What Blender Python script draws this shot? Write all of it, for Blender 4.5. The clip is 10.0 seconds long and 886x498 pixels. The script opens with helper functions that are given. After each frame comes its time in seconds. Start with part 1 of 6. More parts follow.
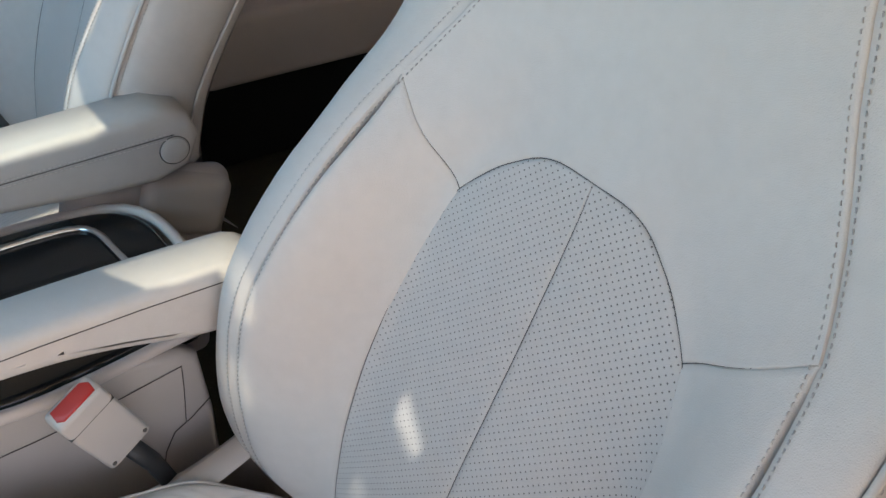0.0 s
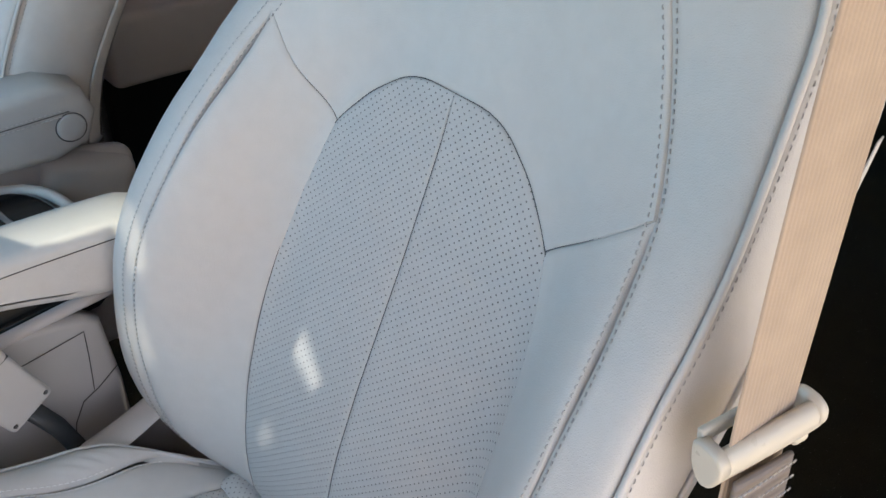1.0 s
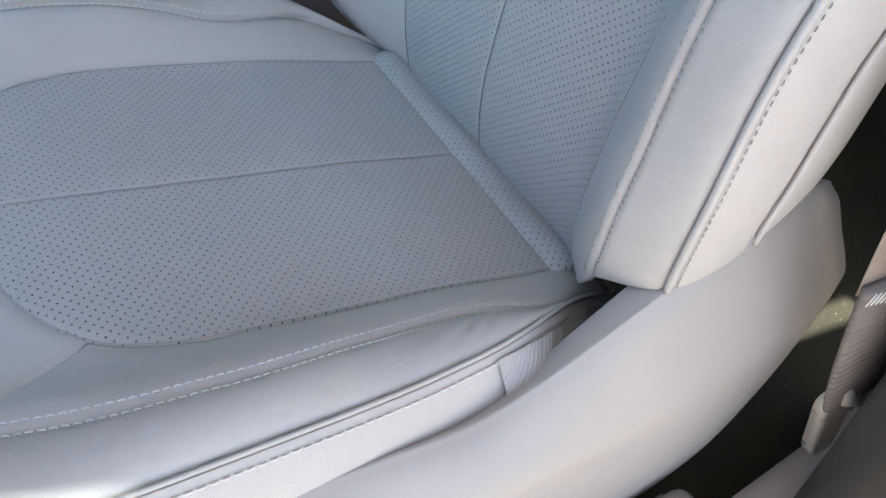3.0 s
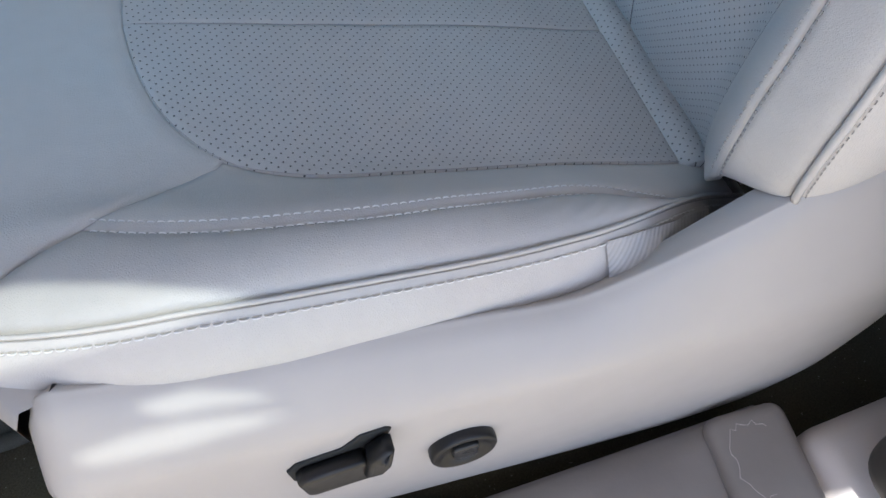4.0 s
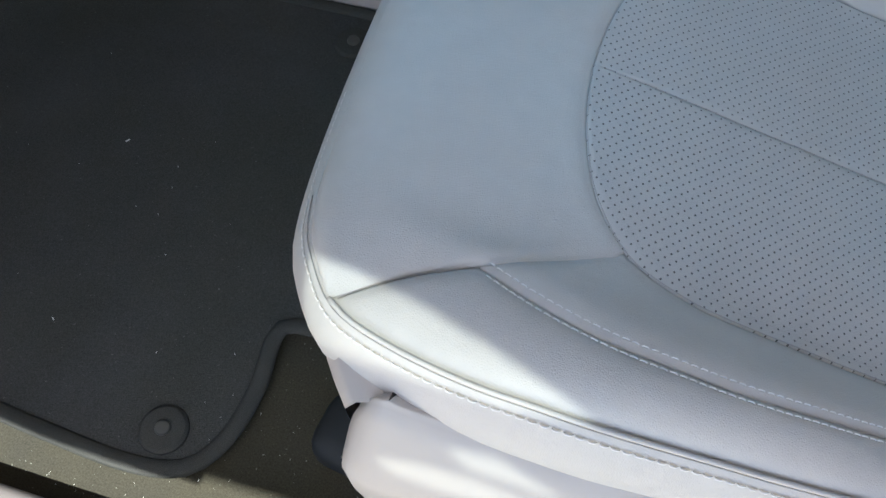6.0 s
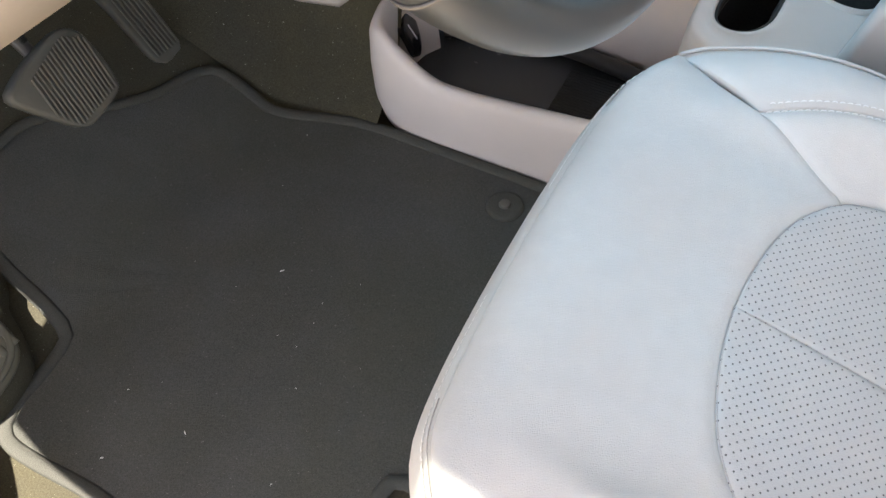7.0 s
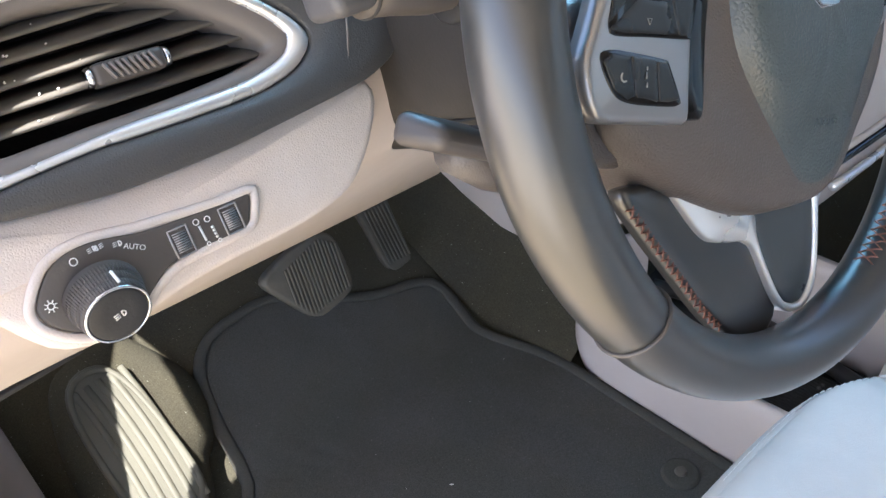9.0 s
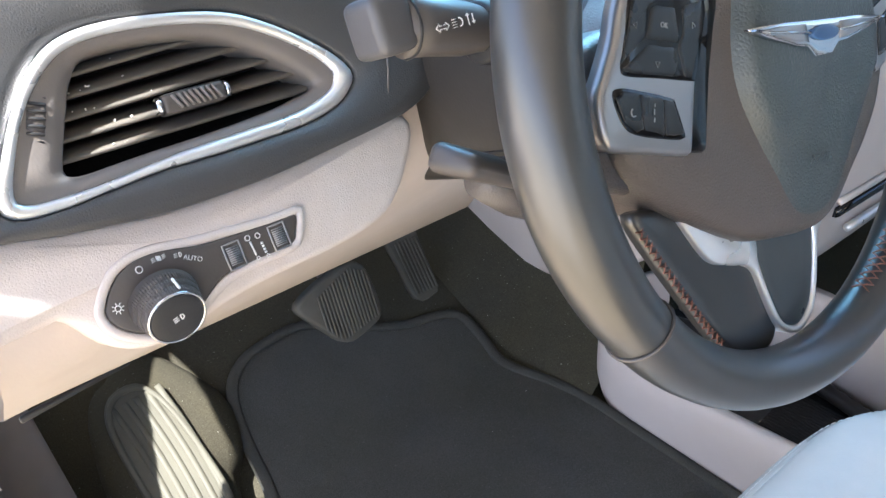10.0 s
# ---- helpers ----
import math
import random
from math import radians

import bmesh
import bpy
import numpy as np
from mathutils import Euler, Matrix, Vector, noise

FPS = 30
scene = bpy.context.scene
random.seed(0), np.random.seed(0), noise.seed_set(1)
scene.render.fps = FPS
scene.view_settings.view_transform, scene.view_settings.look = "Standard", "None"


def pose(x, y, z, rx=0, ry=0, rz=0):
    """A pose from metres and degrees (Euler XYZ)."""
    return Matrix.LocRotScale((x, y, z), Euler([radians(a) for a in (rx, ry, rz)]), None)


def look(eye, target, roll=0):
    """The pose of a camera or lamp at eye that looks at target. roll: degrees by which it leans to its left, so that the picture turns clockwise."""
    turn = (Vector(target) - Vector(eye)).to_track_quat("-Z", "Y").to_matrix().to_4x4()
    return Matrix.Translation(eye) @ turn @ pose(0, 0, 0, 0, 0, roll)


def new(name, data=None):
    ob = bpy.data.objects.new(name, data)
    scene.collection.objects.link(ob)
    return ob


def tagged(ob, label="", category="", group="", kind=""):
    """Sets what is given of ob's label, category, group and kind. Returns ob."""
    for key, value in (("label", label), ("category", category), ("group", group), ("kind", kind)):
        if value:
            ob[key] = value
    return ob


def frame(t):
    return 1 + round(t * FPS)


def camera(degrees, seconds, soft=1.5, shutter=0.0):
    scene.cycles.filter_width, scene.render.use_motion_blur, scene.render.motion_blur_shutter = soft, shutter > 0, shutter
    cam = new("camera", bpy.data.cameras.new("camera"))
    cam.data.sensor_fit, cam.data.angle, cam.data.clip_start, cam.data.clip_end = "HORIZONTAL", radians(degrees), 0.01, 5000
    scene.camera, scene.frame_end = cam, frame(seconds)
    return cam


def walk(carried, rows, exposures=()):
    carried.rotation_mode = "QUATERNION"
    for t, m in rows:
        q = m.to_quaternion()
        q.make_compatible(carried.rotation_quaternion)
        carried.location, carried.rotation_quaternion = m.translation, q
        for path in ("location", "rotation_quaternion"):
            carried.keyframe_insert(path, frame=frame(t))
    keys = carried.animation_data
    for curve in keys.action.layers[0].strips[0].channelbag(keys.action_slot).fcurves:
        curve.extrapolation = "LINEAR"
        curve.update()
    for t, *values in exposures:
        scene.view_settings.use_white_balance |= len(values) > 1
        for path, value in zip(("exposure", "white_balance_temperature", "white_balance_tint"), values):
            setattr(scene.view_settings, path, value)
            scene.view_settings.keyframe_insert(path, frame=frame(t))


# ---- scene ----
cam = camera(54.8, 10.0)
PATH = [
    (0, (-0.256, -0.371, 1.107), (0.731, 0.874, -0.108), 3.8),
    (0.5, (-0.24, -0.43, 1.093), (0.826, 0.784, -0.085), 2.6),
    (1, (-0.246, -0.463, 1.053), (0.844, 0.732, -0.124), 2.2),
    (1.5, (-0.263, -0.477, 0.984), (0.858, 0.7, -0.181), 2.6),
    (2, (-0.296, -0.494, 0.898), (0.828, 0.681, -0.267), 2.7),
    (2.5, (-0.295, -0.511, 0.808), (0.623, 0.715, -0.478), 1.8),
    (3, (-0.32, -0.522, 0.793), (0.357, 0.621, -0.702), 1.3),
    (3.2, (-0.326, -0.527, 0.784), (0.271, 0.596, -0.759), 1.4),
    (4.3, (-0.312, -0.541, 0.797), (-0.073, 0.501, -0.893), -1.9),
    (4.5, (-0.314, -0.52, 0.801), (-0.098, 0.503, -0.904), -1.2),
    (5, (-0.338, -0.454, 0.832), (-0.188, 0.521, -0.908), -0.0),
    (5.2, (-0.36, -0.433, 0.823), (-0.253, 0.54, -0.921), 0.3),
    (6.3, (-0.398, -0.435, 0.868), (-0.802, 0.456, -0.876), -2.9),
    (6.5, (-0.405, -0.413, 0.886), (-0.874, 0.486, -0.838), -4.2),
    (7, (-0.41, -0.383, 0.905), (-1.037, 0.619, -0.708), -5.3),
    (7.5, (-0.388, -0.375, 0.918), (-1.116, 0.651, -0.637), -5.2),
    (8, (-0.37, -0.379, 0.978), (-1.209, 0.653, -0.516), -4.3),
    (8.5, (-0.404, -0.393, 0.984), (-1.446, 0.676, -0.347), -4.7),
    (9, (-0.4, -0.394, 0.983), (-1.561, 0.634, -0.28), -5.1),
    (9.5, (-0.385, -0.397, 0.993), (-1.602, 0.629, -0.218), -5.0),
    (10, (-0.369, -0.424, 1.001), (-1.611, 0.604, -0.183), -4.9),
]
EXPOSURES = [(0, 1.54, 6680, 17), (0.5, 1.56, 6560, 18), (1, 1.56, 6200, 14), (2, 1.6, 6150, 18), (3, 1.49, 5539, 10), (4.5, 1.14, 5300, 11), (5, 1.17, 5014, 7), (6.5, 1.76, 5960, 9), (7, 2.44, 6400, 13), (8, 2.71, 6350, 16), (8.5, 2.74, 5960, 15), (9, 2.44, 5760, 15), (10, 2.44, 5650, 14)]
walk(cam, [(t, look(eye, target, roll)) for t, eye, target, roll in PATH], EXPOSURES)

# ---- world, sun, exposure ----
SUN = Vector((-0.05, -0.45, 1.0)).normalized()      # the way to the sun: high, from the driver's side
sky_world = bpy.data.worlds.new("sky")
scene.world = sky_world
sky_world.use_nodes = True
wn = sky_world.node_tree
sky_tex = wn.nodes.new("ShaderNodeTexSky")
sky_tex.sky_type, sky_tex.sun_disc = "NISHITA", False
sky_tex.sun_elevation = math.asin(SUN.z)
sky_tex.sun_rotation = math.atan2(SUN.x, SUN.y)
wn.links.new(sky_tex.outputs[0], wn.nodes["Background"].inputs[0])
wn.nodes["Background"].inputs[1].default_value = 0.084
sky_tex.dust_density, sky_tex.air_density = 2.5, 1.2
sun_data = bpy.data.lights.new("sun", "SUN")
sun_data.energy, sun_data.angle, sun_data.color = 5.0, radians(0.5), (1.0, 0.92, 0.77)
sun_lamp = new("sun", sun_data)
sun_lamp.matrix_world = look(SUN * 20, (0, 0, 0))


def opening_light(name, eye, target, size, watts, colour):
    """An added area lamp that stands in for light through an opening of the car."""
    data = bpy.data.lights.new(name, "AREA")
    data.shape, data.size, data.size_y, data.energy, data.color = "RECTANGLE", size[0], size[1], watts, colour
    ob = new(name, data)
    ob.matrix_world = look(eye, target)
    return ob


# fill lamps: warm for the sunlit surroundings, blue for sky through the windscreen
opening_light("door_opening_light", (-.50, -1.30, .62), (-.50, 0, .30), (1.7, 1.0), 2.3, (1.0, .935, .84))
opening_light("windscreen_light", (-1.02, .45, 1.28), (-.55, .35, .4), (.62, 1.5), 7.6, (.33, .75, 1.0))


# ---- materials ----
def nodes_of(name):
    m = bpy.data.materials.new(name)
    m.use_nodes = True
    nt = m.node_tree
    return m, nt, nt.nodes["Principled BSDF"]


def noise_node(nt, scale, detail=3.0, rough=0.55, coord="Object", stretch=None):
    tc = nt.nodes.new("ShaderNodeTexCoord")
    tex = nt.nodes.new("ShaderNodeTexNoise")
    tex.inputs["Scale"].default_value, tex.inputs["Detail"].default_value = scale, detail
    tex.inputs["Roughness"].default_value = rough
    if stretch:
        mp = nt.nodes.new("ShaderNodeMapping")
        mp.inputs["Scale"].default_value = stretch
        nt.links.new(tc.outputs[coord], mp.inputs[0])
        nt.links.new(mp.outputs[0], tex.inputs["Vector"])
    else:
        nt.links.new(tc.outputs[coord], tex.inputs["Vector"])
    return tex.outputs["Fac"]


def ramp(nt, src, lo, hi, c0, c1):
    r = nt.nodes.new("ShaderNodeValToRGB")
    r.color_ramp.elements[0].position, r.color_ramp.elements[1].position = lo, hi
    r.color_ramp.elements[0].color, r.color_ramp.elements[1].color = (*c0, 1), (*c1, 1)
    nt.links.new(src, r.inputs[0])
    return r.outputs[0]


def mix_rgb(nt, fac, a, b, mode="MIX"):
    mx = nt.nodes.new("ShaderNodeMix")
    mx.data_type, mx.blend_type = "RGBA", mode
    for sock, val in ((mx.inputs[0], fac), (mx.inputs[6], a), (mx.inputs[7], b)):
        if hasattr(val, "is_output"):
            nt.links.new(val, sock)
        elif isinstance(val, tuple):
            sock.default_value = (*val, 1) if len(val) == 3 else val
        else:
            sock.default_value = val
    return mx.outputs[2]


def bump_chain(nt, bsdf, heights):
    """heights: (socket, strength, distance) from coarse to fine."""
    prev = None
    for sock, strength, dist in heights:
        b = nt.nodes.new("ShaderNodeBump")
        b.inputs["Strength"].default_value, b.inputs["Distance"].default_value = strength, dist
        nt.links.new(sock, b.inputs["Height"])
        if prev:
            nt.links.new(prev, b.inputs["Normal"])
        prev = b.outputs[0]
    nt.links.new(prev, bsdf.inputs["Normal"])


def scaled(c, k):
    return tuple(min(1.0, v * k) for v in c)


def leather(name, col, rough=0.5, grain=620, depth=0.36, perforated=False, spec=0.4, wrinkle=0.15, relief=0.0009):
    m, nt, bs = nodes_of(name)
    big, small = noise_node(nt, 5, 4), noise_node(nt, 60, 3)
    base = ramp(nt, big, 0.3, 0.7, scaled(col, 0.94), scaled(col, 1.05))
    base = mix_rgb(nt, 0.5, base, ramp(nt, small, 0.25, 0.75, scaled(col, 0.93), scaled(col, 1.05)))
    cool = ramp(nt, noise_node(nt, 2.6, 3, 0.5), 0.35, 0.65, (1.035, 0.99, 0.975), (0.955, 1.0, 1.02))
    base = mix_rgb(nt, 1.0, base, cool, "MULTIPLY")
    vor = nt.nodes.new("ShaderNodeTexVoronoi")
    vor.feature, vor.inputs["Scale"].default_value = "DISTANCE_TO_EDGE", grain
    tc = nt.nodes.new("ShaderNodeTexCoord")
    nt.links.new(tc.outputs["Object"], vor.inputs["Vector"])
    heights = [(noise_node(nt, 22, 3, stretch=(1, 1, 2.2)), wrinkle, 0.004), (vor.outputs["Distance"], depth, relief),
               (noise_node(nt, 260, 2), depth * 0.5, 0.0008)]
    if perforated:
        mp = nt.nodes.new("ShaderNodeMapping")
        mp.inputs["Rotation"].default_value = (0, 0, radians(45))
        mp.inputs["Scale"].default_value = (1 / 0.0058, 1 / 0.0058, 1)
        nt.links.new(tc.outputs["UV"], mp.inputs[0])
        fr, sb, ln = (nt.nodes.new("ShaderNodeVectorMath") for _ in range(3))
        fr.operation, sb.operation, ln.operation = "FRACTION", "SUBTRACT", "LENGTH"
        sb.inputs[1].default_value = (0.5, 0.5, 0)
        nt.links.new(mp.outputs[0], fr.inputs[0])
        nt.links.new(fr.outputs[0], sb.inputs[0])
        nt.links.new(sb.outputs[0], ln.inputs[0])
        hole = ramp(nt, ln.outputs["Value"], 0.09, 0.15, (0, 0, 0), (1, 1, 1))
        base = mix_rgb(nt, hole, scaled(col, 0.26), base)
        heights.append((hole, 0.6, 0.0012))
    nt.links.new(base, bs.inputs["Base Color"])
    rr = ramp(nt, small, 0.2, 0.8, (rough - 0.06,) * 3, (rough + 0.08,) * 3)
    nt.links.new(rr, bs.inputs["Roughness"])
    bs.inputs["Specular IOR Level"].default_value = spec
    bump_chain(nt, bs, heights)
    return m


def plastic(name, col, rough=0.45, grain=420, depth=0.12, spec=0.45, metal=0.0, vary=0.05, worn=0.055):
    m, nt, bs = nodes_of(name)
    big, fine = noise_node(nt, 7, 4), noise_node(nt, grain, 2)
    base = ramp(nt, big, 0.3, 0.7, scaled(col, 1 - vary), scaled(col, 1 + vary))
    nt.links.new(base, bs.inputs["Base Color"])
    rr = ramp(nt, noise_node(nt, 30, 4), 0.3, 0.7, (max(0.02, rough - worn),) * 3, (rough + worn,) * 3)
    nt.links.new(rr, bs.inputs["Roughness"])
    bs.inputs["Specular IOR Level"].default_value, bs.inputs["Metallic"].default_value = spec, metal
    if depth:
        bump_chain(nt, bs, [(fine, depth, 0.0006)])
    return m


def fabric(name, col, scale=900, depth=0.8, speck=0.0, rough=0.95, lint=(0.5, 0.5, 0.45), tint=None):
    m, nt, bs = nodes_of(name)
    big, fine = noise_node(nt, 6, 5, 0.65), noise_node(nt, scale, 2, 0.7)
    base = mix_rgb(nt, 0.6, ramp(nt, big, 0.25, 0.75, scaled(col, 0.72), scaled(col, 1.3)),
                   ramp(nt, fine, 0.25, 0.8, scaled(col, 0.45), scaled(col, 1.8)))
    if tint:
        worn = ramp(nt, noise_node(nt, 3.2, 5, 0.6), 0.38, 0.62, (0, 0, 0), (1, 1, 1))
        base = mix_rgb(nt, worn, base, mix_rgb(nt, 1.0, base, tint, "MULTIPLY"))
    if speck:
        base = mix_rgb(nt, ramp(nt, noise_node(nt, 330, 1), 0.74, 0.80, (0, 0, 0), (speck,) * 3), base, lint)
    nt.links.new(base, bs.inputs["Base Color"])
    bs.inputs["Roughness"].default_value, bs.inputs["Specular IOR Level"].default_value = rough, 0.15
    bump_chain(nt, bs, [(big, 0.2, 0.004), (fine, depth, 0.0016)])
    return m


def ribbed(name, col, pitch, axis, rough=0.6, depth=0.6, spec=0.3, coord="UV"):
    """A woven band or ribbed rubber: fine ribs across one direction of the map."""
    m, nt, bs = nodes_of(name)
    tc, wv = nt.nodes.new("ShaderNodeTexCoord"), nt.nodes.new("ShaderNodeTexWave")
    wv.wave_type, wv.bands_direction = "BANDS", axis
    wv.inputs["Scale"].default_value = 1 / pitch / 3.14
    wv.inputs["Distortion"].default_value = 0.0
    nt.links.new(tc.outputs[coord], wv.inputs["Vector"])
    base = mix_rgb(nt, 0.6, ramp(nt, wv.outputs["Fac"], 0.1, 0.9, scaled(col, 0.82), scaled(col, 1.08)),
                   ramp(nt, noise_node(nt, 40, 4), 0.3, 0.7, scaled(col, 0.88), scaled(col, 1.1)))
    nt.links.new(base, bs.inputs["Base Color"])
    bs.inputs["Roughness"].default_value, bs.inputs["Specular IOR Level"].default_value = rough, spec
    bump_chain(nt, bs, [(wv.outputs["Fac"], depth, 0.0012), (noise_node(nt, 600, 2), 0.15, 0.0006)])
    return m


GREY = (0.56, 0.545, 0.53)
M = {}
M["leather"] = leather("grey_leather", GREY)
M["perf"] = leather("perforated_grey_leather", (0.50, 0.49, 0.485), rough=0.55, perforated=True, spec=0.3)
M["shell"] = plastic("light_grey_plastic", (0.47, 0.44, 0.42), rough=0.42, grain=500, depth=0.06)
M["trim"] = plastic("beige_grained_plastic", (0.60, 0.545, 0.515), rough=0.5, grain=380, depth=0.35)
M["trimskin"] = leather("beige_grained_skin", (0.61, 0.555, 0.525), rough=0.48, grain=560, depth=0.35, spec=0.4, wrinkle=0.0)
M["stalkgrey"] = plastic("mid_grey_plastic", (0.085, 0.085, 0.09), rough=0.4, grain=500, depth=0.15)
M["seatblack"] = plastic("black_switch_plastic", (0.010, 0.010, 0.011), rough=0.42, grain=500, depth=0.12)
M["button"] = plastic("button_black", (0.016, 0.017, 0.018), rough=0.28, grain=500, depth=0.03)
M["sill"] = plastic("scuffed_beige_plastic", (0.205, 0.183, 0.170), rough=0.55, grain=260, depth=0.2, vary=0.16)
M["skirt"] = plastic("tan_plastic", (0.56, 0.50, 0.46), rough=0.55, grain=420, depth=0.12)
M["black"] = plastic("black_grained_plastic", (0.022, 0.023, 0.025), rough=0.5, grain=420, depth=0.3)
M["dashblack"] = leather("black_dash_skin", (0.062, 0.063, 0.066), rough=0.42, grain=520, depth=0.3, spec=0.5, wrinkle=0.02)
M["column"] = plastic("dark_grey_plastic", (0.080, 0.072, 0.067), rough=0.42, grain=600, depth=0.15)
M["shroud"] = plastic("dark_column_plastic", (0.036, 0.034, 0.032), rough=0.46, grain=420, depth=0.25, spec=0.35)
M["ventgrey"] = plastic("grey_vent_plastic", (0.165, 0.150, 0.140), rough=0.45, grain=600, depth=0.2)
M["slat"] = plastic("dusty_slat_plastic", (0.115, 0.105, 0.090), rough=0.55, grain=500, depth=0.2, vary=0.15)
M["infill"] = plastic("smooth_dark_plastic", (0.060, 0.070, 0.076), rough=0.30, grain=500, depth=0.04)
M["hubskin"] = leather("brown_black_hub_skin", (0.095, 0.083, 0.076), rough=0.36, grain=520, depth=0.45, spec=0.5, wrinkle=0.02, relief=0.0008)
M["gloss"] = plastic("piano_black", (0.008, 0.008, 0.009), rough=0.08, depth=0, spec=0.5)
M["chrome"] = plastic("chrome", (0.62, 0.63, 0.65), rough=0.10, depth=0, metal=1.0)
M["silver"] = plastic("satin_silver", (0.78, 0.79, 0.80), rough=0.30, depth=0, metal=0.6)
M["satin"] = plastic("satin_grey_paint", (0.33, 0.33, 0.34), rough=0.32, depth=0, metal=0.7)
M["wheel"] = plastic("black_wheel_leather", (0.028, 0.029, 0.030), rough=0.34, grain=900, depth=0, spec=0.9, worn=0.012, vary=0.03)
for node in M["wheel"].node_tree.nodes:
    if node.type == "BSDF_PRINCIPLED":
        node.inputs["Coat Weight"].default_value, node.inputs["Coat Roughness"].default_value = 0.35, 0.24
M["airbag"] = leather("black_airbag_skin", (0.052, 0.068, 0.072), rough=0.36, grain=430, depth=0.50, spec=0.7, wrinkle=0.02, relief=0.0010)
M["rubber"] = plastic("black_rubber", (0.025, 0.026, 0.026), rough=0.7, grain=300, depth=0.2, spec=0.25)
M["pedal"] = plastic("worn_pedal_rubber", (0.095, 0.092, 0.080), rough=0.62, grain=240, depth=0.25, spec=0.3, vary=0.2)
M["dead"] = plastic("grey_footrest_rubber", (0.100, 0.096, 0.074), rough=0.6, grain=260, depth=0.2, spec=0.3, vary=0.12)
M["pillar"] = plastic("charcoal_pillar_plastic", (0.036, 0.034, 0.031), rough=0.5, grain=500, depth=0.15, spec=0.35)
M["carpet"] = fabric("charcoal_carpet", (0.050, 0.047, 0.036), scale=520, depth=0.25, speck=0.5, tint=(1.25, 1.2, 1.0))
M["mat"] = fabric("black_mat_pile", (0.075, 0.076, 0.072), scale=700, depth=0.8, speck=0.2, tint=(.88, .88, .80))
M["binding"] = fabric("mat_binding", (0.070, 0.070, 0.062), scale=1500, depth=0.5)
M["belt"] = ribbed("beige_webbing", (0.37, 0.295, 0.240), 0.0034, "X", rough=0.6, depth=0.3)
M["beltsew"] = ribbed("folded_webbing", (0.22, 0.19, 0.175), 0.008, "Y", rough=0.75, depth=1.0)
M["clipplastic"] = plastic("cream_plastic", (0.58, 0.54, 0.47), rough=0.3, grain=300, depth=0.03)
M["red"] = plastic("red_plastic", (0.45, 0.025, 0.02), rough=0.35, depth=0.05)
M["thread"] = plastic("grey_thread", (0.78, 0.765, 0.75), rough=0.8, depth=0)
M["seam"] = plastic("dark_seam_thread", (0.10, 0.10, 0.105), rough=0.9, depth=0)
# second, darker copy of the grey thread with shade put into its colour
M["backthread"] = plastic("shaded_thread", (0.40, 0.39, 0.385), rough=0.8, depth=0)
M["copper"] = plastic("copper_thread", (0.24, 0.115, 0.09), rough=0.7, depth=0)
M["greyprint"] = plastic("grey_print", (0.30, 0.31, 0.31), rough=0.5, depth=0)
M["white"] = plastic("white_print", (0.75, 0.75, 0.75), rough=0.5, depth=0)
M["blue"] = plastic("blue_enamel", (0.045, 0.11, 0.26), rough=0.2, depth=0)
M["liner"] = fabric("grey_headliner", (0.45, 0.44, 0.43), scale=900, depth=0.2)
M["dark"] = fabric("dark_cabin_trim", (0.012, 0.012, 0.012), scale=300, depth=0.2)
M["cabin"] = plastic("cabin_trim", (0.30, 0.28, 0.27), rough=0.6, depth=0.1)
M["lint"] = plastic("pale_lint", (0.7, 0.7, 0.66), rough=0.9, depth=0)
M["label"] = fabric("woven_label", (0.55, 0.55, 0.54), scale=800, depth=0.2)


def tinted(name, colour):
    """Sun filter like thin tinted glass: light passes straight through, a little is mirrored."""
    m, nt, bsdf = nodes_of(name)
    see, shine, both = nt.nodes.new("ShaderNodeBsdfTransparent"), nt.nodes.new("ShaderNodeBsdfGlossy"), nt.nodes.new("ShaderNodeMixShader")
    see.inputs["Color"].default_value = (*colour, 1)
    shine.inputs["Roughness"].default_value = 0.03
    both.inputs[0].default_value = 0.06
    nt.links.new(see.outputs[0], both.inputs[1])
    nt.links.new(shine.outputs[0], both.inputs[2])
    nt.links.new(both.outputs[0], nt.nodes["Material Output"].inputs["Surface"])
    return m


M["tinted"] = tinted("sun_filter", (0.72, 0.74, 0.73))
M["darkfilter"] = tinted("dark_sun_filter", (0.50, 0.51, 0.48))
M["traygloss"] = plastic("dark_tray_rubber", (0.026, 0.027, 0.028), rough=0.22, grain=500, depth=0.03, spec=0.6)
# colour carries the darkness of the bin's opening
M["binshade"] = plastic("slate_bin_shade", (0.030, 0.034, 0.046), rough=0.6, grain=300, depth=0.2)
M["ground"] = fabric("pale_concrete", (0.375, 0.305, 0.20), scale=60, depth=0.3)
M["foam"] = fabric("grey_backing_cloth", (0.25, 0.24, 0.235), scale=900, depth=0.3)
M["ribcloth"] = ribbed("ribbed_grey_cloth", (0.50, 0.48, 0.475), 0.0022, "DIAGONAL", rough=0.8, depth=0.35)


# ---- mesh helpers ----
def to_mesh(bm, name, smooth=True):
    bmesh.ops.recalc_face_normals(bm, faces=bm.faces)
    me = bpy.data.meshes.new(name)
    bm.to_mesh(me)
    bm.free()
    if smooth:
        me.polygons.foreach_set("use_smooth", [True] * len(me.polygons))
    return me


def thing(name, at, label, category, group="", kind=""):
    ob = new(name)
    ob.empty_display_size = 0.05
    ob.matrix_world = Matrix.Translation(at)
    return tagged(ob, label, category, group, kind)


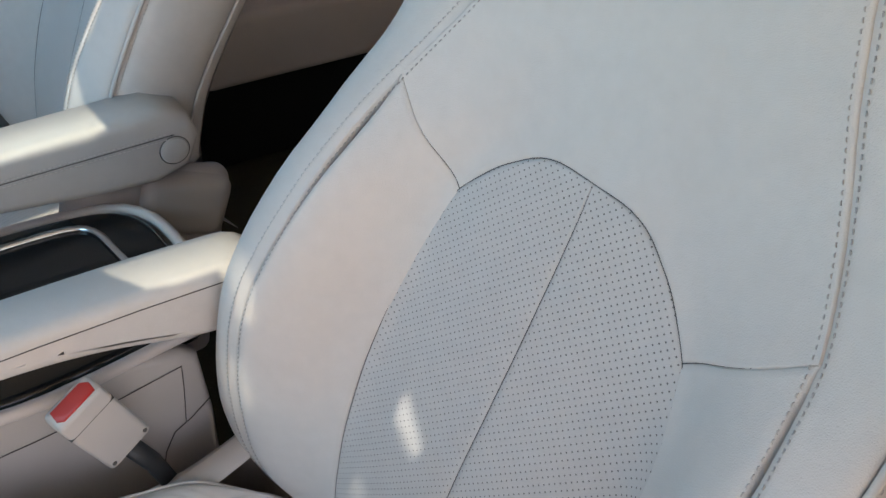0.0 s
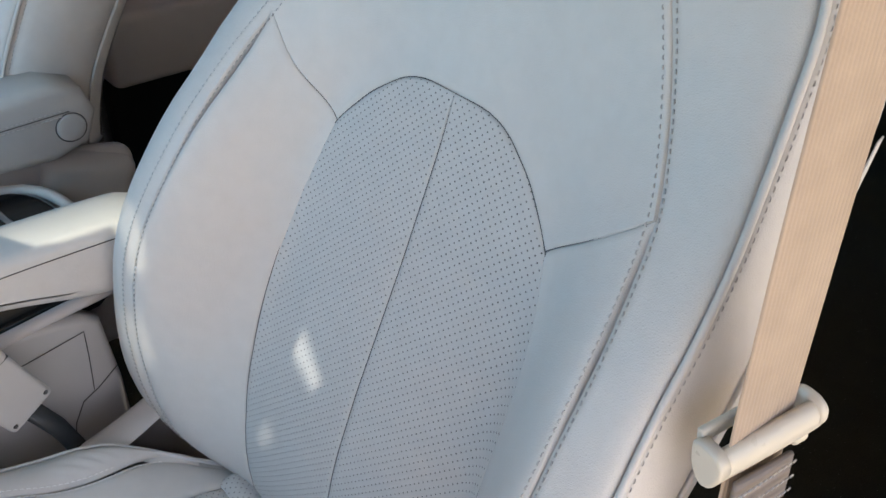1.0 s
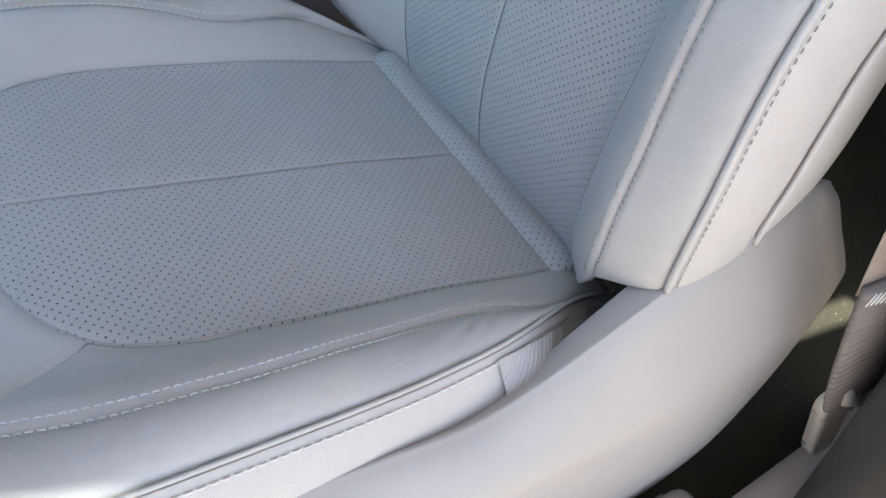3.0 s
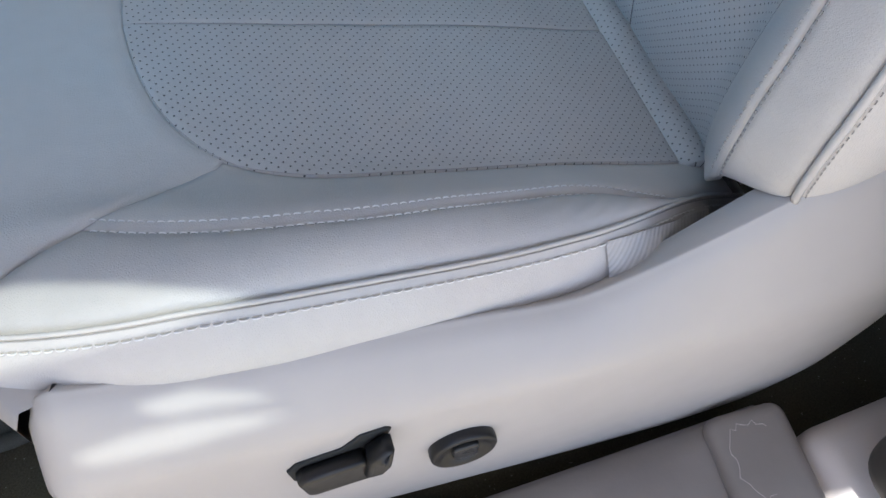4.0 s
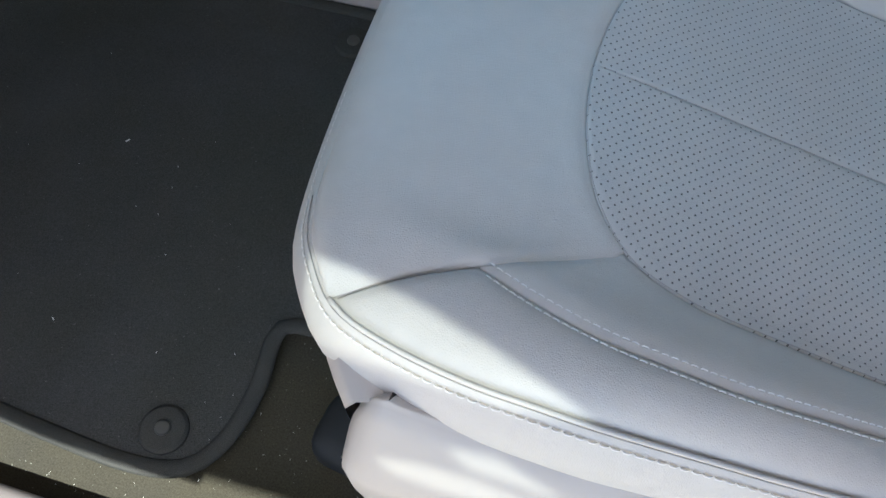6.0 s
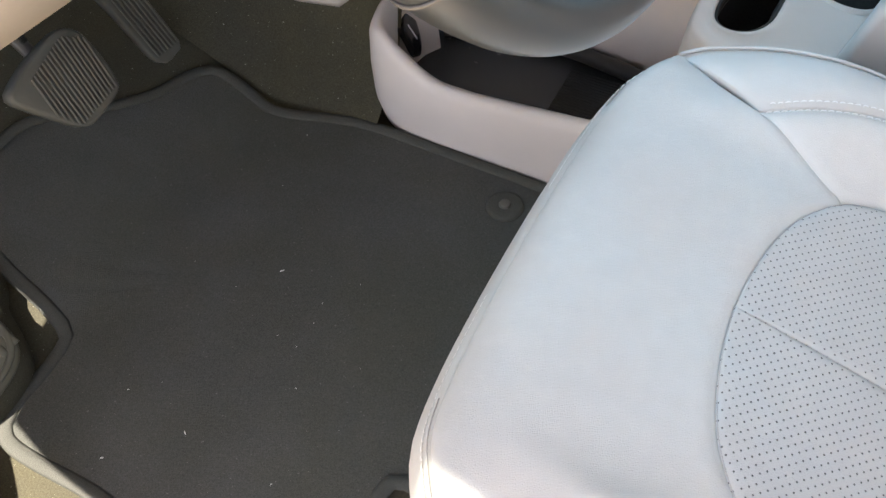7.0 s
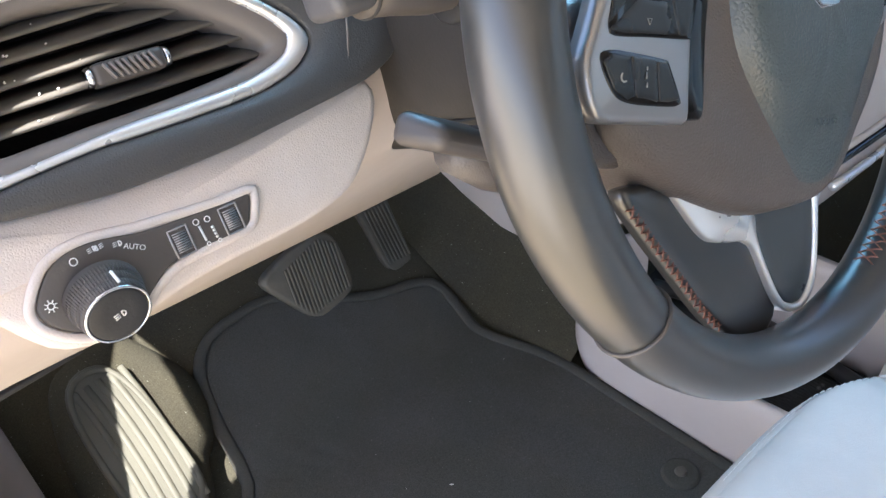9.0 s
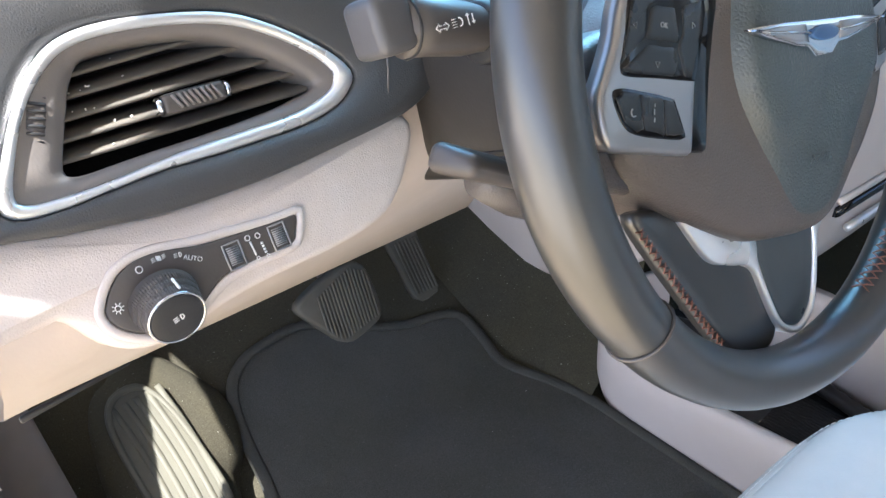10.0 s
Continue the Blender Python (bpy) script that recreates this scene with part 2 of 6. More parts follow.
def part(name, bm, material, parent=None, label="", smooth=True, kind=""):
    ob = new(name, to_mesh(bm, name, smooth))
    ob.data.materials.append(M[material] if isinstance(material, str) else material)
    if parent:
        ob.parent = parent
        top = parent
        base = parent.matrix_world.copy() if not parent.parent else parent.parent.matrix_world @ parent.matrix_parent_inverse @ parent.matrix_basis
        ob.matrix_parent_inverse = base.inverted()
    return tagged(ob, label, kind=kind)


def spline(xs, ys):
    """A smooth curve through the given knots."""
    xs, ys = np.array(xs, float), np.array(ys, float)
    if xs[0] > xs[-1]:
        xs, ys = xs[::-1], ys[::-1]
    d = np.gradient(ys, xs)

    def f(x):
        i = int(np.clip(np.searchsorted(xs, x) - 1, 0, len(xs) - 2))
        h = xs[i + 1] - xs[i]
        t = min(1.0, max(0.0, (x - xs[i]) / h))
        a, b = 2 * t**3 - 3 * t**2 + 1, t**3 - 2 * t**2 + t
        return float(a * ys[i] + b * h * d[i] + (1 - a) * ys[i + 1] + (t**3 - t**2) * h * d[i + 1])

    return f


def curve3(pts, n, closed=False):
    """n points evenly along a smooth curve through pts."""
    pts = [Vector(p) for p in pts]
    m, out = len(pts), []
    segs = m if closed else m - 1
    for i in range(segs):
        p1, p2 = pts[i], pts[(i + 1) % m]
        p0 = pts[i - 1] if (i or closed) else p1 * 2 - p2
        p3 = pts[(i + 2) % m] if (closed or i + 2 < m) else p2 * 2 - p1
        for k in range(12):
            t = k / 12
            out.append(0.5 * (2 * p1 + (p2 - p0) * t + (2 * p0 - 5 * p1 + 4 * p2 - p3) * t * t + (3 * p1 - p0 - 3 * p2 + p3) * t**3))
    out.append(pts[0] if closed else pts[-1])
    lens = np.cumsum([0] + [(b - a).length for a, b in zip(out, out[1:])])
    want = np.linspace(0, lens[-1], n + 1 if closed else n)
    cols = [np.interp(want, lens, [p[k] for p in out]) for k in range(len(pts[0]))]
    res = [Vector(p) for p in zip(*cols)]
    return res[:-1] if closed else res


def grid(rows, bm=None, closed=False, uv=None):
    """A sheet through rows of points; uv: the same shape, in metres."""
    bm = bm or bmesh.new()
    lay = bm.loops.layers.uv.verify() if uv else None
    vs = [[bm.verts.new(p) for p in r] for r in rows]
    n = len(rows[0])
    for i in range(len(rows) - 1):
        for j in range(n if closed else n - 1):
            k = (j + 1) % n
            quad = [vs[i][j], vs[i][k], vs[i + 1][k], vs[i + 1][j]]
            if len({tuple(round(c, 7) for c in v.co) for v in quad}) < 3:
                continue
            f = bm.faces.new(quad)
            if uv:
                for lp, (a, b) in zip(f.loops, ((i, j), (i, k), (i + 1, k), (i + 1, j))):
                    lp[lay].uv = uv[a][b]
    return bm


def tube(path, radius, sides=8, closed=False, bm=None, ell=1.0, up=None):
    """A round bar along a path. radius: one number or one per point; ell: how much taller than wide it is."""
    bm = bm or bmesh.new()
    path = [Vector(p) for p in path]
    n, rings = len(path), []
    side = None
    for i, p in enumerate(path):
        a = path[i - 1] if (i or closed) else p
        b = path[(i + 1) % n] if (closed or i + 1 < n) else p
        t = (b - a).normalized()
        if up is not None:
            side = Vector(up).cross(t).normalized()
        else:
            side = (side - t * side.dot(t)).normalized() if side else t.orthogonal().normalized()
        w = t.cross(side)
        r = radius[i] if hasattr(radius, "__len__") else radius
        rings.append([p + (side * math.cos(q) + w * math.sin(q) * ell) * r for q in (math.tau * k / sides for k in range(sides))])
    if closed:
        rings.append(rings[0])
    start = len(bm.verts)
    grid(rings, bm, closed=True)
    if not closed:
        bm.verts.ensure_lookup_table()
        for ring in (range(start, start + sides), range(start + sides * (n - 1), start + sides * n)):
            bm.faces.new([bm.verts[k] for k in ring])
    else:
        bmesh.ops.remove_doubles(bm, verts=bm.verts[start:], dist=1e-7)
    return bm


def rbox(size, m, bevel=0.004, seg=3, bm=None, taper=None):
    """A box with rounded edges. taper: the top's share of the base in x and y."""
    one = bmesh.new()
    bmesh.ops.create_cube(one, size=1)
    for v in one.verts:
        if taper and v.co.z > 0:
            v.co.x *= taper[0]
            v.co.y *= taper[1]
        v.co = Vector((v.co.x * size[0], v.co.y * size[1], v.co.z * size[2]))
    if bevel:
        bmesh.ops.bevel(one, geom=one.edges[:], offset=bevel, segments=seg, profile=0.5, affect="EDGES")
    one.transform(m)
    return join(bm, one)


def join(bm, one):
    if bm is None:
        return one
    tmp = bpy.data.meshes.new("tmp")
    one.to_mesh(tmp)
    one.free()
    bm.from_mesh(tmp)
    bpy.data.meshes.remove(tmp)
    return bm


def slab(outline, thick, m, bevel=0.002, seg=2, bm=None, crown=0.0):
    """A flat outline in the local xy plane, its face at z = 0 and its back at -thick, edges rounded, then placed by m."""
    one = bmesh.new()
    pts = [Vector(p[:2]) for p in outline]
    area = sum(a.x * b.y - b.x * a.y for a, b in zip(pts, pts[1:] + pts[:1]))
    if area < 0:
        pts.reverse()
    c = sum(pts, Vector((0, 0))) / len(pts)
    n = len(pts)
    inner = []
    for i, p in enumerate(pts):
        d = (pts[(i + 1) % n] - pts[i - 1]).normalized()
        inner.append(p + Vector((-d.y, d.x)) * bevel)
    rings = [[(*p, -thick) for p in pts]]
    for k in range(seg + 1):
        q = k / seg * math.pi / 2
        rings.append([(*(a.lerp(b, 1 - math.cos(q))), -bevel * (1 - math.sin(q))) for a, b in zip(pts, inner)])
    for k in (0.7, 0.4, 0.15):
        rings.append([(*(c.lerp(b, k)), crown * (1 - k * k)) for b in inner])
    grid(rings, one, closed=True)
    one.verts.ensure_lookup_table()
    one.faces.new(one.verts[-n:])
    one.faces.new(list(reversed(one.verts[:n])))
    one.transform(m)
    return join(bm, one)


def frame_from(origin, ex, ey):
    ex, ey = Vector(ex).normalized(), Vector(ey).normalized()
    ez = ex.cross(ey).normalized()
    return Matrix(((ex.x, ey.x, ez.x, origin[0]), (ex.y, ey.y, ez.y, origin[1]), (ex.z, ey.z, ez.z, origin[2]), (0, 0, 0, 1)))


def cyl(r1, r2, h, m, sides=40, bevel=0.0015, bm=None):
    """A round body standing on local z = 0, with softened rims."""
    one = bmesh.new()
    prof = [(r1, 0), (r1 + (r2 - r1) * 0.5, h * 0.5), (r2, h - bevel), (r2 - bevel * 0.3, h - bevel * 0.3), (r2 - bevel, h), (r2 * 0.5, h)]
    rings = [[(r * math.cos(q), r * math.sin(q), z) for q in (math.tau * k / sides for k in range(sides))] for r, z in prof]
    grid(rings, one, closed=True)
    one.verts.ensure_lookup_table()
    one.faces.new(one.verts[-sides:])
    one.faces.new(list(reversed(one.verts[:sides])))
    one.transform(m)
    return join(bm, one)


def stitches(path, lift, bm=None, pitch=0.0062, length=0.0044, r=0.00062, lean=0.0):
    """Short threads along a path; lift: the way out of the leather, a vector or a list of them."""
    bm = bm or bmesh.new()
    path = [Vector(p) for p in path]
    lens = np.cumsum([0] + [(b - a).length for a, b in zip(path, path[1:])])
    fx = [np.array([p[k] for p in path]) for k in range(3)]
    at = lambda s: Vector([float(np.interp(s, lens, f)) for f in fx])
    s = 0.002
    while s + length < lens[-1]:
        a, b = at(s), at(s + length)
        i = min(len(path) - 1, int(np.searchsorted(lens, s)))
        up = Vector(lift[i] if isinstance(lift, list) else lift).normalized()
        t = (b - a).normalized()
        w = t.cross(up).normalized()
        a, b = a - w * lean, b + w * lean
        ends = []
        for p, h in ((a, -0.0004), (a.lerp(b, 0.25), 0.0005), (a.lerp(b, 0.75), 0.0005), (b, -0.0004)):
            ends.append([bm.verts.new(p + up * (h + r * c) + w * r * d) for c, d in ((0.9, 0), (-0.5, 0.9), (-0.5, -0.9))])
        for e, f in zip(ends, ends[1:]):
            for k in range(3):
                bm.faces.new((e[k], e[(k + 1) % 3], f[(k + 1) % 3], f[k]))
        s += pitch
    return bm


def near_edges(n, length, edge=(0.0, 0.0016, 0.004, 0.008, 0.014)):
    """Steps from 0 to 1 that are close together at both ends."""
    e = [d / length for d in edge if d / length < 0.3]
    return e + [e[-1] + (1 - 2 * e[-1]) * k / n for k in range(1, n)] + [1 - d for d in reversed(e)]


def panel(surf, ns, nt, lens, sink=0.0035, reach=0.0045, fold=0.010, edges=(1, 1, 1, 1), puff=0.0, flat=None):
    """A padded cover panel: surf(s, t) with s and t from 0 to 1, drawn in along its seams (edges: s=0, s=1, t=0, t=1) and folded inwards there."""
    ss, ts = near_edges(ns, lens[0]), near_edges(nt, lens[1])
    base = [[Vector(surf(s, t)) for t in ts] for s in ss]
    rows, us = [], []
    for i, s in enumerate(ss):
        row, ur = [], []
        for j, t in enumerate(ts):
            a = base[min(i + 1, len(ss) - 1)][j] - base[max(i - 1, 0)][j]
            b = base[i][min(j + 1, len(ts) - 1)] - base[i][max(j - 1, 0)]
            if a.length < 1e-6:
                jj = min(max(j, 1), len(ts) - 2)
                a = base[min(i + 1, len(ss) - 1)][jj] - base[max(i - 1, 0)][jj]
            if b.length < 1e-6:
                ii = min(max(i, 1), len(ss) - 2)
                b = base[ii][min(j + 1, len(ts) - 1)] - base[ii][max(j - 1, 0)]
            nrm = a.cross(b).normalized()
            ds = (s * lens[0], (1 - s) * lens[0], t * lens[1], (1 - t) * lens[1])
            dip = sum(math.exp(-((d / reach) ** 2)) for d, e in zip(ds, edges) if e)
            row.append((base[i][j], nrm, min(dip, 1.15)))
            ur.append(flat(base[i][j]) if flat else (s * lens[0], t * lens[1]))
        rows.append(row)
        us.append(ur)
    return rows, us, sink, fold, edges, puff


def sewn(spec, out, bm=None):
    """The sheet of a panel; out(p): a rough way outwards at a point, to settle which side of the normal is up."""
    rows, us, sink, fold, edges, puff = spec
    pts = []
    for row in rows:
        line = []
        for p, n, dip in row:
            if n.dot(Vector(out(p))) < 0:
                n = -n
            line.append((p - n * sink * dip + n * puff * (1 - min(dip, 1)), n))
        pts.append(line)
    full = [[q for q, n in line] for line in pts]
    uv = us
    if edges[0]:
        full = [[p - n * fold for p, n in pts[0]]] + full
        uv = [us[0]] + uv
    if edges[1]:
        full = full + [[p - n * fold for p, n in pts[-1]]]
        uv = uv + [us[-1]]
    if edges[2]:
        full = [[r[0] - (pts[min(max(i - (1 if edges[0] else 0), 0), len(pts) - 1)][0][1]) * fold] + r for i, r in enumerate(full)]
        uv = [[r[0]] + r for r in uv]
    if edges[3]:
        full = [r + [r[-1] - (pts[min(max(i - (1 if edges[0] else 0), 0), len(pts) - 1)][-1][1]) * fold] for i, r in enumerate(full)]
        uv = [r + [r[-1]] for r in uv]
    return grid(full, bm, uv=uv)


def text_mesh(body, size, m):
    cu = bpy.data.curves.new("writing", "FONT")
    cu.body, cu.size, cu.align_x, cu.align_y, cu.extrude = body, size, "CENTER", "CENTER", 0.0002
    ob = bpy.data.objects.new("writing", cu)
    scene.collection.objects.link(ob)
    bpy.context.view_layer.update()
    me = bpy.data.meshes.new_from_object(ob.evaluated_get(bpy.context.evaluated_depsgraph_get()))
    bpy.data.objects.remove(ob)
    bm = bmesh.new()
    bm.from_mesh(me)
    bpy.data.meshes.remove(me)
    bm.transform(m)
    return bm


def ring_loft(rings, bm=None):
    return grid([list(r) for r in rings], bm, closed=True)


# ---- seats: section curves of the padded covers, in the seat's own frame ----
ZK = (.215, .25, .28, .32, .36, .40, .44, .48, .52, .56, .60, .64, .68, .72, .76, .80, .84, .88, .93, .98)
bc_x = spline(ZK, (.029, .025, .024, .027, .035, .045, .059, .074, .091, .108, .125, .141, .157, .172, .186, .198, .209, .220, .231, .239))
# each side of the backrest has its own seam (s1), piping (s2) and flank seam (s3): 1 inboard, -1 outboard
S1X = {1: spline(ZK, (.038, .005, -.012, -.026, -.032, -.034, -.034, -.030, -.023, -.010, .010, .036, .068, .103, .138, .166, .189, .207, .226, .244)), -1: spline(ZK, (.030, .000, -.014, -.024, -.028, -.026, -.021, -.013, -.002, .013, .034, .059, .089, .121, .151, .174, .194, .208, .223, .237))}
S1Y = {1: spline(ZK, (.204, .219, .226, .234, .241, .243, .244, .244, .243, .240, .235, .231, .229, .223, .211, .191, .169, .150, .132, .117)), -1: spline(ZK, (.199, .215, .222, .231, .239, .243, .247, .247, .246, .245, .245, .243, .239, .232, .222, .204, .183, .163, .144, .127))}
S2X = {1: spline(ZK, (.060, .040, .030, .024, .024, .029, .040, .052, .067, .085, .104, .125, .146, .166, .184, .199, .212, .223, .236, .246)), -1: spline(ZK, (.063, .035, .017, .003, -.005, -.008, -.005, .000, .010, .025, .045, .068, .093, .120, .146, .169, .192, .214, .239, .260))}
S2Y = {1: spline(ZK, (.225, .250, .264, .273, .278, .281, .283, .284, .284, .284, .283, .281, .279, .277, .274, .270, .262, .248, .222, .190)), -1: spline(ZK, (.222, .250, .267, .279, .287, .293, .296, .297, .296, .295, .294, .291, .288, .286, .282, .276, .269, .261, .241, .214))}
S3X = {1: lambda z: S2X[1](z) + .060, -1: spline(ZK, (.112, .084, .065, .051, .043, .041, .047, .056, .070, .091, .115, .142, .170, .198, .223, .245, .265, .282, .301, .318))}
S3Y = {1: lambda z: S2Y[1](z) + .014, -1: spline(ZK, (.242, .269, .284, .295, .302, .306, .309, .309, .307, .306, .306, .304, .301, .298, .294, .289, .279, .264, .237, .203))}


HOLLOW = spline((.21, .60, .66, .70, .74, .78, .84, .98), (.138, .138, .136, .122, .090, .055, .030, .020))


def back_front(y, z):
    """The backrest's front between the two bolster seams."""
    sd = 1 if y >= 0 else -1
    a, ys = abs(y), S1Y[sd](z)
    y0 = HOLLOW(z)      # the flat middle narrows towards the shoulders
    t = min(1.0, max(0.0, (a - y0) / max(0.02, ys - y0)))
    k = min(1.0, max(0.0, (z - .67) / .10))
    x = bc_x(z) + (S1X[sd](z) - bc_x(z)) * (t * t * (3 - 2 * t) * (1 - k) + t**1.7 * k)
    return Vector((x, y, z))


FOOT_Z = spline((0, .5, 1, 2, 3), (.305, .318, .334, .380, .420))     # the outboard bolster ends above the side shield
SWELL = spline((.215, .30, .36, .47, .54, .62, .66, .70, .74, .78, .85, .98), (.33, .78, .97, 1.05, 1.10, 1.05, .97, .80, .70, .52, .45, .30))     # fullness of the inboard bolster


def back_outer(k, z, side, wide=0.0):
    """From the bolster seam (0) round the flank: piping (1), flank seam (2), rear edge (3)."""
    p = [Vector((S1X[side](z), S1Y[side](z))), Vector((S2X[side](z), S2Y[side](z))), Vector((S3X[side](z), S3Y[side](z)))]
    p.append(p[2] + Vector((0.070, -0.018)))
    p = [q + Vector((d * wide, 0)) for q, d in zip(p, (0, .8, 1.0, 1.3))]
    p = [p[0] + Vector((-0.006, -0.03))] + p + [p[3] + Vector((0.03, -0.06))]
    i = min(2, int(k))
    t = k - i
    p0, p1, p2, p3 = p[i:i + 4]
    q = 0.5 * (2 * p1 + (p2 - p0) * t + (2 * p0 - 5 * p1 + 4 * p2 - p3) * t * t + (3 * p1 - p0 - 3 * p2 + p3) * t**3)
    if k < 1 and side > 0:
        swell = math.sin(math.pi * k) * SWELL(z)
        q = q + Vector((-.025, .034)) * swell
    if side < 0:      # the outboard bolster rolls under at its foot
        u = min(1.0, max(0.0, (z - FOOT_Z(k)) / .018))
        roll = (1 - math.sqrt(1 - (1 - u) ** 2)) * min(1.0, .25 + k * 2.5) if u < 1 else 0.0
        q = q + Vector((.009, -.004)) * roll
    return Vector((q.x, side * q.y, z))


INS_W = {1: spline((.22, .25, .32, .40, .46, .52, .58, .62, .64, .68, .75), (.142, .144, .148, .153, .1555, .156, .153, .150, .147, .133, .09)),
         -1: spline((.22, .25, .32, .40, .48, .56, .60, .64, .68, .75), (.160, .163, .167, .169, .170, .167, .163, .153, .133, .09))}
INS_TOP = ((.133, .679), (.115, .700), (.098, .717), (.081, .7295), (.066, .7395), (.050, .746), (.031, .749), (.0, .749))
JOIN_Z = {1: .766, -1: .758}      # where the shoulder seam meets the bolster seam


def insert_outline(n, sd):
    """Half of the backrest insert's edge, as (y, z), from the bottom to the middle of the top."""
    pts = [(INS_W[sd](z), z) for z in np.linspace(.222, .655, 12)] + list(INS_TOP)
    return curve3(pts, n)


XK = (.05, .02, 0, -.04, -.08, -.12, -.16, -.20, -.24, -.28, -.32, -.36, -.40, -.44, -.48, -.52, -.55)
cc_z = spline(XK, (.215, .236, .244, .257, .271, .284, .296, .307, .319, .330, .342, .353, .362, .370, .376, .377, .372))
c1_y = spline((.045, .0, -.04, -.07, -.10, -.13, -.16, -.19, -.22, -.25, -.28, -.31, -.34, -.37, -.40, -.441), (.190, .203, .219, .219, .213, .210, .212, .217, .221, .224, .225, .224, .222, .217, .208, .190))
c1_z = spline((.045, .0, -.04, -.07, -.10, -.13, -.16, -.19, -.22, -.25, -.28, -.31, -.34, -.37, -.40, -.441), (.216, .247, .273, .290, .302, .311, .321, .335, .348, .358, .366, .373, .378, .381, .381, .377))
C2 = ((.04, .200, .225), (.0, .208, .250), (-.03, .220, .272), (-.06, .234, .292), (-.09, .247, .309), (-.12, .254, .317), (-.15, .257, .322), (-.18, .260, .328), (-.21, .263, .336), (-.24, .266, .345), (-.27, .268, .353),
      (-.30, .270, .361), (-.33, .272, .369), (-.36, .273, .376), (-.39, .272, .380), (-.42, .270, .381), (-.45, .265, .380), (-.48, .257, .377), (-.507, .247, .374), (-.525, .235, .371),
      (-.542, .213, .368), (-.558, .183, .363), (-.567, .13, .357), (-.571, .06, .354), (-.572, 0, .353))


def cushion_top(x, y):
    a, y0, y1 = abs(y), 0.150, c1_y(max(x, -.441))
    z0, z1 = cc_z(x), c1_z(max(x, -.441))
    t = min(1.0, max(0.0, (a - y0) / (y1 - y0)))
    z = z0 + (z1 - z0) * t * t * (3 - 2 * t)
    return Vector((x, y, z))


ins_w = spline((.0, -.10, -.20, -.26, -.29, -.32, -.34, -.352), (.165, .1645, .1645, .1635, .162, .156, .149, .142))
CIN_TIP = ((-.352, .142), (-.368, .125), (-.384, .098), (-.395, .062), (-.400, .03), (-.402, 0))


def cushion_outline(n):
    pts = [(x, ins_w(x)) for x in np.linspace(0.0, -.335, 10)] + list(CIN_TIP)
    return curve3(pts, n)


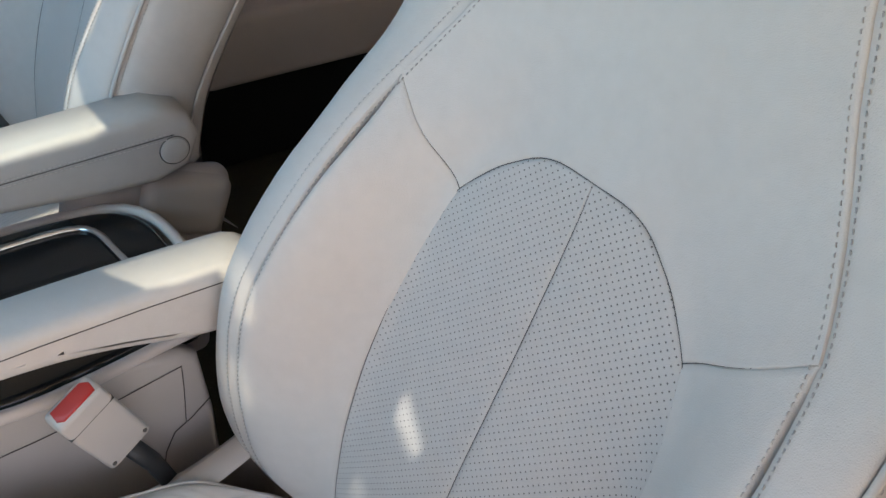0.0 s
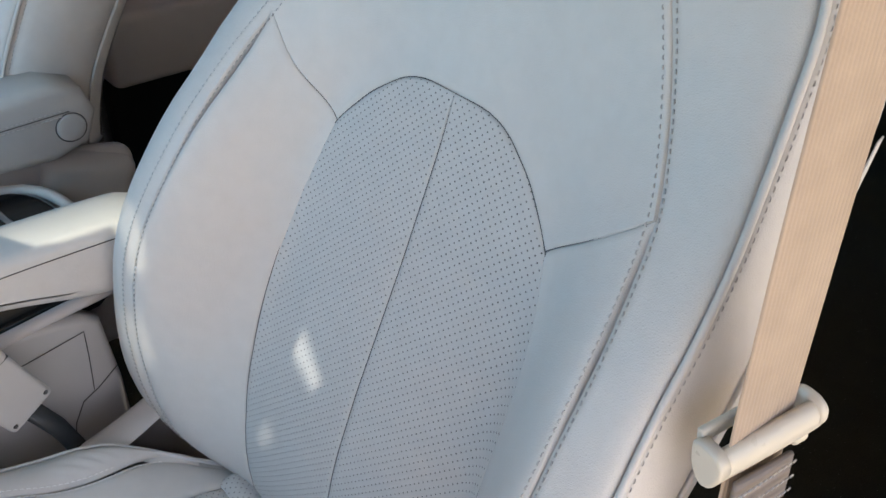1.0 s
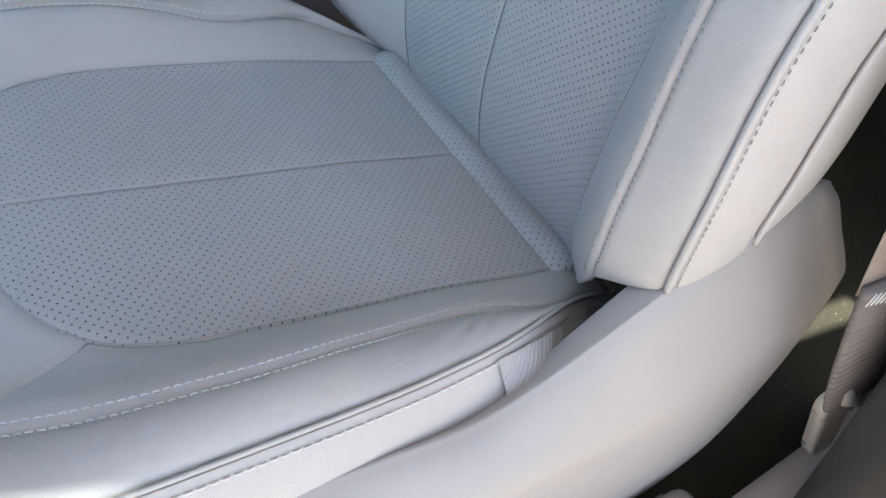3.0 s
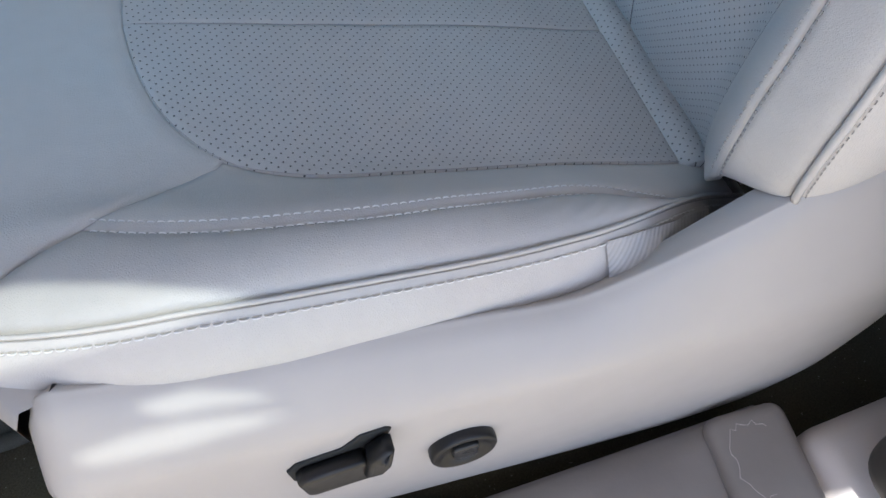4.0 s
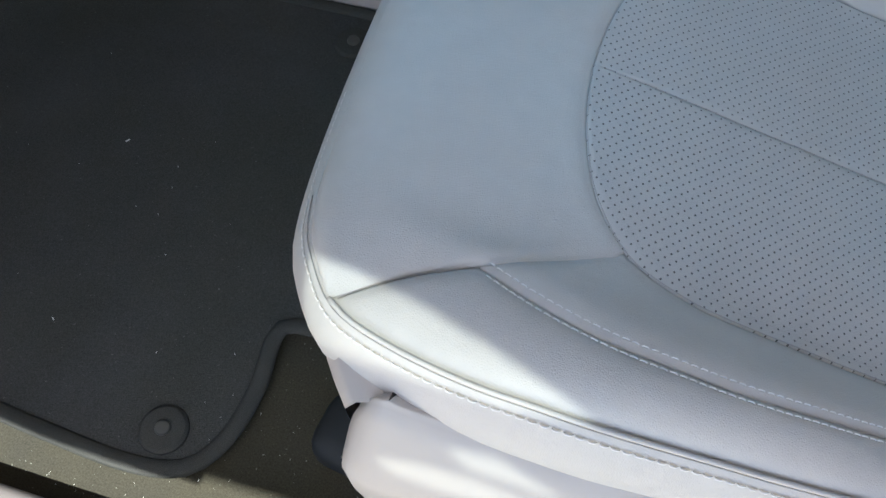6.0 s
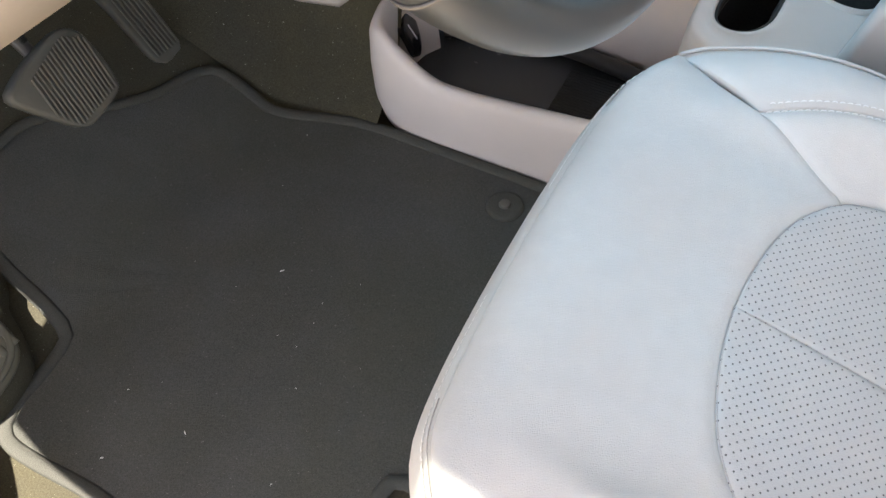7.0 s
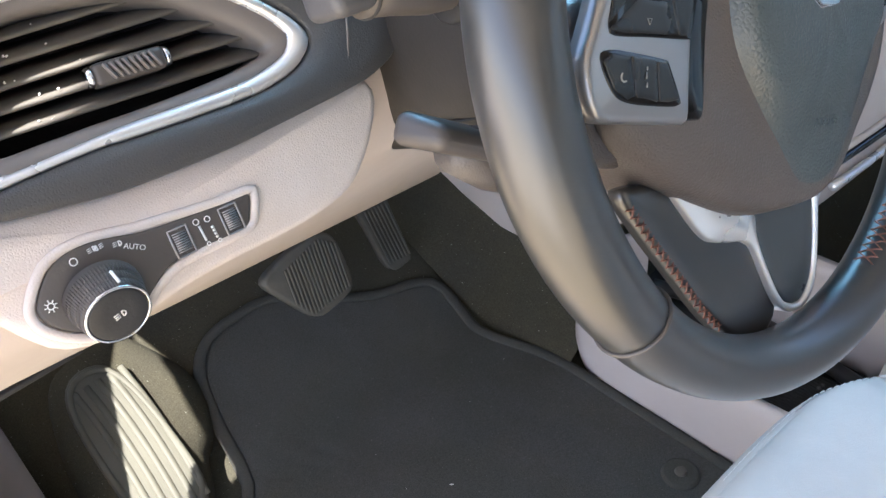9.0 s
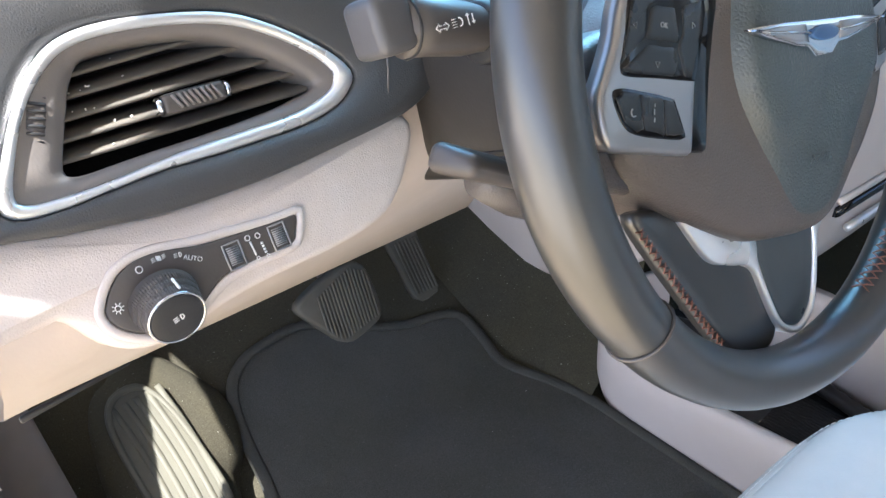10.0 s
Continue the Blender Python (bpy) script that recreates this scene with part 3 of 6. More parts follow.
def build_seat(seat, off, sides=(1, -1), insert="perf", wide=0.0):
    """All padded covers of a seat as parts of seat. off: the seat's place; wide: how much deeper its flanks are."""
    off = Vector(off)
    mv = lambda f: (lambda s, t: f(s, t) + off)

    def add(name, surf, ns, nt, lens, material, out, label="", edges=(1, 1, 1, 1), **kw):
        return part(name, sewn(panel(mv(surf), ns, nt, lens, edges=edges, **kw), out), material, seat, label)

    fwd, upw = (lambda p: (-1, 0, 0.3)), (lambda p: (0, 0, 1))
    # backrest insert, two perforated halves
    halves = {sd: insert_outline(64, sd) for sd in (1, -1)}
    for sd in (1, -1):
        def ins(s, t, sd=sd):
            half = halves[sd]
            q = t * 63
            i = min(62, int(q))
            e = half[i].lerp(half[i + 1], q - i)
            zc = .222 + (.749 - .222) * (1 - (1 - t) ** 1.25)
            return back_front(sd * e.x * s, zc + (e.y - zc) * s * s)
        add("backrest_insert", ins, 14, 46, (.16, .60), insert, fwd, flat=lambda p: (p.y, p.z * 1.06), sink=.0018, reach=.0026, label="perforated grey leather insert half" if sd > 0 else "")
        # side panel between insert and bolster seam
        def sidep(s, t, sd=sd):
            zt = .679 + (JOIN_Z[sd] - .679) * s
            low = .222 + (.083 * s * s if sd < 0 else 0)
            z = low + (zt - low) * t
            y0 = INS_W[sd](z)
            y = y0 + (S1Y[sd](z) - y0) * s
            y += (.133 + (S1Y[sd](JOIN_Z[sd]) - .133) * s - y) * t ** 6
            return back_front(sd * y, z)
        add("bolster_face", sidep, 16, 30, (.10, .5), "leather", fwd, sink=.0018, reach=.0026)
        # flank panels
        rear = 2.7 if wide else 2
        for nm, k0, k1, mt in (("bolster_flank", 0, 1, "leather"), ("side_panel", 1, rear, "leather"), ("rear_side_panel", rear, 3, "leather")):
            def flank(s, t, sd=sd, k0=k0, k1=k1):
                k = k0 + (k1 - k0) * s
                low = FOOT_Z(k) if sd < 0 else .218
                return back_outer(k, low + (.955 - low) * t, sd, wide)
            add(nm, flank, 8, 34, (.07, .7), mt, lambda p, sd=sd: (-0.4, sd, 0))
    # upper panel over the insert, between the seams
    def border(sd):
        arc = [Vector((S1Y[sd](JOIN_Z[sd]), JOIN_Z[sd]))] + [Vector(p) for p in INS_TOP]
        inner = [arc[0].lerp(arc[1], k / 12) for k in range(12)] + curve3(arc[1:], 28)
        outer = curve3([(S1Y[sd](z), z) for z in (JOIN_Z[sd], .80, .84, .88, .93, .965)] + [(.10, .975), (.05, .978), (0, .978)], 40)
        return [[Vector((p.x * sd, p.y)) for p in r] for r in (inner, outer)]
    (in_l, out_l), (in_r, out_r) = border(1), border(-1)
    loop_in, loop_out = in_l + in_r[-2::-1], out_l + out_r[-2::-1]
    m = len(loop_in) - 1

    def upper(s, t):
        q = s * m
        i = min(m - 1, int(q))
        a, b = loop_in[i].lerp(loop_in[i + 1], q - i), loop_out[i].lerp(loop_out[i + 1], q - i)
        e = a.lerp(b, t)
        return back_front(e.x, e.y)
    add("upper_panel", upper, 110, 14, (1.0, .22), "leather", fwd, edges=(0, 0, 1, 1), sink=.0018, reach=.0026)
    # rounded top and back shell
    rows = []
    for z in list(np.linspace(.218, .955, 14)):
        r = [back_outer(3, z, -1, wide) + off, Vector((S2X[1](z) + .15, -.15, z)) + off, Vector((S2X[1](z) + .155, 0, z)) + off, Vector((S2X[1](z) + .15, .15, z)) + off, back_outer(3, z, 1, wide) + off]
        rows.append(r)
    part("back_shell", grid(rows), "shell", seat, "hard grey back shell")
    sec = [back_front(y, .974) for y in np.linspace(-.138, .138, 9)]
    ends, ends_r = ([back_outer(k, .953, sd, wide) for k in (0, .5, 1, 1.5, 2, 2.5, 3)] for sd in (1, -1))
    loop = [p + off for p in sec + ends + ends_r[::-1]]
    cen = sum(loop, Vector()) / len(loop) + Vector((0, 0, .022))
    bm = bmesh.new()
    rws = [loop, [p.lerp(cen, .12) + Vector((0, 0, .012)) for p in loop], [p.lerp(cen, .4) + Vector((0, 0, .02)) for p in loop], [p.lerp(cen, .97) for p in loop]]
    part("top_cover", grid(rws, bm, closed=True), "leather", seat)
    # solid body behind the covers
    core = bmesh.new()
    rows = []
    for z in np.linspace(.215, .955, 16):
        w = max(.06, S1Y[1](z) - .02)
        f, g = bc_x(z) + .022, S2X[1](z) + .10
        rows.append([Vector(p) + off for p in ((f, -w, z), (f, 0, z), (f, w, z), (g, w, z), (g, 0, z), (g, -w, z))])
    grid(rows, core, closed=True)
    core.verts.ensure_lookup_table()
    core.faces.new(core.verts[:6])
    core.faces.new(core.verts[-6:])
    part("backrest_body", core, "foam", seat, smooth=False)

    # cushion insert halves
    ch = cushion_outline(60)
    for sd in (1, -1):
        def cin(s, t, sd=sd):
            q = t * 59
            i = min(58, int(q))
            e = ch[i].lerp(ch[i + 1], q - i)
            xc = -.402 * (1 - (1 - t) ** 1.2)
            return cushion_top(xc + (e.x - xc) * s * s, sd * e.y * s)
        add("cushion_insert", cin, 14, 40, (.165, .45), "perf", upw, flat=lambda p: (p.x * 1.03, p.y), sink=.0018, reach=.0026, label="perforated grey leather insert half" if sd > 0 else "")
        # inner bolster strip
        def strip(s, t, sd=sd):
            xa, xb = .04 + (-.352 - .04) * t, .045 + (-.441 - .045) * t
            a, b = Vector((xa, ins_w(min(0, xa)))), Vector((xb, c1_y(xb)))
            e = a.lerp(b, s)
            p = cushion_top(e.x, sd * e.y)
            return p
        add("cushion_bolster", strip, 12, 36, (.055, .44), "leather", upw)
        # outer bolster between the double seam and the welt
        c2 = curve3(C2[:20], 48)

        def outb(s, t, sd=sd):
            xa = .045 + (-.441 - .045) * t
            a = Vector((xa, c1_y(xa), c1_z(xa)))
            q = t * 47
            i = min(46, int(q))
            b = c2[i].lerp(c2[i + 1], q - i)
            e = a.lerp(b, s)
            e.z += .007 * math.sin(math.pi * s) * min(1.0, 4 * t)
            crease = math.exp(-(((e.x + .118) / .028) ** 2)) * math.sin(math.pi * min(1, s * 1.1)) ** 2
            e.z += .0011 * crease * math.sin((e.x * .75 + e.y * 1.1) / .0028 + 1.5 * math.sin(e.x * 60))
            return Vector((e.x, sd * e.y, e.z))
        add("cushion_side_bolster", outb, 18, 130, (.055, .47), "leather", upw)
    # front panel
    jn = [(-.525, .235), (-.503, .222), (-.475, .206), (-.441, .190), (-.395, .166)] + list(CIN_TIP)
    fi = curve3(jn, 40)
    fi = fi + [Vector((p.x, -p.y)) for p in reversed(fi[:-1])]
    fo = curve3([(x, y, z) for x, y, z in C2[19:]], 40)
    fo = fo + [Vector((p.x, -p.y, p.z)) for p in reversed(fo[:-1])]
    mf = len(fi) - 1

    def front(s, t):
        q = s * mf
        i = min(mf - 1, int(q))
        a, b = fi[i].lerp(fi[i + 1], q - i), fo[i].lerp(fo[i + 1], q - i)
        za = cushion_top(a.x, a.y).z if abs(a.y) < c1_y(max(a.x, -.441)) else float(np.interp(a.x, [-.525, -.441], [.371, c1_z(-.441)]))
        wide = min(1.0, (Vector((a.x, a.y)) - Vector((b.x, b.y))).length / .12)
        e = Vector((a.x, a.y)).lerp(Vector((b.x, b.y)), math.sin(t * math.pi / 2) * 0.55 + 0.45 * t)
        hump = za + (.379 - za) * math.sin(min(1.0, t / .75) * math.pi / 2)
        z = hump * (1 - t**5) + b.z * t**5 if wide > 0.3 else za + (b.z - za) * t
        w2 = min(1.0, max(0.0, (wide - .05) / .4))
        z = (za + (b.z - za) * t) * (1 - w2) + (hump * (1 - t**6) + b.z * t**6) * w2
        return Vector((e.x, e.y, z))
    add("cushion_front_panel", front, 70, 22, (.7, .17), "leather", upw, edges=(0, 0, 1, 1))
    # side band under the welt, all round the front
    w2 = curve3(C2, 90)
    band_top = w2 + [Vector((p.x, -p.y, p.z)) for p in reversed(w2[:-1])]
    nb = len(band_top) - 1

    def band(s, t):
        q = s * nb
        i = min(nb - 1, int(q))
        p = band_top[i].lerp(band_top[i + 1], q - i)
        d = (band_top[i + 1] - band_top[i]).normalized()
        nrm = Vector((-abs(d.y) if p.x < -.3 else 0, math.copysign(abs(d.x), p.y), 0))
        nrm = nrm.normalized() if nrm.length > 1e-6 else Vector((-1, 0, 0))
        bulge = .017 * math.sin(min(1.0, t * 1.25) * math.pi / 2)
        hgt = .052 if p.x < -.15 else .052 - .012 * (p.x + .15) / .1
        return p + nrm * bulge + Vector((0, 0, -hgt * t))
    add("cushion_side_band", band, 120, 8, (1.5, .055), "leather", lambda p: (p.x - off.x + .25, (p.y - off.y) * 3, 0.2), edges=(0, 0, 1, 1), sink=.002, reach=.003)

    # strip in the bite between cushion and backrest
    def bite(s, t):
        y = -.172 + .344 * s
        return Vector((-.006 + .041 * t, y, .2445 - .008 * t + .007 * math.sin(math.pi * t) + .0022 * math.sin(41 * y + 1) * math.sin(math.pi * t)))
    add("bite_strip", bite, 30, 10, (.34, .036), "perf", upw, sink=.002, reach=.003)
    bm = rbox((.58, .46, .14), Matrix.Translation(off + Vector((-.22, 0, .135))), .03, 3)
    rbox((.54, .42, .10), Matrix.Translation(off + Vector((-.26, 0, .225))) @ pose(0, 0, 0, 0, 15, 0), .03, 3, bm)
    part("cushion_body", bm, "foam", seat)
    # piping and seams
    for sd in sides:
        for nm, k, r, d in (("piping", 1, .0030, Vector((-.0005, sd * .001, 0))), ("flank_seam", rear, .0020, Vector((0, sd * .0005, 0)))):
            zz = np.linspace((FOOT_Z(k) if sd < 0 else .218) + .004, .95, 60)
            part(nm, tube([back_outer(k, z, sd, wide) + off + d for z in zz], r, 8), "leather", seat)
    # fine dark seam lines where the cover panels meet
    dip = Vector((.0016, 0, -.0004))
    part("seam_line", tube([back_front(0, z) + off + dip for z in np.linspace(.225, .748, 50)], .0004, 5), "seam", seat)
    for sd in (1, -1):
        part("seam_line", tube([back_front(sd * p.x, p.y) + off + dip for p in halves[sd]], .00045, 5), "seam", seat)
        part("seam_line", tube([back_front(sd * (.133 + (S1Y[sd](JOIN_Z[sd]) - .133) * k), .679 + (JOIN_Z[sd] - .679) * k) + off + dip for k in np.linspace(0, .97, 14)], .00045, 5), "seam", seat)
        part("seam_line", tube([cushion_top(p.x, sd * p.y) + off + Vector((0, 0, -.0016)) for p in ch], .0004, 5), "backthread", seat)
    part("seam_line", tube([cushion_top(x, 0) + off + Vector((0, 0, -.0016)) for x in np.linspace(0, -.40, 30)], .0004, 5), "backthread", seat)
    side_top = curve3(C2[:20], 80)
    for sd in (1, -1):
        part("welt", tube([Vector((p.x, sd * p.y, p.z + .0004)) + off for p in side_top], .0017, 8), "leather", seat)
    part("seam_line", tube([band((k + .5) / 200, .045) + off for k in range(82)], .0005, 5), "backthread", seat)
    part("seam_line", tube([band(1 - (k + .5) / 200, .045) + off for k in range(82)], .0005, 5), "backthread", seat)
    bm, bm2 = bmesh.new(), bmesh.new()
    for sd in sides:
        zz = np.linspace(.235 if sd > 0 else .312, .95, 140)
        zp = np.linspace(.235 if sd > 0 else .342, .95, 140)
        n = [(-1, sd * .35, .25)] * len(zz)
        stitches([back_front(sd * (S1Y[sd](z) - .0052), z) + off + Vector((-.0002, 0, 0)) for z in zz], [(-.9, -sd * .3, .2)] * 140, bm2, length=.0032, r=.0007)
        stitches([back_outer(.085, z, sd, wide) + off + Vector((-.0004, 0, 0)) for z in zz], [(-.8, sd * .6, .1)] * 140, bm2, length=.0032, r=.0007)
        stitches([back_outer(1.12, z, sd, wide) + off for z in zp], [(-.5, sd, .1)] * 140, bm2, length=.0036, r=.0005)
        xs = np.linspace(-.045, -.436, 90)
        for d in (-.005, .005):
            pts = []
            for x in xs:
                y = c1_y(x) + d
                z = cushion_top(x, y).z + .0005 if d < 0 else c1_z(x) + .0018
                pts.append(Vector((x, sd * y, z)) + off)
            stitches(pts, (0, 0, 1), bm)
        pts = [band((k + .5) / 260 if sd > 0 else 1 - (k + .5) / 260, .15) + off + Vector((0, sd * .0014, .0003)) for k in range(122)]
        stitches(pts, [(-.3, sd, .25)] * len(pts), bm, pitch=.0072, length=.0055, r=.0009)
    part("cushion_stitching", bm, "thread", seat, "pale grey double stitching", kind="stuff")
    part("backrest_stitching", bm2, "backthread", seat, "grey double stitching", kind="stuff")
    return band


DRIVER = thing("driver_seat", (-.22, 0, 0), "light grey leather driver seat with perforated inserts and double stitching", "car seat")
driver_band = build_seat(DRIVER, (0, 0, 0))


# driver seat: outboard plastic side shield with its switches
top_z = spline((-.510, -.500, -.488, -.476, -.46, -.40, -.323, -.22, -.139, -.105, -.054, -.01, .05, .10, .145, .170, .188), (.268, .318, .350, .3565, .353, .339, .328, .308, .296, .303, .320, .338, .362, .378, .376, .345, .300))
bot_z = spline((-.510, -.500, -.488, -.46, -.40, -.357, -.211, -.106, 0, .062, .117, .150, .168, .188), (.205, .158, .130, .106, .082, .066, .040, .026, .020, .030, .070, .128, .185, .260))
ridge_z = spline((-.510, -.45, -.33, -.22, -.10, 0, .16), (.283, .290, .276, .262, .250, .24, .285))


def shield(s, t, sd=-1):
    x = -.510 + .698 * s
    a, b = bot_z(x), top_z(x)
    z = a + (b - a) * t
    rz = min(max(ridge_z(x), a + .01), b - .01)
    if z > rz:
        u = (z - rz) / (b - rz)
        y = .322 - .036 * u**1.3
    else:
        u = (rz - z) / (rz - a)
        y = .322 - .020 * u**2
    end = min(1.0, s / .05) if s < .5 else min(1.0, (1 - s) / .13)
    y -= (.03 if s < .5 else .032) * (1 - math.sqrt(max(0.0, 1 - (1 - end) ** 2)))
    return Vector((x, sd * y, z))


part("side_shield", sewn(panel(shield, 60, 22, (.65, .25), sink=.004, reach=.006, fold=.03), lambda p: (0, -1, 0)), "shell", DRIVER, "smooth grey plastic side shield")
part("inner_side_shield", sewn(panel(lambda s, t: shield(s, t, 1) - Vector((0, .012, 0)), 30, 12, (.65, .25), sink=.004, reach=.006, fold=.03), lambda p: (0, 1, 0)), "shell", DRIVER)
# ribbed cloth wedge at the rear of the side band
gs = [1 - k / 400 for k in range(2, 120)]
gs = [q for q in gs if -.122 < driver_band(q, 0).x < -.004]
flare = lambda x: min(1.0, max(0.0, (x + .125) / .07))      # the cloth leans out towards the shield
bm = grid([[driver_band(q, t) + Vector((0, -.0022 + .0006 * t - .052 * t * flare(driver_band(q, 0).x), 0)) for q in gs] for t in np.linspace(.10, 1.3, 9)],
          uv=[[(driver_band(q, 0).x, t * .05) for q in gs] for t in np.linspace(.10, 1.3, 9)])
part("cloth_gusset", bm, "ribcloth", DRIVER)
# front valance under the nose
rows = []
for k in range(41):
    y = -.286 + .572 * k / 40
    xf = -.566 + .072 * max(0, (abs(y) - .12) / .178) ** 2.4
    rows.append([Vector((xf + .11, y * .93, .338)), Vector((xf + .05, y * .96, .342)), Vector((xf + .012, y, .345)), Vector((xf + .003, y, .326)), Vector((xf + .004, y, .302)), Vector((xf + .014, y, .27)), Vector((xf + .035, y, .235)), Vector((xf + .09, y, .215))])
part("front_valance", grid(rows), "shell", DRIVER)
# power switches: a long slider with a tilted lever behind it, and a round lumbar pad
F = Matrix(((1, 0, 0, -.3), (0, 0, -1, -.3215), (0, 1, 0, .2), (0, 0, 0, 1))) @ Matrix.Translation((-.009, .022, 0)) @ Matrix.Diagonal((.88, .66, .8, 1))
bm = slab([(-.062, -.002), (-.064, .022), (-.056, .036), (-.02, .042), (-.004, .062), (.016, .064), (.020, .058), (.012, .030), (.004, .004), (-.002, -.012), (-.056, -.012)], .004, F @ Matrix.Translation((0, 0, .003)), .0015)
part("switch_bezel", bm, "rubber", DRIVER)
bm = slab([(-.054, -.008), (-.058, .022), (-.052, .031), (-.006, .037), (-.001, .026), (.0, -.006), (-.006, -.011), (-.048, -.013)], .014, F @ Matrix.Translation((0, 0, .018)), .004, 3)
part("seat_slide_switch", bm, "seatblack", DRIVER, "black seat slide switch")
bm = slab([(-.008, .012), (-.002, .046), (.012, .060), (.018, .058), (.014, .022), (.006, .008)], .018, F @ Matrix.Translation((0, 0, .024)), .004, 3)
part("recline_switch", bm, "seatblack", DRIVER)
L = Matrix(((.97, 0, 0, -.242), (0, 0, -1, -.3215), (.02, 1, 0, .190), (0, 0, 0, 1)))
dish = [[L @ Vector((r * math.cos(q), r * .93 * math.sin(q), h)) for q in np.linspace(0, math.tau, 41)[:-1]] for r, h in ((.0262, -.004), (.0268, .002), (.0262, .0065), (.0245, .0082), (.0225, .0080), (.0200, .0056), (.0160, .0024), (.0100, .0014), (.0004, .0014))]
pad = part("lumbar_switch", ring_loft(dish), "seatblack", DRIVER, "round black lumbar switch")
part("pad", slab(curve3([(.0095 * a, .0088 * b) for a, b in ((-1, -1), (0, -1.08), (1, -1), (1.06, 0), (1, 1), (0, 1.08), (-1, 1), (-1.06, 0))], 32, closed=True), .009, L @ Matrix.Translation((.001, .001, .0086)), .002, 3), "button", pad)
# headrest on two posts
for y in (-.129, .129):
    part("headrest_post", tube(curve3([(.242, y, .944), (.264, y, .990), (.292, y, 1.05), (.30, y, 1.10)], 16), .007, 14), "chrome", DRIVER)
    BZ = frame_from((.2400, y, .9480), (0, 1, 0), (.52, 0, .85))
    bezel = part("post_bezel", cyl(.0205, .0185, .010, BZ @ Matrix.Translation((0, 0, -.003)), 40, .0025), "shell", DRIVER)
    part("bezel_gap", tube([BZ @ Vector((.0207 * math.cos(q), .0207 * math.sin(q), -.0005)) for q in np.linspace(0, math.tau, 41)[:-1]], .0012, 6, closed=True), "seam", bezel)
    part("post_socket", cyl(.0105, .0095, .004, BZ @ Matrix.Translation((0, 0, .006)), 28, .001), "stalkgrey", bezel)
part("headrest", rbox((.11, .30, .19), pose(.30, 0, 1.16, 0, 12, 0), .045, 5), "leather", DRIVER)
# fold-down armrest on the inboard side
arm_out = [(-.46, .010), (-.45, .026), (-.40, .036), (-.2, .040), (-.02, .037), (.03, .029), (.055, .0), (.05, -.038), (.02, -.050), (-.04, -.046), (-.145, -.018), (-.24, -.006), (-.40, -.002), (-.45, .0)]
AF = Matrix(((1, 0, 0, 0), (0, 0, -1, .305), (0, 1, 0, .502), (0, 0, 0, 1)))
bm = slab(curve3(arm_out, 70, closed=True), .066, AF, .014, 5)
arm = part("armrest", bm, "leather", DRIVER, "padded grey leather fold-down armrest")
part("armrest_seam", tube([(x, .3046, z) for x, z in ((-.44, .518), (-.35, .5235), (-.2, .5260), (-.1, .5255), (.0, .5225), (.040, .516))], .0006, 6), "column", arm)
# seat base and rails
bm = rbox((.52, .05, .05), pose(-.24, -.21, .035), .008)
rbox((.52, .05, .05), pose(-.24, .21, .035), .008, bm=bm)
rbox((.42, .40, .06), pose(-.22, 0, .075), .01, bm=bm)
part("seat_rails", bm, "black", DRIVER)
bm = rbox((.10, .075, .055), pose(-.535, -.225, .02, 0, 0, -10), .022, 4)
part("rail_cover", bm, "rubber", DRIVER, "rounded black rail end cover")


# ---- the car body round the seat ----
def boxes(cells, bm=None):
    bm = bm or bmesh.new()
    for (x0, x1), (y0, y1), (z0, z1) in cells:
        rbox((x1 - x0, y1 - y0, z1 - z0), pose((x0 + x1) / 2, (y0 + y1) / 2, (z0 + z1) / 2), 0, 1, bm)
    return bm


def structure(name, bm, material, label="", smooth=False):
    ob = part(name, bm, material, None, label, smooth)
    return tagged(ob, label, "", "", "structure")


# ground outside, one sheet to the horizon
bm = bmesh.new()
bmesh.ops.create_grid(bm, x_segments=8, y_segments=8, size=400)
bmesh.ops.translate(bm, verts=bm.verts, vec=(0, 0, -.48))
structure("ground", bm, "ground", "pale concrete ground beside the parked car")

# cabin floor with the toe board rising to the front
rows = []
for x, z in ((2.2, 0), (.4, 0), (-.3, 0), (-.8, 0), (-1.05, 0), (-1.12, .004), (-1.17, .028), (-1.3, .099), (-1.42, .17), (-1.5, .26), (-1.54, .45)):
    rows.append([Vector((x, y, z - .004)) for y in (-.375, -.33, -.1, .2, .5, .9, 1.36)])
bm = grid(rows)
low = [[p - Vector((0, 0, .05)) for p in r] for r in rows]
grid(low, bm)
structure("floor", bm, "carpet", "charcoal carpeted cabin floor rising to the toe board", True)

# unseen roof plate; its door edge and openings are cut to place sun and shade
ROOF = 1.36


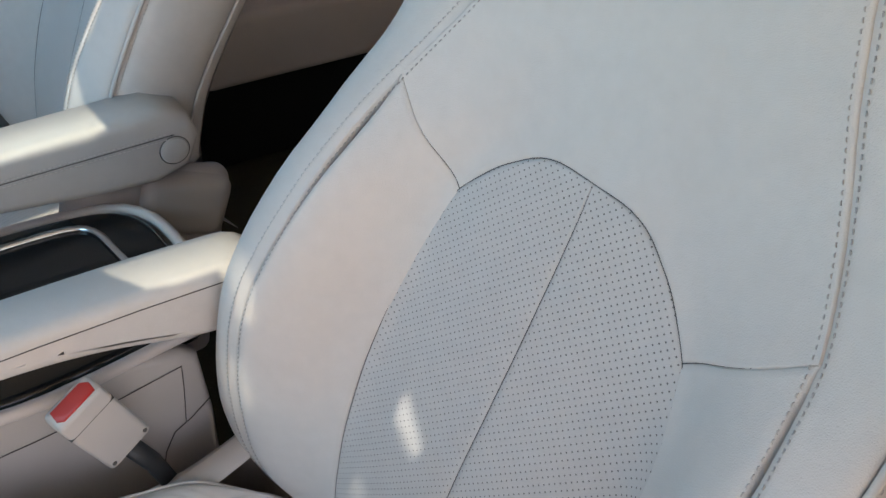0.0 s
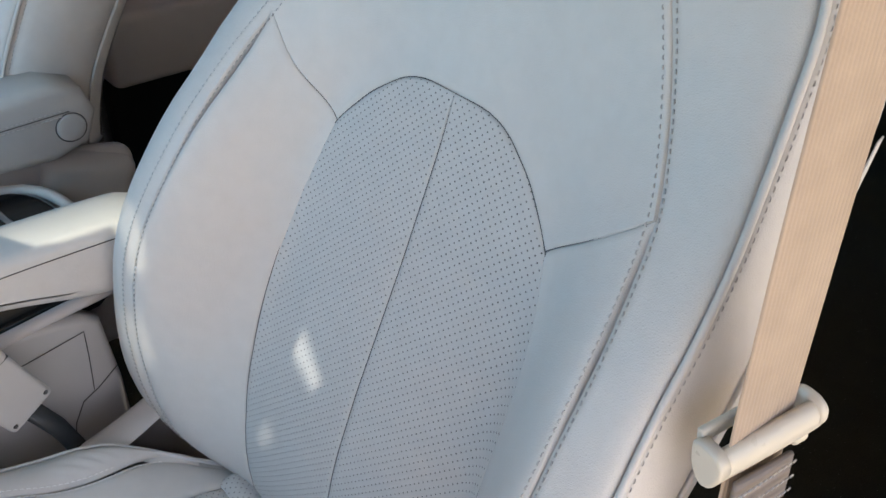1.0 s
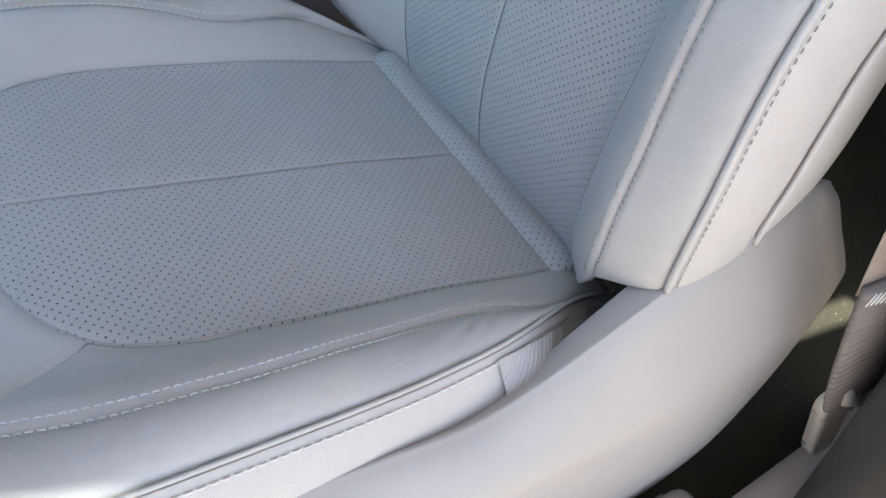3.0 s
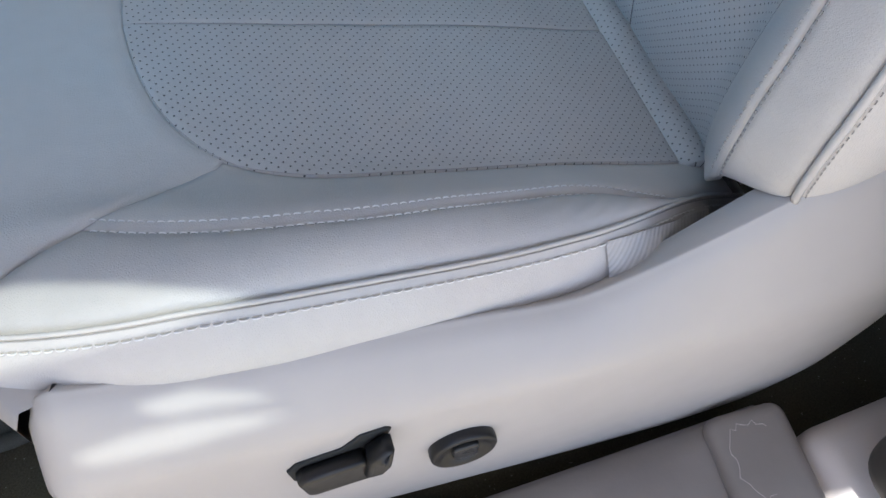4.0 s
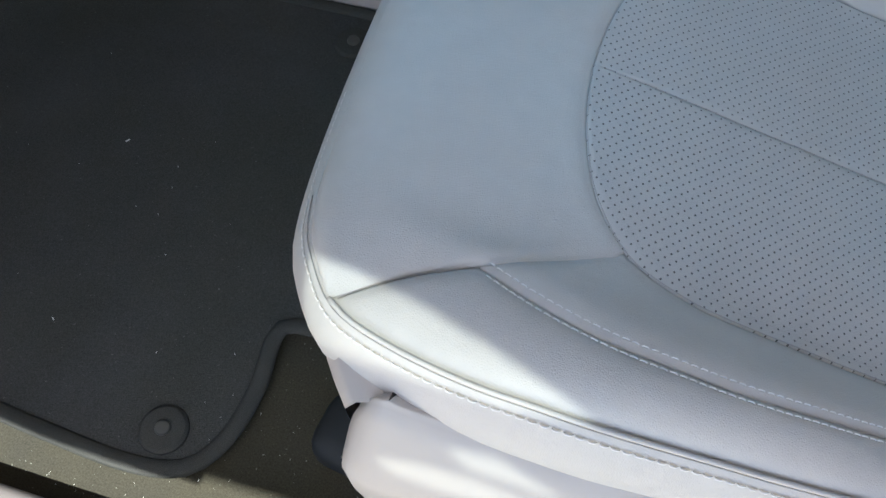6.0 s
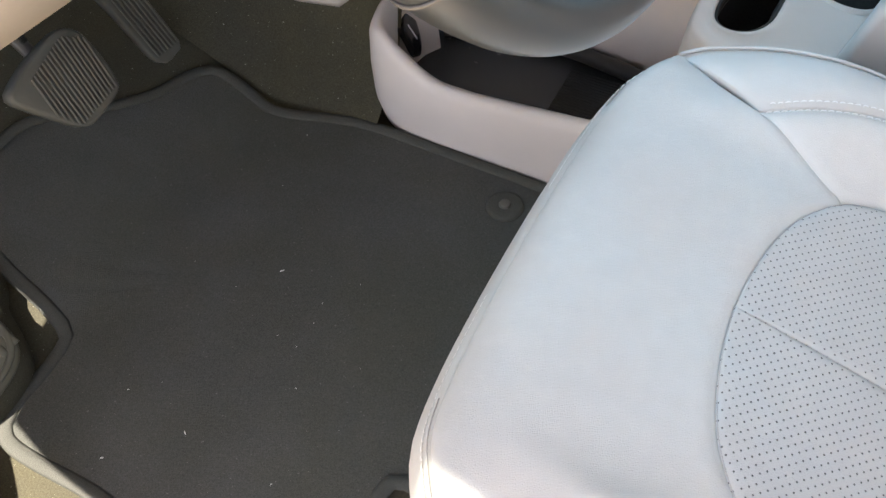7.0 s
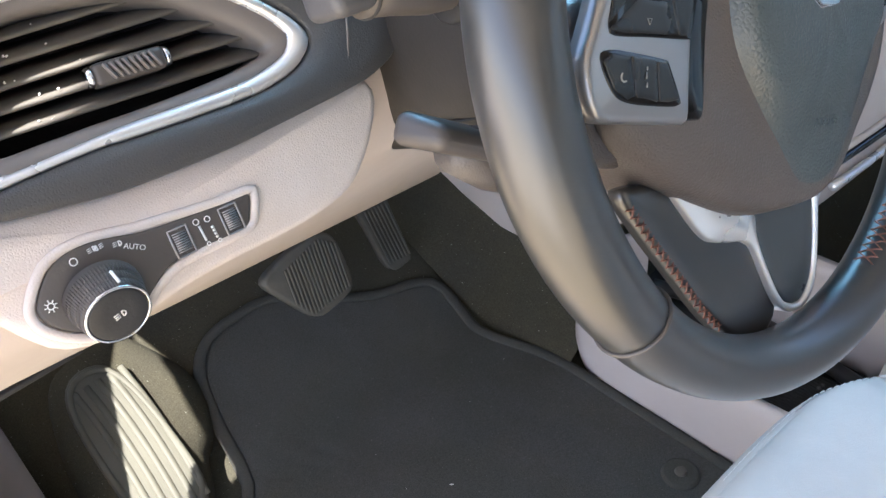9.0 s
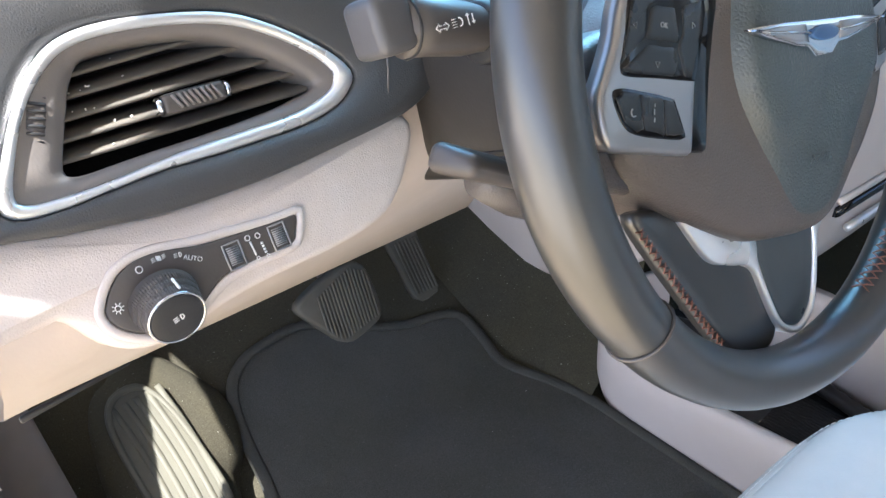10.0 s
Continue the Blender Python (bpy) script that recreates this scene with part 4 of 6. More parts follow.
def plates(outline, holes, z0, z1, step=.012):
    """A flat plate with openings, built in narrow strips along x so that slanted edges stay smooth."""
    def cross(poly, x):
        c = []
        for (xa, ya), (xb, yb) in zip(poly, poly[1:] + poly[:1]):
            if (xa <= x) != (xb <= x):
                c.append(ya + (yb - ya) * (x - xa) / (xb - xa))
        return sorted(c)
    bm = bmesh.new()
    stops = sorted({round(p[0], 4) for poly in [outline] + holes for p in poly})
    lines = []
    for a, b in zip(stops, stops[1:]):
        n = max(1, round((b - a) / .12))
        lines += [(a + (b - a) * k / n, a + (b - a) * (k + 1) / n) for k in range(n)]
    for a, b in lines:
        e = 1e-5
        ca = sorted(sum((cross(p, a + e) for p in [outline] + holes), []))
        cb = sorted(sum((cross(p, b - e) for p in [outline] + holes), []))
        for k in range(0, len(ca) - 1, 2):
            q = [(a, ca[k]), (b, cb[k]), (b, cb[k + 1]), (a, ca[k + 1])]
            lo, hi = [bm.verts.new((*v, z0)) for v in q], [bm.verts.new((*v, z1)) for v in q]
            bm.faces.new(hi)
            bm.faces.new(lo[::-1])
            for i in range(4):
                bm.faces.new((lo[i], lo[(i + 1) % 4], hi[(i + 1) % 4], hi[i]))
    return bm


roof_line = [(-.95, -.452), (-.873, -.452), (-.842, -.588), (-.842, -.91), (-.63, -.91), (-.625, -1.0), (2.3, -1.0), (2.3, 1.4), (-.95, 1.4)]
# invented openings, each outlined to throw one sun patch inside
sun_gaps = [[(-.60, -.652), (-.556, -.659), (-.511, -.670), (-.466, -.685), (-.424, -.7025), (-.395, -.7155), (-.45, -.722), (-.60, -.715)],
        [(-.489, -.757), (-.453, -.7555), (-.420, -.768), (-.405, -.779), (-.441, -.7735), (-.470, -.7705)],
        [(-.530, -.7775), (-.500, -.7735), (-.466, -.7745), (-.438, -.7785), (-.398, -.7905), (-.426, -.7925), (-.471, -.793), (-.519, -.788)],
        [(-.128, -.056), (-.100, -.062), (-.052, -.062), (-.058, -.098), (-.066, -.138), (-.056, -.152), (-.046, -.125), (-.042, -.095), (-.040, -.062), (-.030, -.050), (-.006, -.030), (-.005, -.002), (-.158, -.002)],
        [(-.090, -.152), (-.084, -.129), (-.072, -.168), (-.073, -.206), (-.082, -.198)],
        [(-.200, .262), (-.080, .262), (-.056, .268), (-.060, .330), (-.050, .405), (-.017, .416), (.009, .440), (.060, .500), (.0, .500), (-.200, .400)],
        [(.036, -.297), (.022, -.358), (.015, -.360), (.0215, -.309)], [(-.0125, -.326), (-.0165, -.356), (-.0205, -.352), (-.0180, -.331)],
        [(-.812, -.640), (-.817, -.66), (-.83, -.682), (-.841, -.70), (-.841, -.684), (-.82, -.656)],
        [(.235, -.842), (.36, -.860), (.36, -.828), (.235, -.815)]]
cells = plates(roof_line, sun_gaps, ROOF, ROOF + .005)
roof = structure("sun_mask_roof", cells, "liner", "unseen grey roof plate, cut to shape the sun patches")
# panes added over most openings only to weaken the sun there
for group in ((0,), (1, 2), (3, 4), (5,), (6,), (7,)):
    xs = [p[0] for k in group for p in sun_gaps[k]]
    ys = [p[1] for k in group for p in sun_gaps[k]]
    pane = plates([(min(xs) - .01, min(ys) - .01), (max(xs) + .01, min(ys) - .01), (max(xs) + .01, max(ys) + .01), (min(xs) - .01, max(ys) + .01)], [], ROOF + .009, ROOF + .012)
    part("sun_filter_pane", pane, "darkfilter" if group[0] < 6 else "tinted", roof, "unseen tinted pane added to dim a sun patch", smooth=False)

# walls: firewall, passenger side with window band, rear, pillars
structure("wall_front", boxes([((-1.62, -1.56), (-.42, 1.42), (-.05, .80))]), "dark", "dark firewall behind the dash")
structure("wall_passenger_side", boxes([((-1.6, 2.3), (1.38, 1.44), (-.05, .86)), ((.55, .75), (1.38, 1.44), (.86, ROOF)), ((-.55, -.45), (1.38, 1.44), (.86, ROOF))]), "cabin", "trimmed passenger side wall with open window band")
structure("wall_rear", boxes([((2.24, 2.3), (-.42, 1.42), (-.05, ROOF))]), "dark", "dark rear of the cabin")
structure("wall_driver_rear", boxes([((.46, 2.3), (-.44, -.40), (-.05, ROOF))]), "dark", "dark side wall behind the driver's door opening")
# second row, only a dim shape between the seats
bench = thing("rear_seat", (1.35, .9, 0), "dim grey second-row seat behind the front seats", "car seat")
part("seat_cushion", rbox((.5, .55, .2), pose(1.25, 1.0, .32), .05, 4), "leather", bench)
part("backrest", rbox((.16, .55, .65), pose(1.58, 1.0, .68, 0, 15, 0), .05, 4), "leather", bench)
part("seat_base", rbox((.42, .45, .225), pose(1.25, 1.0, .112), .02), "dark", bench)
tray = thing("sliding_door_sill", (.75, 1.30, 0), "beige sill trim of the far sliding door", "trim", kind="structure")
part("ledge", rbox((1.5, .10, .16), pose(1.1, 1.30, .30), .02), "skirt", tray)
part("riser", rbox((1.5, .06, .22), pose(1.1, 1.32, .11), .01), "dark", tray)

# the open door's inner panel reaches out beside the sill
door = thing("open_front_door", (-1.15, -.55, .3), "beige inner panel of the wide open driver's door, with added sun-blocking slabs", "car door")
# two unseen slabs added to block sun, outlined after the shadow edges on the floor
part("inner_sun_blocker", slab([(-.72, -.42), (-1.190, -.42), (-1.185, -.46), (-1.155, -.499), (-1.137, -.54), (-1.130, -.566), (-1.066, -.583), (-1.012, -.590), (-.929, -.600), (-.878, -.606), (-.72, -.612)], .02, Matrix.Translation((0, 0, .70)), .004, 2), "trim", door)
part("outer_sun_blocker", slab([(-1.2, -.646), (-1.2, -.95), (-.78, -.95), (-.78, -.72), (-.889, -.667), (-.962, -.650)], .02, Matrix.Translation((0, 0, .70)), .004, 2), "trim", door)
part("door_panel", rbox((.05, .60, .95), pose(-1.20, -1.00, .30, 0, 0, -8), .02, 3), "trim", door)

# driver's sill trim: scuffed beige plastic rising into the kick panel at the front
rows = []
for x in np.linspace(-1.32, .045, 60):
    f = max(0.0, (-1.02 - x) / .30)
    h = .058 + .30 * min(1.0, f) ** 2
    yi = -.352 + .010 * math.sin(3 * x) + (.037 if x > -.62 else .037 * max(0, (x + .70) / .08))
    rows.append([Vector((x, yi, -.01)), Vector((x, yi - .002, h - .012)), Vector((x, yi - .010, h - .003)), Vector((x, yi - .03, h)), Vector((x, yi - .07, h - .002)), Vector((x, yi - .12, h - .012)), Vector((x, yi - .145, h - .03)), Vector((x, yi - .15, h - .09)), Vector((x, yi - .15, -.16))])
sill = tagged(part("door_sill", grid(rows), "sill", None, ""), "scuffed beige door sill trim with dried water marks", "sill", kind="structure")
# front kick panel, its edge slanting down to the sill, cut to shade the footrest's left
KP = Matrix(((1, 0, 0, 0), (0, 0, -1, -.432), (0, 1, 0, 0), (0, 0, 0, 1)))
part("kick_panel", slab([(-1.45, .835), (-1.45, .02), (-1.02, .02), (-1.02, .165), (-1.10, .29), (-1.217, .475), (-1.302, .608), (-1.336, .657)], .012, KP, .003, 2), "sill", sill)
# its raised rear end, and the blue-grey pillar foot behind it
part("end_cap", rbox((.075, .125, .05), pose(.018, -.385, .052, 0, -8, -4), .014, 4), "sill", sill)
part("pillar_foot", rbox((.26, .11, .09), pose(.185, -.40, .03, 0, 0, 4), .03, 4), "skirt", sill)
bm = bmesh.new()
rnd = random.Random(5)
ringp = [Vector((.012 + (.020 + .006 * rnd.random()) * math.cos(q), -.372 + (.030 + .010 * rnd.random()) * math.sin(q), .0785)) for q in np.linspace(0.4, 4.6, 22)]
tube(ringp, .00025, 5, bm=bm)
part("water_mark", bm, "skirt", sill)
# weather seal along the opening
tube_pts = [(x, -.515, .035) for x in np.linspace(-1.3, .3, 12)]
seal = tagged(part("door_seal", tube(tube_pts, .011, 10), "rubber"), "black rubber door seal along the sill", "seal", kind="structure")
# B-pillar lower trim
pill = thing("pillar_trim", (.30, -.42, 0), "dark grey lower pillar trim beside the driver seat", "trim", kind="structure")
part("trim_panel", rbox((.19, .085, .50), pose(.172, -.438, .335, 0, 1, 0), .030, 5), "pillar", pill)

# ---- floor mat, its binding, clips and crumbs ----
def on_floor(x, y, h):
    return Vector((x, y, max(0.0, (-1.12 - x) * .55) + h))


mat_out = [(-.66, -.13), (-.66, -.20), (-.671, -.26), (-.70, -.298), (-.76, -.308), (-.86, -.300), (-.95, -.291), (-1.05, -.292), (-1.095, -.284), (-1.112, -.25), (-1.113, -.20), (-1.122, -.150), (-1.16, -.133), (-1.22, -.122), (-1.285, -.10),
           (-1.318, -.06), (-1.325, .0), (-1.318, .06), (-1.27, .14), (-1.24, .20), (-1.225, .26), (-1.205, .295), (-1.165, .300), (-1.12, .296), (-1.08, .300), (-1.02, .318), (-.95, .330), (-.85, .330), (-.70, .328), (-.60, .32), (-.57, .25), (-.57, .0), (-.60, -.11)]
mo = curve3(mat_out, 150, closed=True)
cen = Vector((-.95, .03))
floor_mat = thing("floor_mat", (-.95, .03, 0), "black carpet floor mat with bound edge on the driver's floor", "floor mat")
rings = [[on_floor(p.x, p.y, .000) for p in mo], [on_floor(p.x, p.y, .007) for p in mo]]
for k in (.96, .9, .8, .65, .5, .35, .2, .05, .0001):
    rings.append([on_floor(cen.x + (p.x - cen.x) * k, cen.y + (p.y - cen.y) * k, .008) for p in mo])
part("mat_surface", ring_loft(rings), "mat", floor_mat)
inset = [p.lerp(cen, .012) for p in mo]
part("bound_edge", tube([on_floor(p.x, p.y, .0075) for p in inset], .0095, 8, closed=True, ell=.55, up=(0, 0, 1)), "binding", floor_mat, "woven edge binding")
bm = bmesh.new()
stitches([on_floor(p.x, p.y, .0085) for p in (q.lerp(cen, .029) for q in mo + mo[:1])], (0, 0, 1), bm, pitch=.007, length=.005, r=.0005)
part("edge_stitching", bm, "binding", floor_mat, kind="stuff")
for cx, cy in ((-.738, -.264), (-.716, .272)):
    clip = part("mat_clip", cyl(.026, .0235, .005, pose(cx, cy, .008), 36, .002), "binding", floor_mat, "round mat clip")
    part("clip_stud", cyl(.0085, .0075, .004, pose(cx, cy, .0125), 24, .001), "pedal", clip)
rnd = random.Random(11)
crumbs = bmesh.new()
for x, y, s in ((-.904, -.184, 2.6), (-.93, .053, 3), (-.971, -.251, 2.2), (-1.0, -.17, 1.4), (-.82, -.08, 1.2), (-.78, -.19, 1.2), (-.88, -.03, 1.0), (-.70, -.17, 1.2)) + tuple((rnd.uniform(-1.05, -.62), rnd.uniform(-.28, .28), rnd.uniform(.5, 1.1)) for _ in range(14)) + tuple((rnd.uniform(-.72, -.55), rnd.uniform(-.34, -.20), rnd.uniform(.6, 1.2)) for _ in range(14)) + tuple((rnd.uniform(-1.0, -.72), rnd.uniform(-.345, -.315), rnd.uniform(.5, 1.0)) for _ in range(16)):
    h = .0095 if -.33 < y and not (y < -.305 or (x > -.655 and y < -.12)) else .002
    bmesh.ops.create_icosphere(crumbs, subdivisions=1, radius=.0008 * s, matrix=Matrix.Translation((x, y, h)) @ Euler((rnd.random() * 3, 0, rnd.random() * 3)).to_matrix().to_4x4() @ Matrix.Diagonal((1.5, .5, .4, 1)))
tagged(part("floor_crumbs", crumbs, "lint"), "tiny pale crumbs and lint scattered on the mat", "crumbs", kind="stuff")

# ---- pedals and footrest ----
def pedal_pad(name, par, outline, m, thick, ribs, gap, width, material="pedal"):
    pad = part(name, slab(outline, thick, m, .004, 3, crown=.003), material, par)
    for k in range(ribs):
        x = (k - (ribs - 1) / 2) * gap
        part("rib", rbox((gap * .55, width(x), .003), m @ Matrix.Translation((x, 0, .0035)), .0009, 1), material, pad)
    return pad


def lane(pts):
    return curve3(pts, 48, closed=True)


brake = thing("brake_pedal", (-1.17, .03, .0), "worn black ribbed rubber brake pedal on a steel arm", "pedal")
BF = frame_from((-1.168, .043, .255), (.0, 1, -.14), (-.42, .10, .88))
brake_out = lane([(-.062, .012), (-.054, .022), (-.015, .037), (.030, .046), (.048, .042), (.059, .028), (.065, -.01), (.063, -.040), (.050, -.051), (.010, -.061), (-.005, -.059), (-.019, -.047), (-.056, .0)])
bp = part("pedal_pad", slab(brake_out, .018, BF, .005, 3, crown=.003), "pedal", brake)
for k in range(16):
    x = -.030 + .0056 * k
    hi = .008 + .36 * (x + .06) if x < .03 else .040 - .6 * (x - .03)
    lo = -.053 + .20 * (x + .01) if x > -.012 else -.053 - 1.3 * (x + .012)
    part("rib", rbox((.0030, hi - lo, .003), BF @ Matrix.Translation((x, (hi + lo) / 2, .0035)), .0009, 1), "pedal", bp)
part("arm", tube([BF @ Vector((.004, .01, -.014)), BF @ Vector((.0, .06, -.03)), Vector((-1.24, .05, .46)), Vector((-1.27, .05, .62)), Vector((-1.28, .05, .80))], .007, 10, ell=1.6), "column", brake, "painted steel arm")
part("switch_rod", tube([Vector((-1.20, .045, .30)), Vector((-1.215, .040, .38)), Vector((-1.22, .040, .48))], .0045, 10), "chrome", brake)
gas = thing("accelerator_pedal", (-1.24, .23, 0), "black ribbed accelerator pedal hung over the toe board", "pedal")
GF = frame_from((-1.255, .240, .188), (.05, 1, -.10), (-.30, -.12, .92))
gp = part("pedal_pad", slab(lane([(-.024, -.085), (-.030, .0), (-.036, .10), (-.03, .13), (.03, .13), (.032, .10), (.026, .0), (.024, -.075), (.012, -.088)]), .014, GF, .004, 3), "pedal", gas)
for k in range(7):
    part("rib", rbox((.0035, .10, .003), GF @ Matrix.Translation(((k - 3) * .0066, -.025, .002)), .0009, 1), "pedal", gp)
part("arm", tube([GF @ Vector((0, .12, -.01)), Vector((-1.30, .20, .40)), Vector((-1.36, .20, .55)), Vector((-1.40, .20, .7))], .012, 10), "black", gas)
dead = thing("footrest", (-1.22, -.25, 0), "ribbed grey footrest pad beside the pedals", "footrest")
DF = frame_from((-1.222, -.232, .122), (0, 1, 0), (-.876, .0, .482))
dead_out = lane([(-.046, -.125), (-.049, -.02), (-.040, .08), (-.014, .118), (.028, .112), (.046, .06), (.050, -.03), (.045, -.10), (.02, -.132), (-.03, -.140)])
dead_hem = [p + (p - Vector((0, -.01))).normalized() * (.016 + .018 * min(1, max(0, (p.y + .10) / .06)) + .052 * min(1, max(0, p.x / .03)) * min(1, max(0, (p.y + .05) / .06))) for p in dead_out]
bm = ring_loft([[DF @ Vector((p.x, p.y, h)) for p in r] for r, h in ((dead_out, -.006), ([a.lerp(b, .12) for a, b in zip(dead_out, dead_hem)], -.010), ([a.lerp(b, .45) for a, b in zip(dead_out, dead_hem)], -.017), ([a.lerp(b, .76) for a, b in zip(dead_out, dead_hem)], -.026), ([a.lerp(b, .92) for a, b in zip(dead_out, dead_hem)], -.042), (dead_hem, -.068))])
part("carpet_surround", bm, "carpet", dead, "carpet moulded round the footrest")
part("pad_border", tube([DF @ Vector((p.x * .9, p.y * .92 - .0005, .0006)) for p in dead_out], .0042, 8, closed=True, ell=.6, up=DF.to_3x3() @ Vector((0, 0, 1))), "dead", dead)
dp = part("pad", slab(dead_out, .05, DF, .008, 3), "dead", dead)
for k in range(5):
    x = -.030 + .0165 * k
    part("rib", tube([DF @ Vector((x + .010 * math.sin(q * 2.2), -.115 + .21 * q, -.0004)) for q in np.linspace(0, 1, 12)], .0048, 8, ell=.6, up=DF.to_3x3() @ Vector((0, 0, 1))), "dead", dp)

# ---- seat belt of the driver ----
belt = thing("seat_belt", (.15, -.36, .12), "beige woven seat belt hanging beside the driver seat", "seat belt")
def strap(pts, width, across, name, material, thick=.0016):
    c = curve3(pts, 70)
    ac = Vector(across).normalized()
    rows, uv, dist = [], [], 0
    for i, p in enumerate(c):
        t = (c[min(i + 1, 69)] - c[max(i - 1, 0)]).normalized()
        w = (ac - t * ac.dot(t)).normalized()
        n = t.cross(w)
        prof = [(-.5, thick / 2), (-.47, thick), (0, thick * 1.1), (.47, thick), (.5, thick / 2), (.47, 0), (-.47, 0)]
        rows.append([p + w * a * width + n * b for a, b in prof])
        uv.append([(a * width, dist) for a, b in prof])
        dist += (c[min(i + 1, 69)] - p).length
    bm = grid(rows, closed=True, uv=uv)
    bm.verts.ensure_lookup_table()
    bm.faces.new(bm.verts[:7])
    bm.faces.new(bm.verts[-7:])
    return part(name, bm, material, belt)
strap([(.117, -.318, 1.06), (.116, -.324, .94), (.116, -.329, .84), (.118, -.333, .76), (.120, -.336, .70), (.119, -.341, .65), (.112, -.350, .57), (.105, -.357, .50), (.100, -.363, .43), (.099, -.3675, .38)], .055, (.98, -.14, 0), "webbing", "belt")
strap([(.1185, -.3455, .664), (.1175, -.3475, .648), (.116, -.3495, .632)], .052, (.98, -.14, 0), "webbing_fold", "beltsew", .004)
strap([(.0990, -.3675, .392), (.1000, -.3695, .370), (.106, -.3725, .330), (.117, -.3745, .285), (.130, -.376, .245)], .059, (.97, -.10, -.25), "folded_end", "beltsew", .006)
bm = bmesh.new()
for k in range(13):
    a = Vector((.0725 + .0044 * k, -.3728 - .00047 * k, .379 - .0011 * k))
    tube([a, a + Vector((.0036, -.0004, .0105))], .0007, 5, bm=bm)
part("fold_stitching", bm, "thread", belt, kind="stuff")
part("anchor_loop", tube([Vector((.112, -.374, .262)), Vector((.118, -.379, .246)), Vector((.134, -.381, .236)), Vector((.150, -.379, .232))], .007, 10), "clipplastic", belt)
part("anchor_cover", slab(curve3([(-.012, .045), (.004, .052), (.018, .040), (.017, .0), (.012, -.055), (-.004, -.062), (-.014, -.05), (-.014, .0)], 40, closed=True), .012, frame_from((.136, -.376, .185), (1, -.05, .1), (-.30, 0, 1)), .004, 3), "clipplastic", belt, "cream anchor cover")
LB = frame_from((.1225, -.338, .682), (.96, -.24, .16), (-.14, .06, .97)) @ Matrix.Diagonal((.70, .85, .85, 1))
# belt guide: a D-shaped front bar and a flat rear bar between two end caps
bar = [(-.0135, .001), (-.0150, .005), (-.0130, .010), (-.0050, .0135), (.0050, .0130), (.0110, .0095), (.0130, .005), (.0115, .001)]
guide = part("belt_guide", grid([[LB @ Vector((x, y * k, z * k)) for y, z in bar] for x, k in ((-.052, .96), (-.03, 1), (0, 1), (.03, 1), (.050, .97))], closed=True), "clipplastic", belt, "cream plastic belt guide")
part("guide_rear_bar", rbox((.104, .013, .006), LB @ Matrix.Translation((0, .012, -.014)), .0025, 3), "clipplastic", guide)
for sd, lowest in ((-1, -.027), (1, -.019)):
    EF = LB @ Matrix(((0, 0, sd, sd * .058), (0, 1, 0, 0), (-sd, 0, 0, -.002), (0, 0, 0, 1)))
    cap = curve3([(sd * a, b) for a, b in ((-.0150, -.004), (-.0150, .008), (-.008, .0140), (.004, .0145), (.0120, .010), (.0135, .002), (.0125, -.014), (.007, lowest * .9), (.001, lowest), (-.007, lowest * .8))], 44, closed=True)
    part("guide_end", slab(cap, .011, EF, .005 if sd > 0 else .003, 5), "clipplastic", guide)
part("stop_button", rbox((.018, .010, .010), LB @ Matrix.Translation((.036, -.0165, .005)), .004, 3), "clipplastic", guide)
bm = bmesh.new()
for row, z in enumerate((.660, .648, .637)):
    for k in range(12):
        a = Vector((.0905 + .0042 * k, -.3492 - .00060 * k - .0014 * row, z + .0002 * k))
        tube([a, a + Vector((.0026, -.0004, .0012))], .0006, 5, bm=bm)
part("guide_stitching", bm, "backthread", belt, "pale stitch rows on the folded webbing", kind="stuff")
tag = thing("airbag_tag", (.19, -.300, .80), "pale woven side airbag tag sewn into the seat flank", "tag")
part("cloth", slab([(-.028, -.02), (.028, -.02), (.028, .02), (-.028, .02)], .0012, frame_from((.270, -.292, .775), (.35, .02, .93), (-.9, -.25, .3)), .0004), "label", tag)

# ---- buckle ----
buckle = thing("belt_buckle", (-.15, .285, .33), "grey plastic seat belt buckle with a red release button", "buckle")
KF = frame_from((-.167, .280, .424), (.90, .25, .39), (-.37, -.12, .92))
bd = part("buckle_body", rbox((.056, .108, .030), KF, .006, 4), "shell", buckle)
btn = slab([(-.022, -.004), (-.017, -.010), (.022, -.010), (.024, .002), (.018, .010), (-.020, .010)], .008, KF @ Matrix.Translation((0, .0555, .001)) @ pose(0, 0, 0, -90, 0, 0), .0015, 3)
part("release_button", btn, "red", bd, "red plastic release button")
part("parting_line", rbox((.0563, .0010, .0304), KF @ Matrix.Translation((0, .030, 0)), .0003, 1), "column", bd)
for x in (-.021, .022):
    part("screw", cyl(.0028, .0024, .0012, KF @ Matrix.Translation((x, -.044, .0148)), 14, .0004), "column", bd)
part("stalk", tube([KF @ Vector((0, -.05, 0)), Vector((-.125, .285, .33)), Vector((-.10, .285, .25)), Vector((-.08, .28, .16))], .012, 10, ell=.6), "black", buckle)

# ---- centre console ----
con = thing("centre_console", (-.35, .5, 0), "beige centre console with gloss black tray, cup holders and chrome strip", "console")
# rear bin beside the seat
bin_out = [(-.40, .0), (-.40, .30), (-.38, .385), (-.32, .404), (-.25, .414), (-.18, .420), (-.11, .419), (-.055, .409), (-.036, .396), (-.028, .30), (-.028, .0)]
CFm = Matrix(((1, 0, 0, 0), (0, 0, -1, .345), (0, 1, 0, 0), (0, 0, 0, 1)))
part("bin_side", slab(bin_out, .02, CFm, .010, 4), "shell", con)
# flat dark sheet in place of the bin's shaded recess
part("bin_recess_shade", rbox((.31, .262, .008), pose(-.20, .50, .368), .002, 2), "binshade", con, "dark slate sheet standing in for the shaded bin opening")
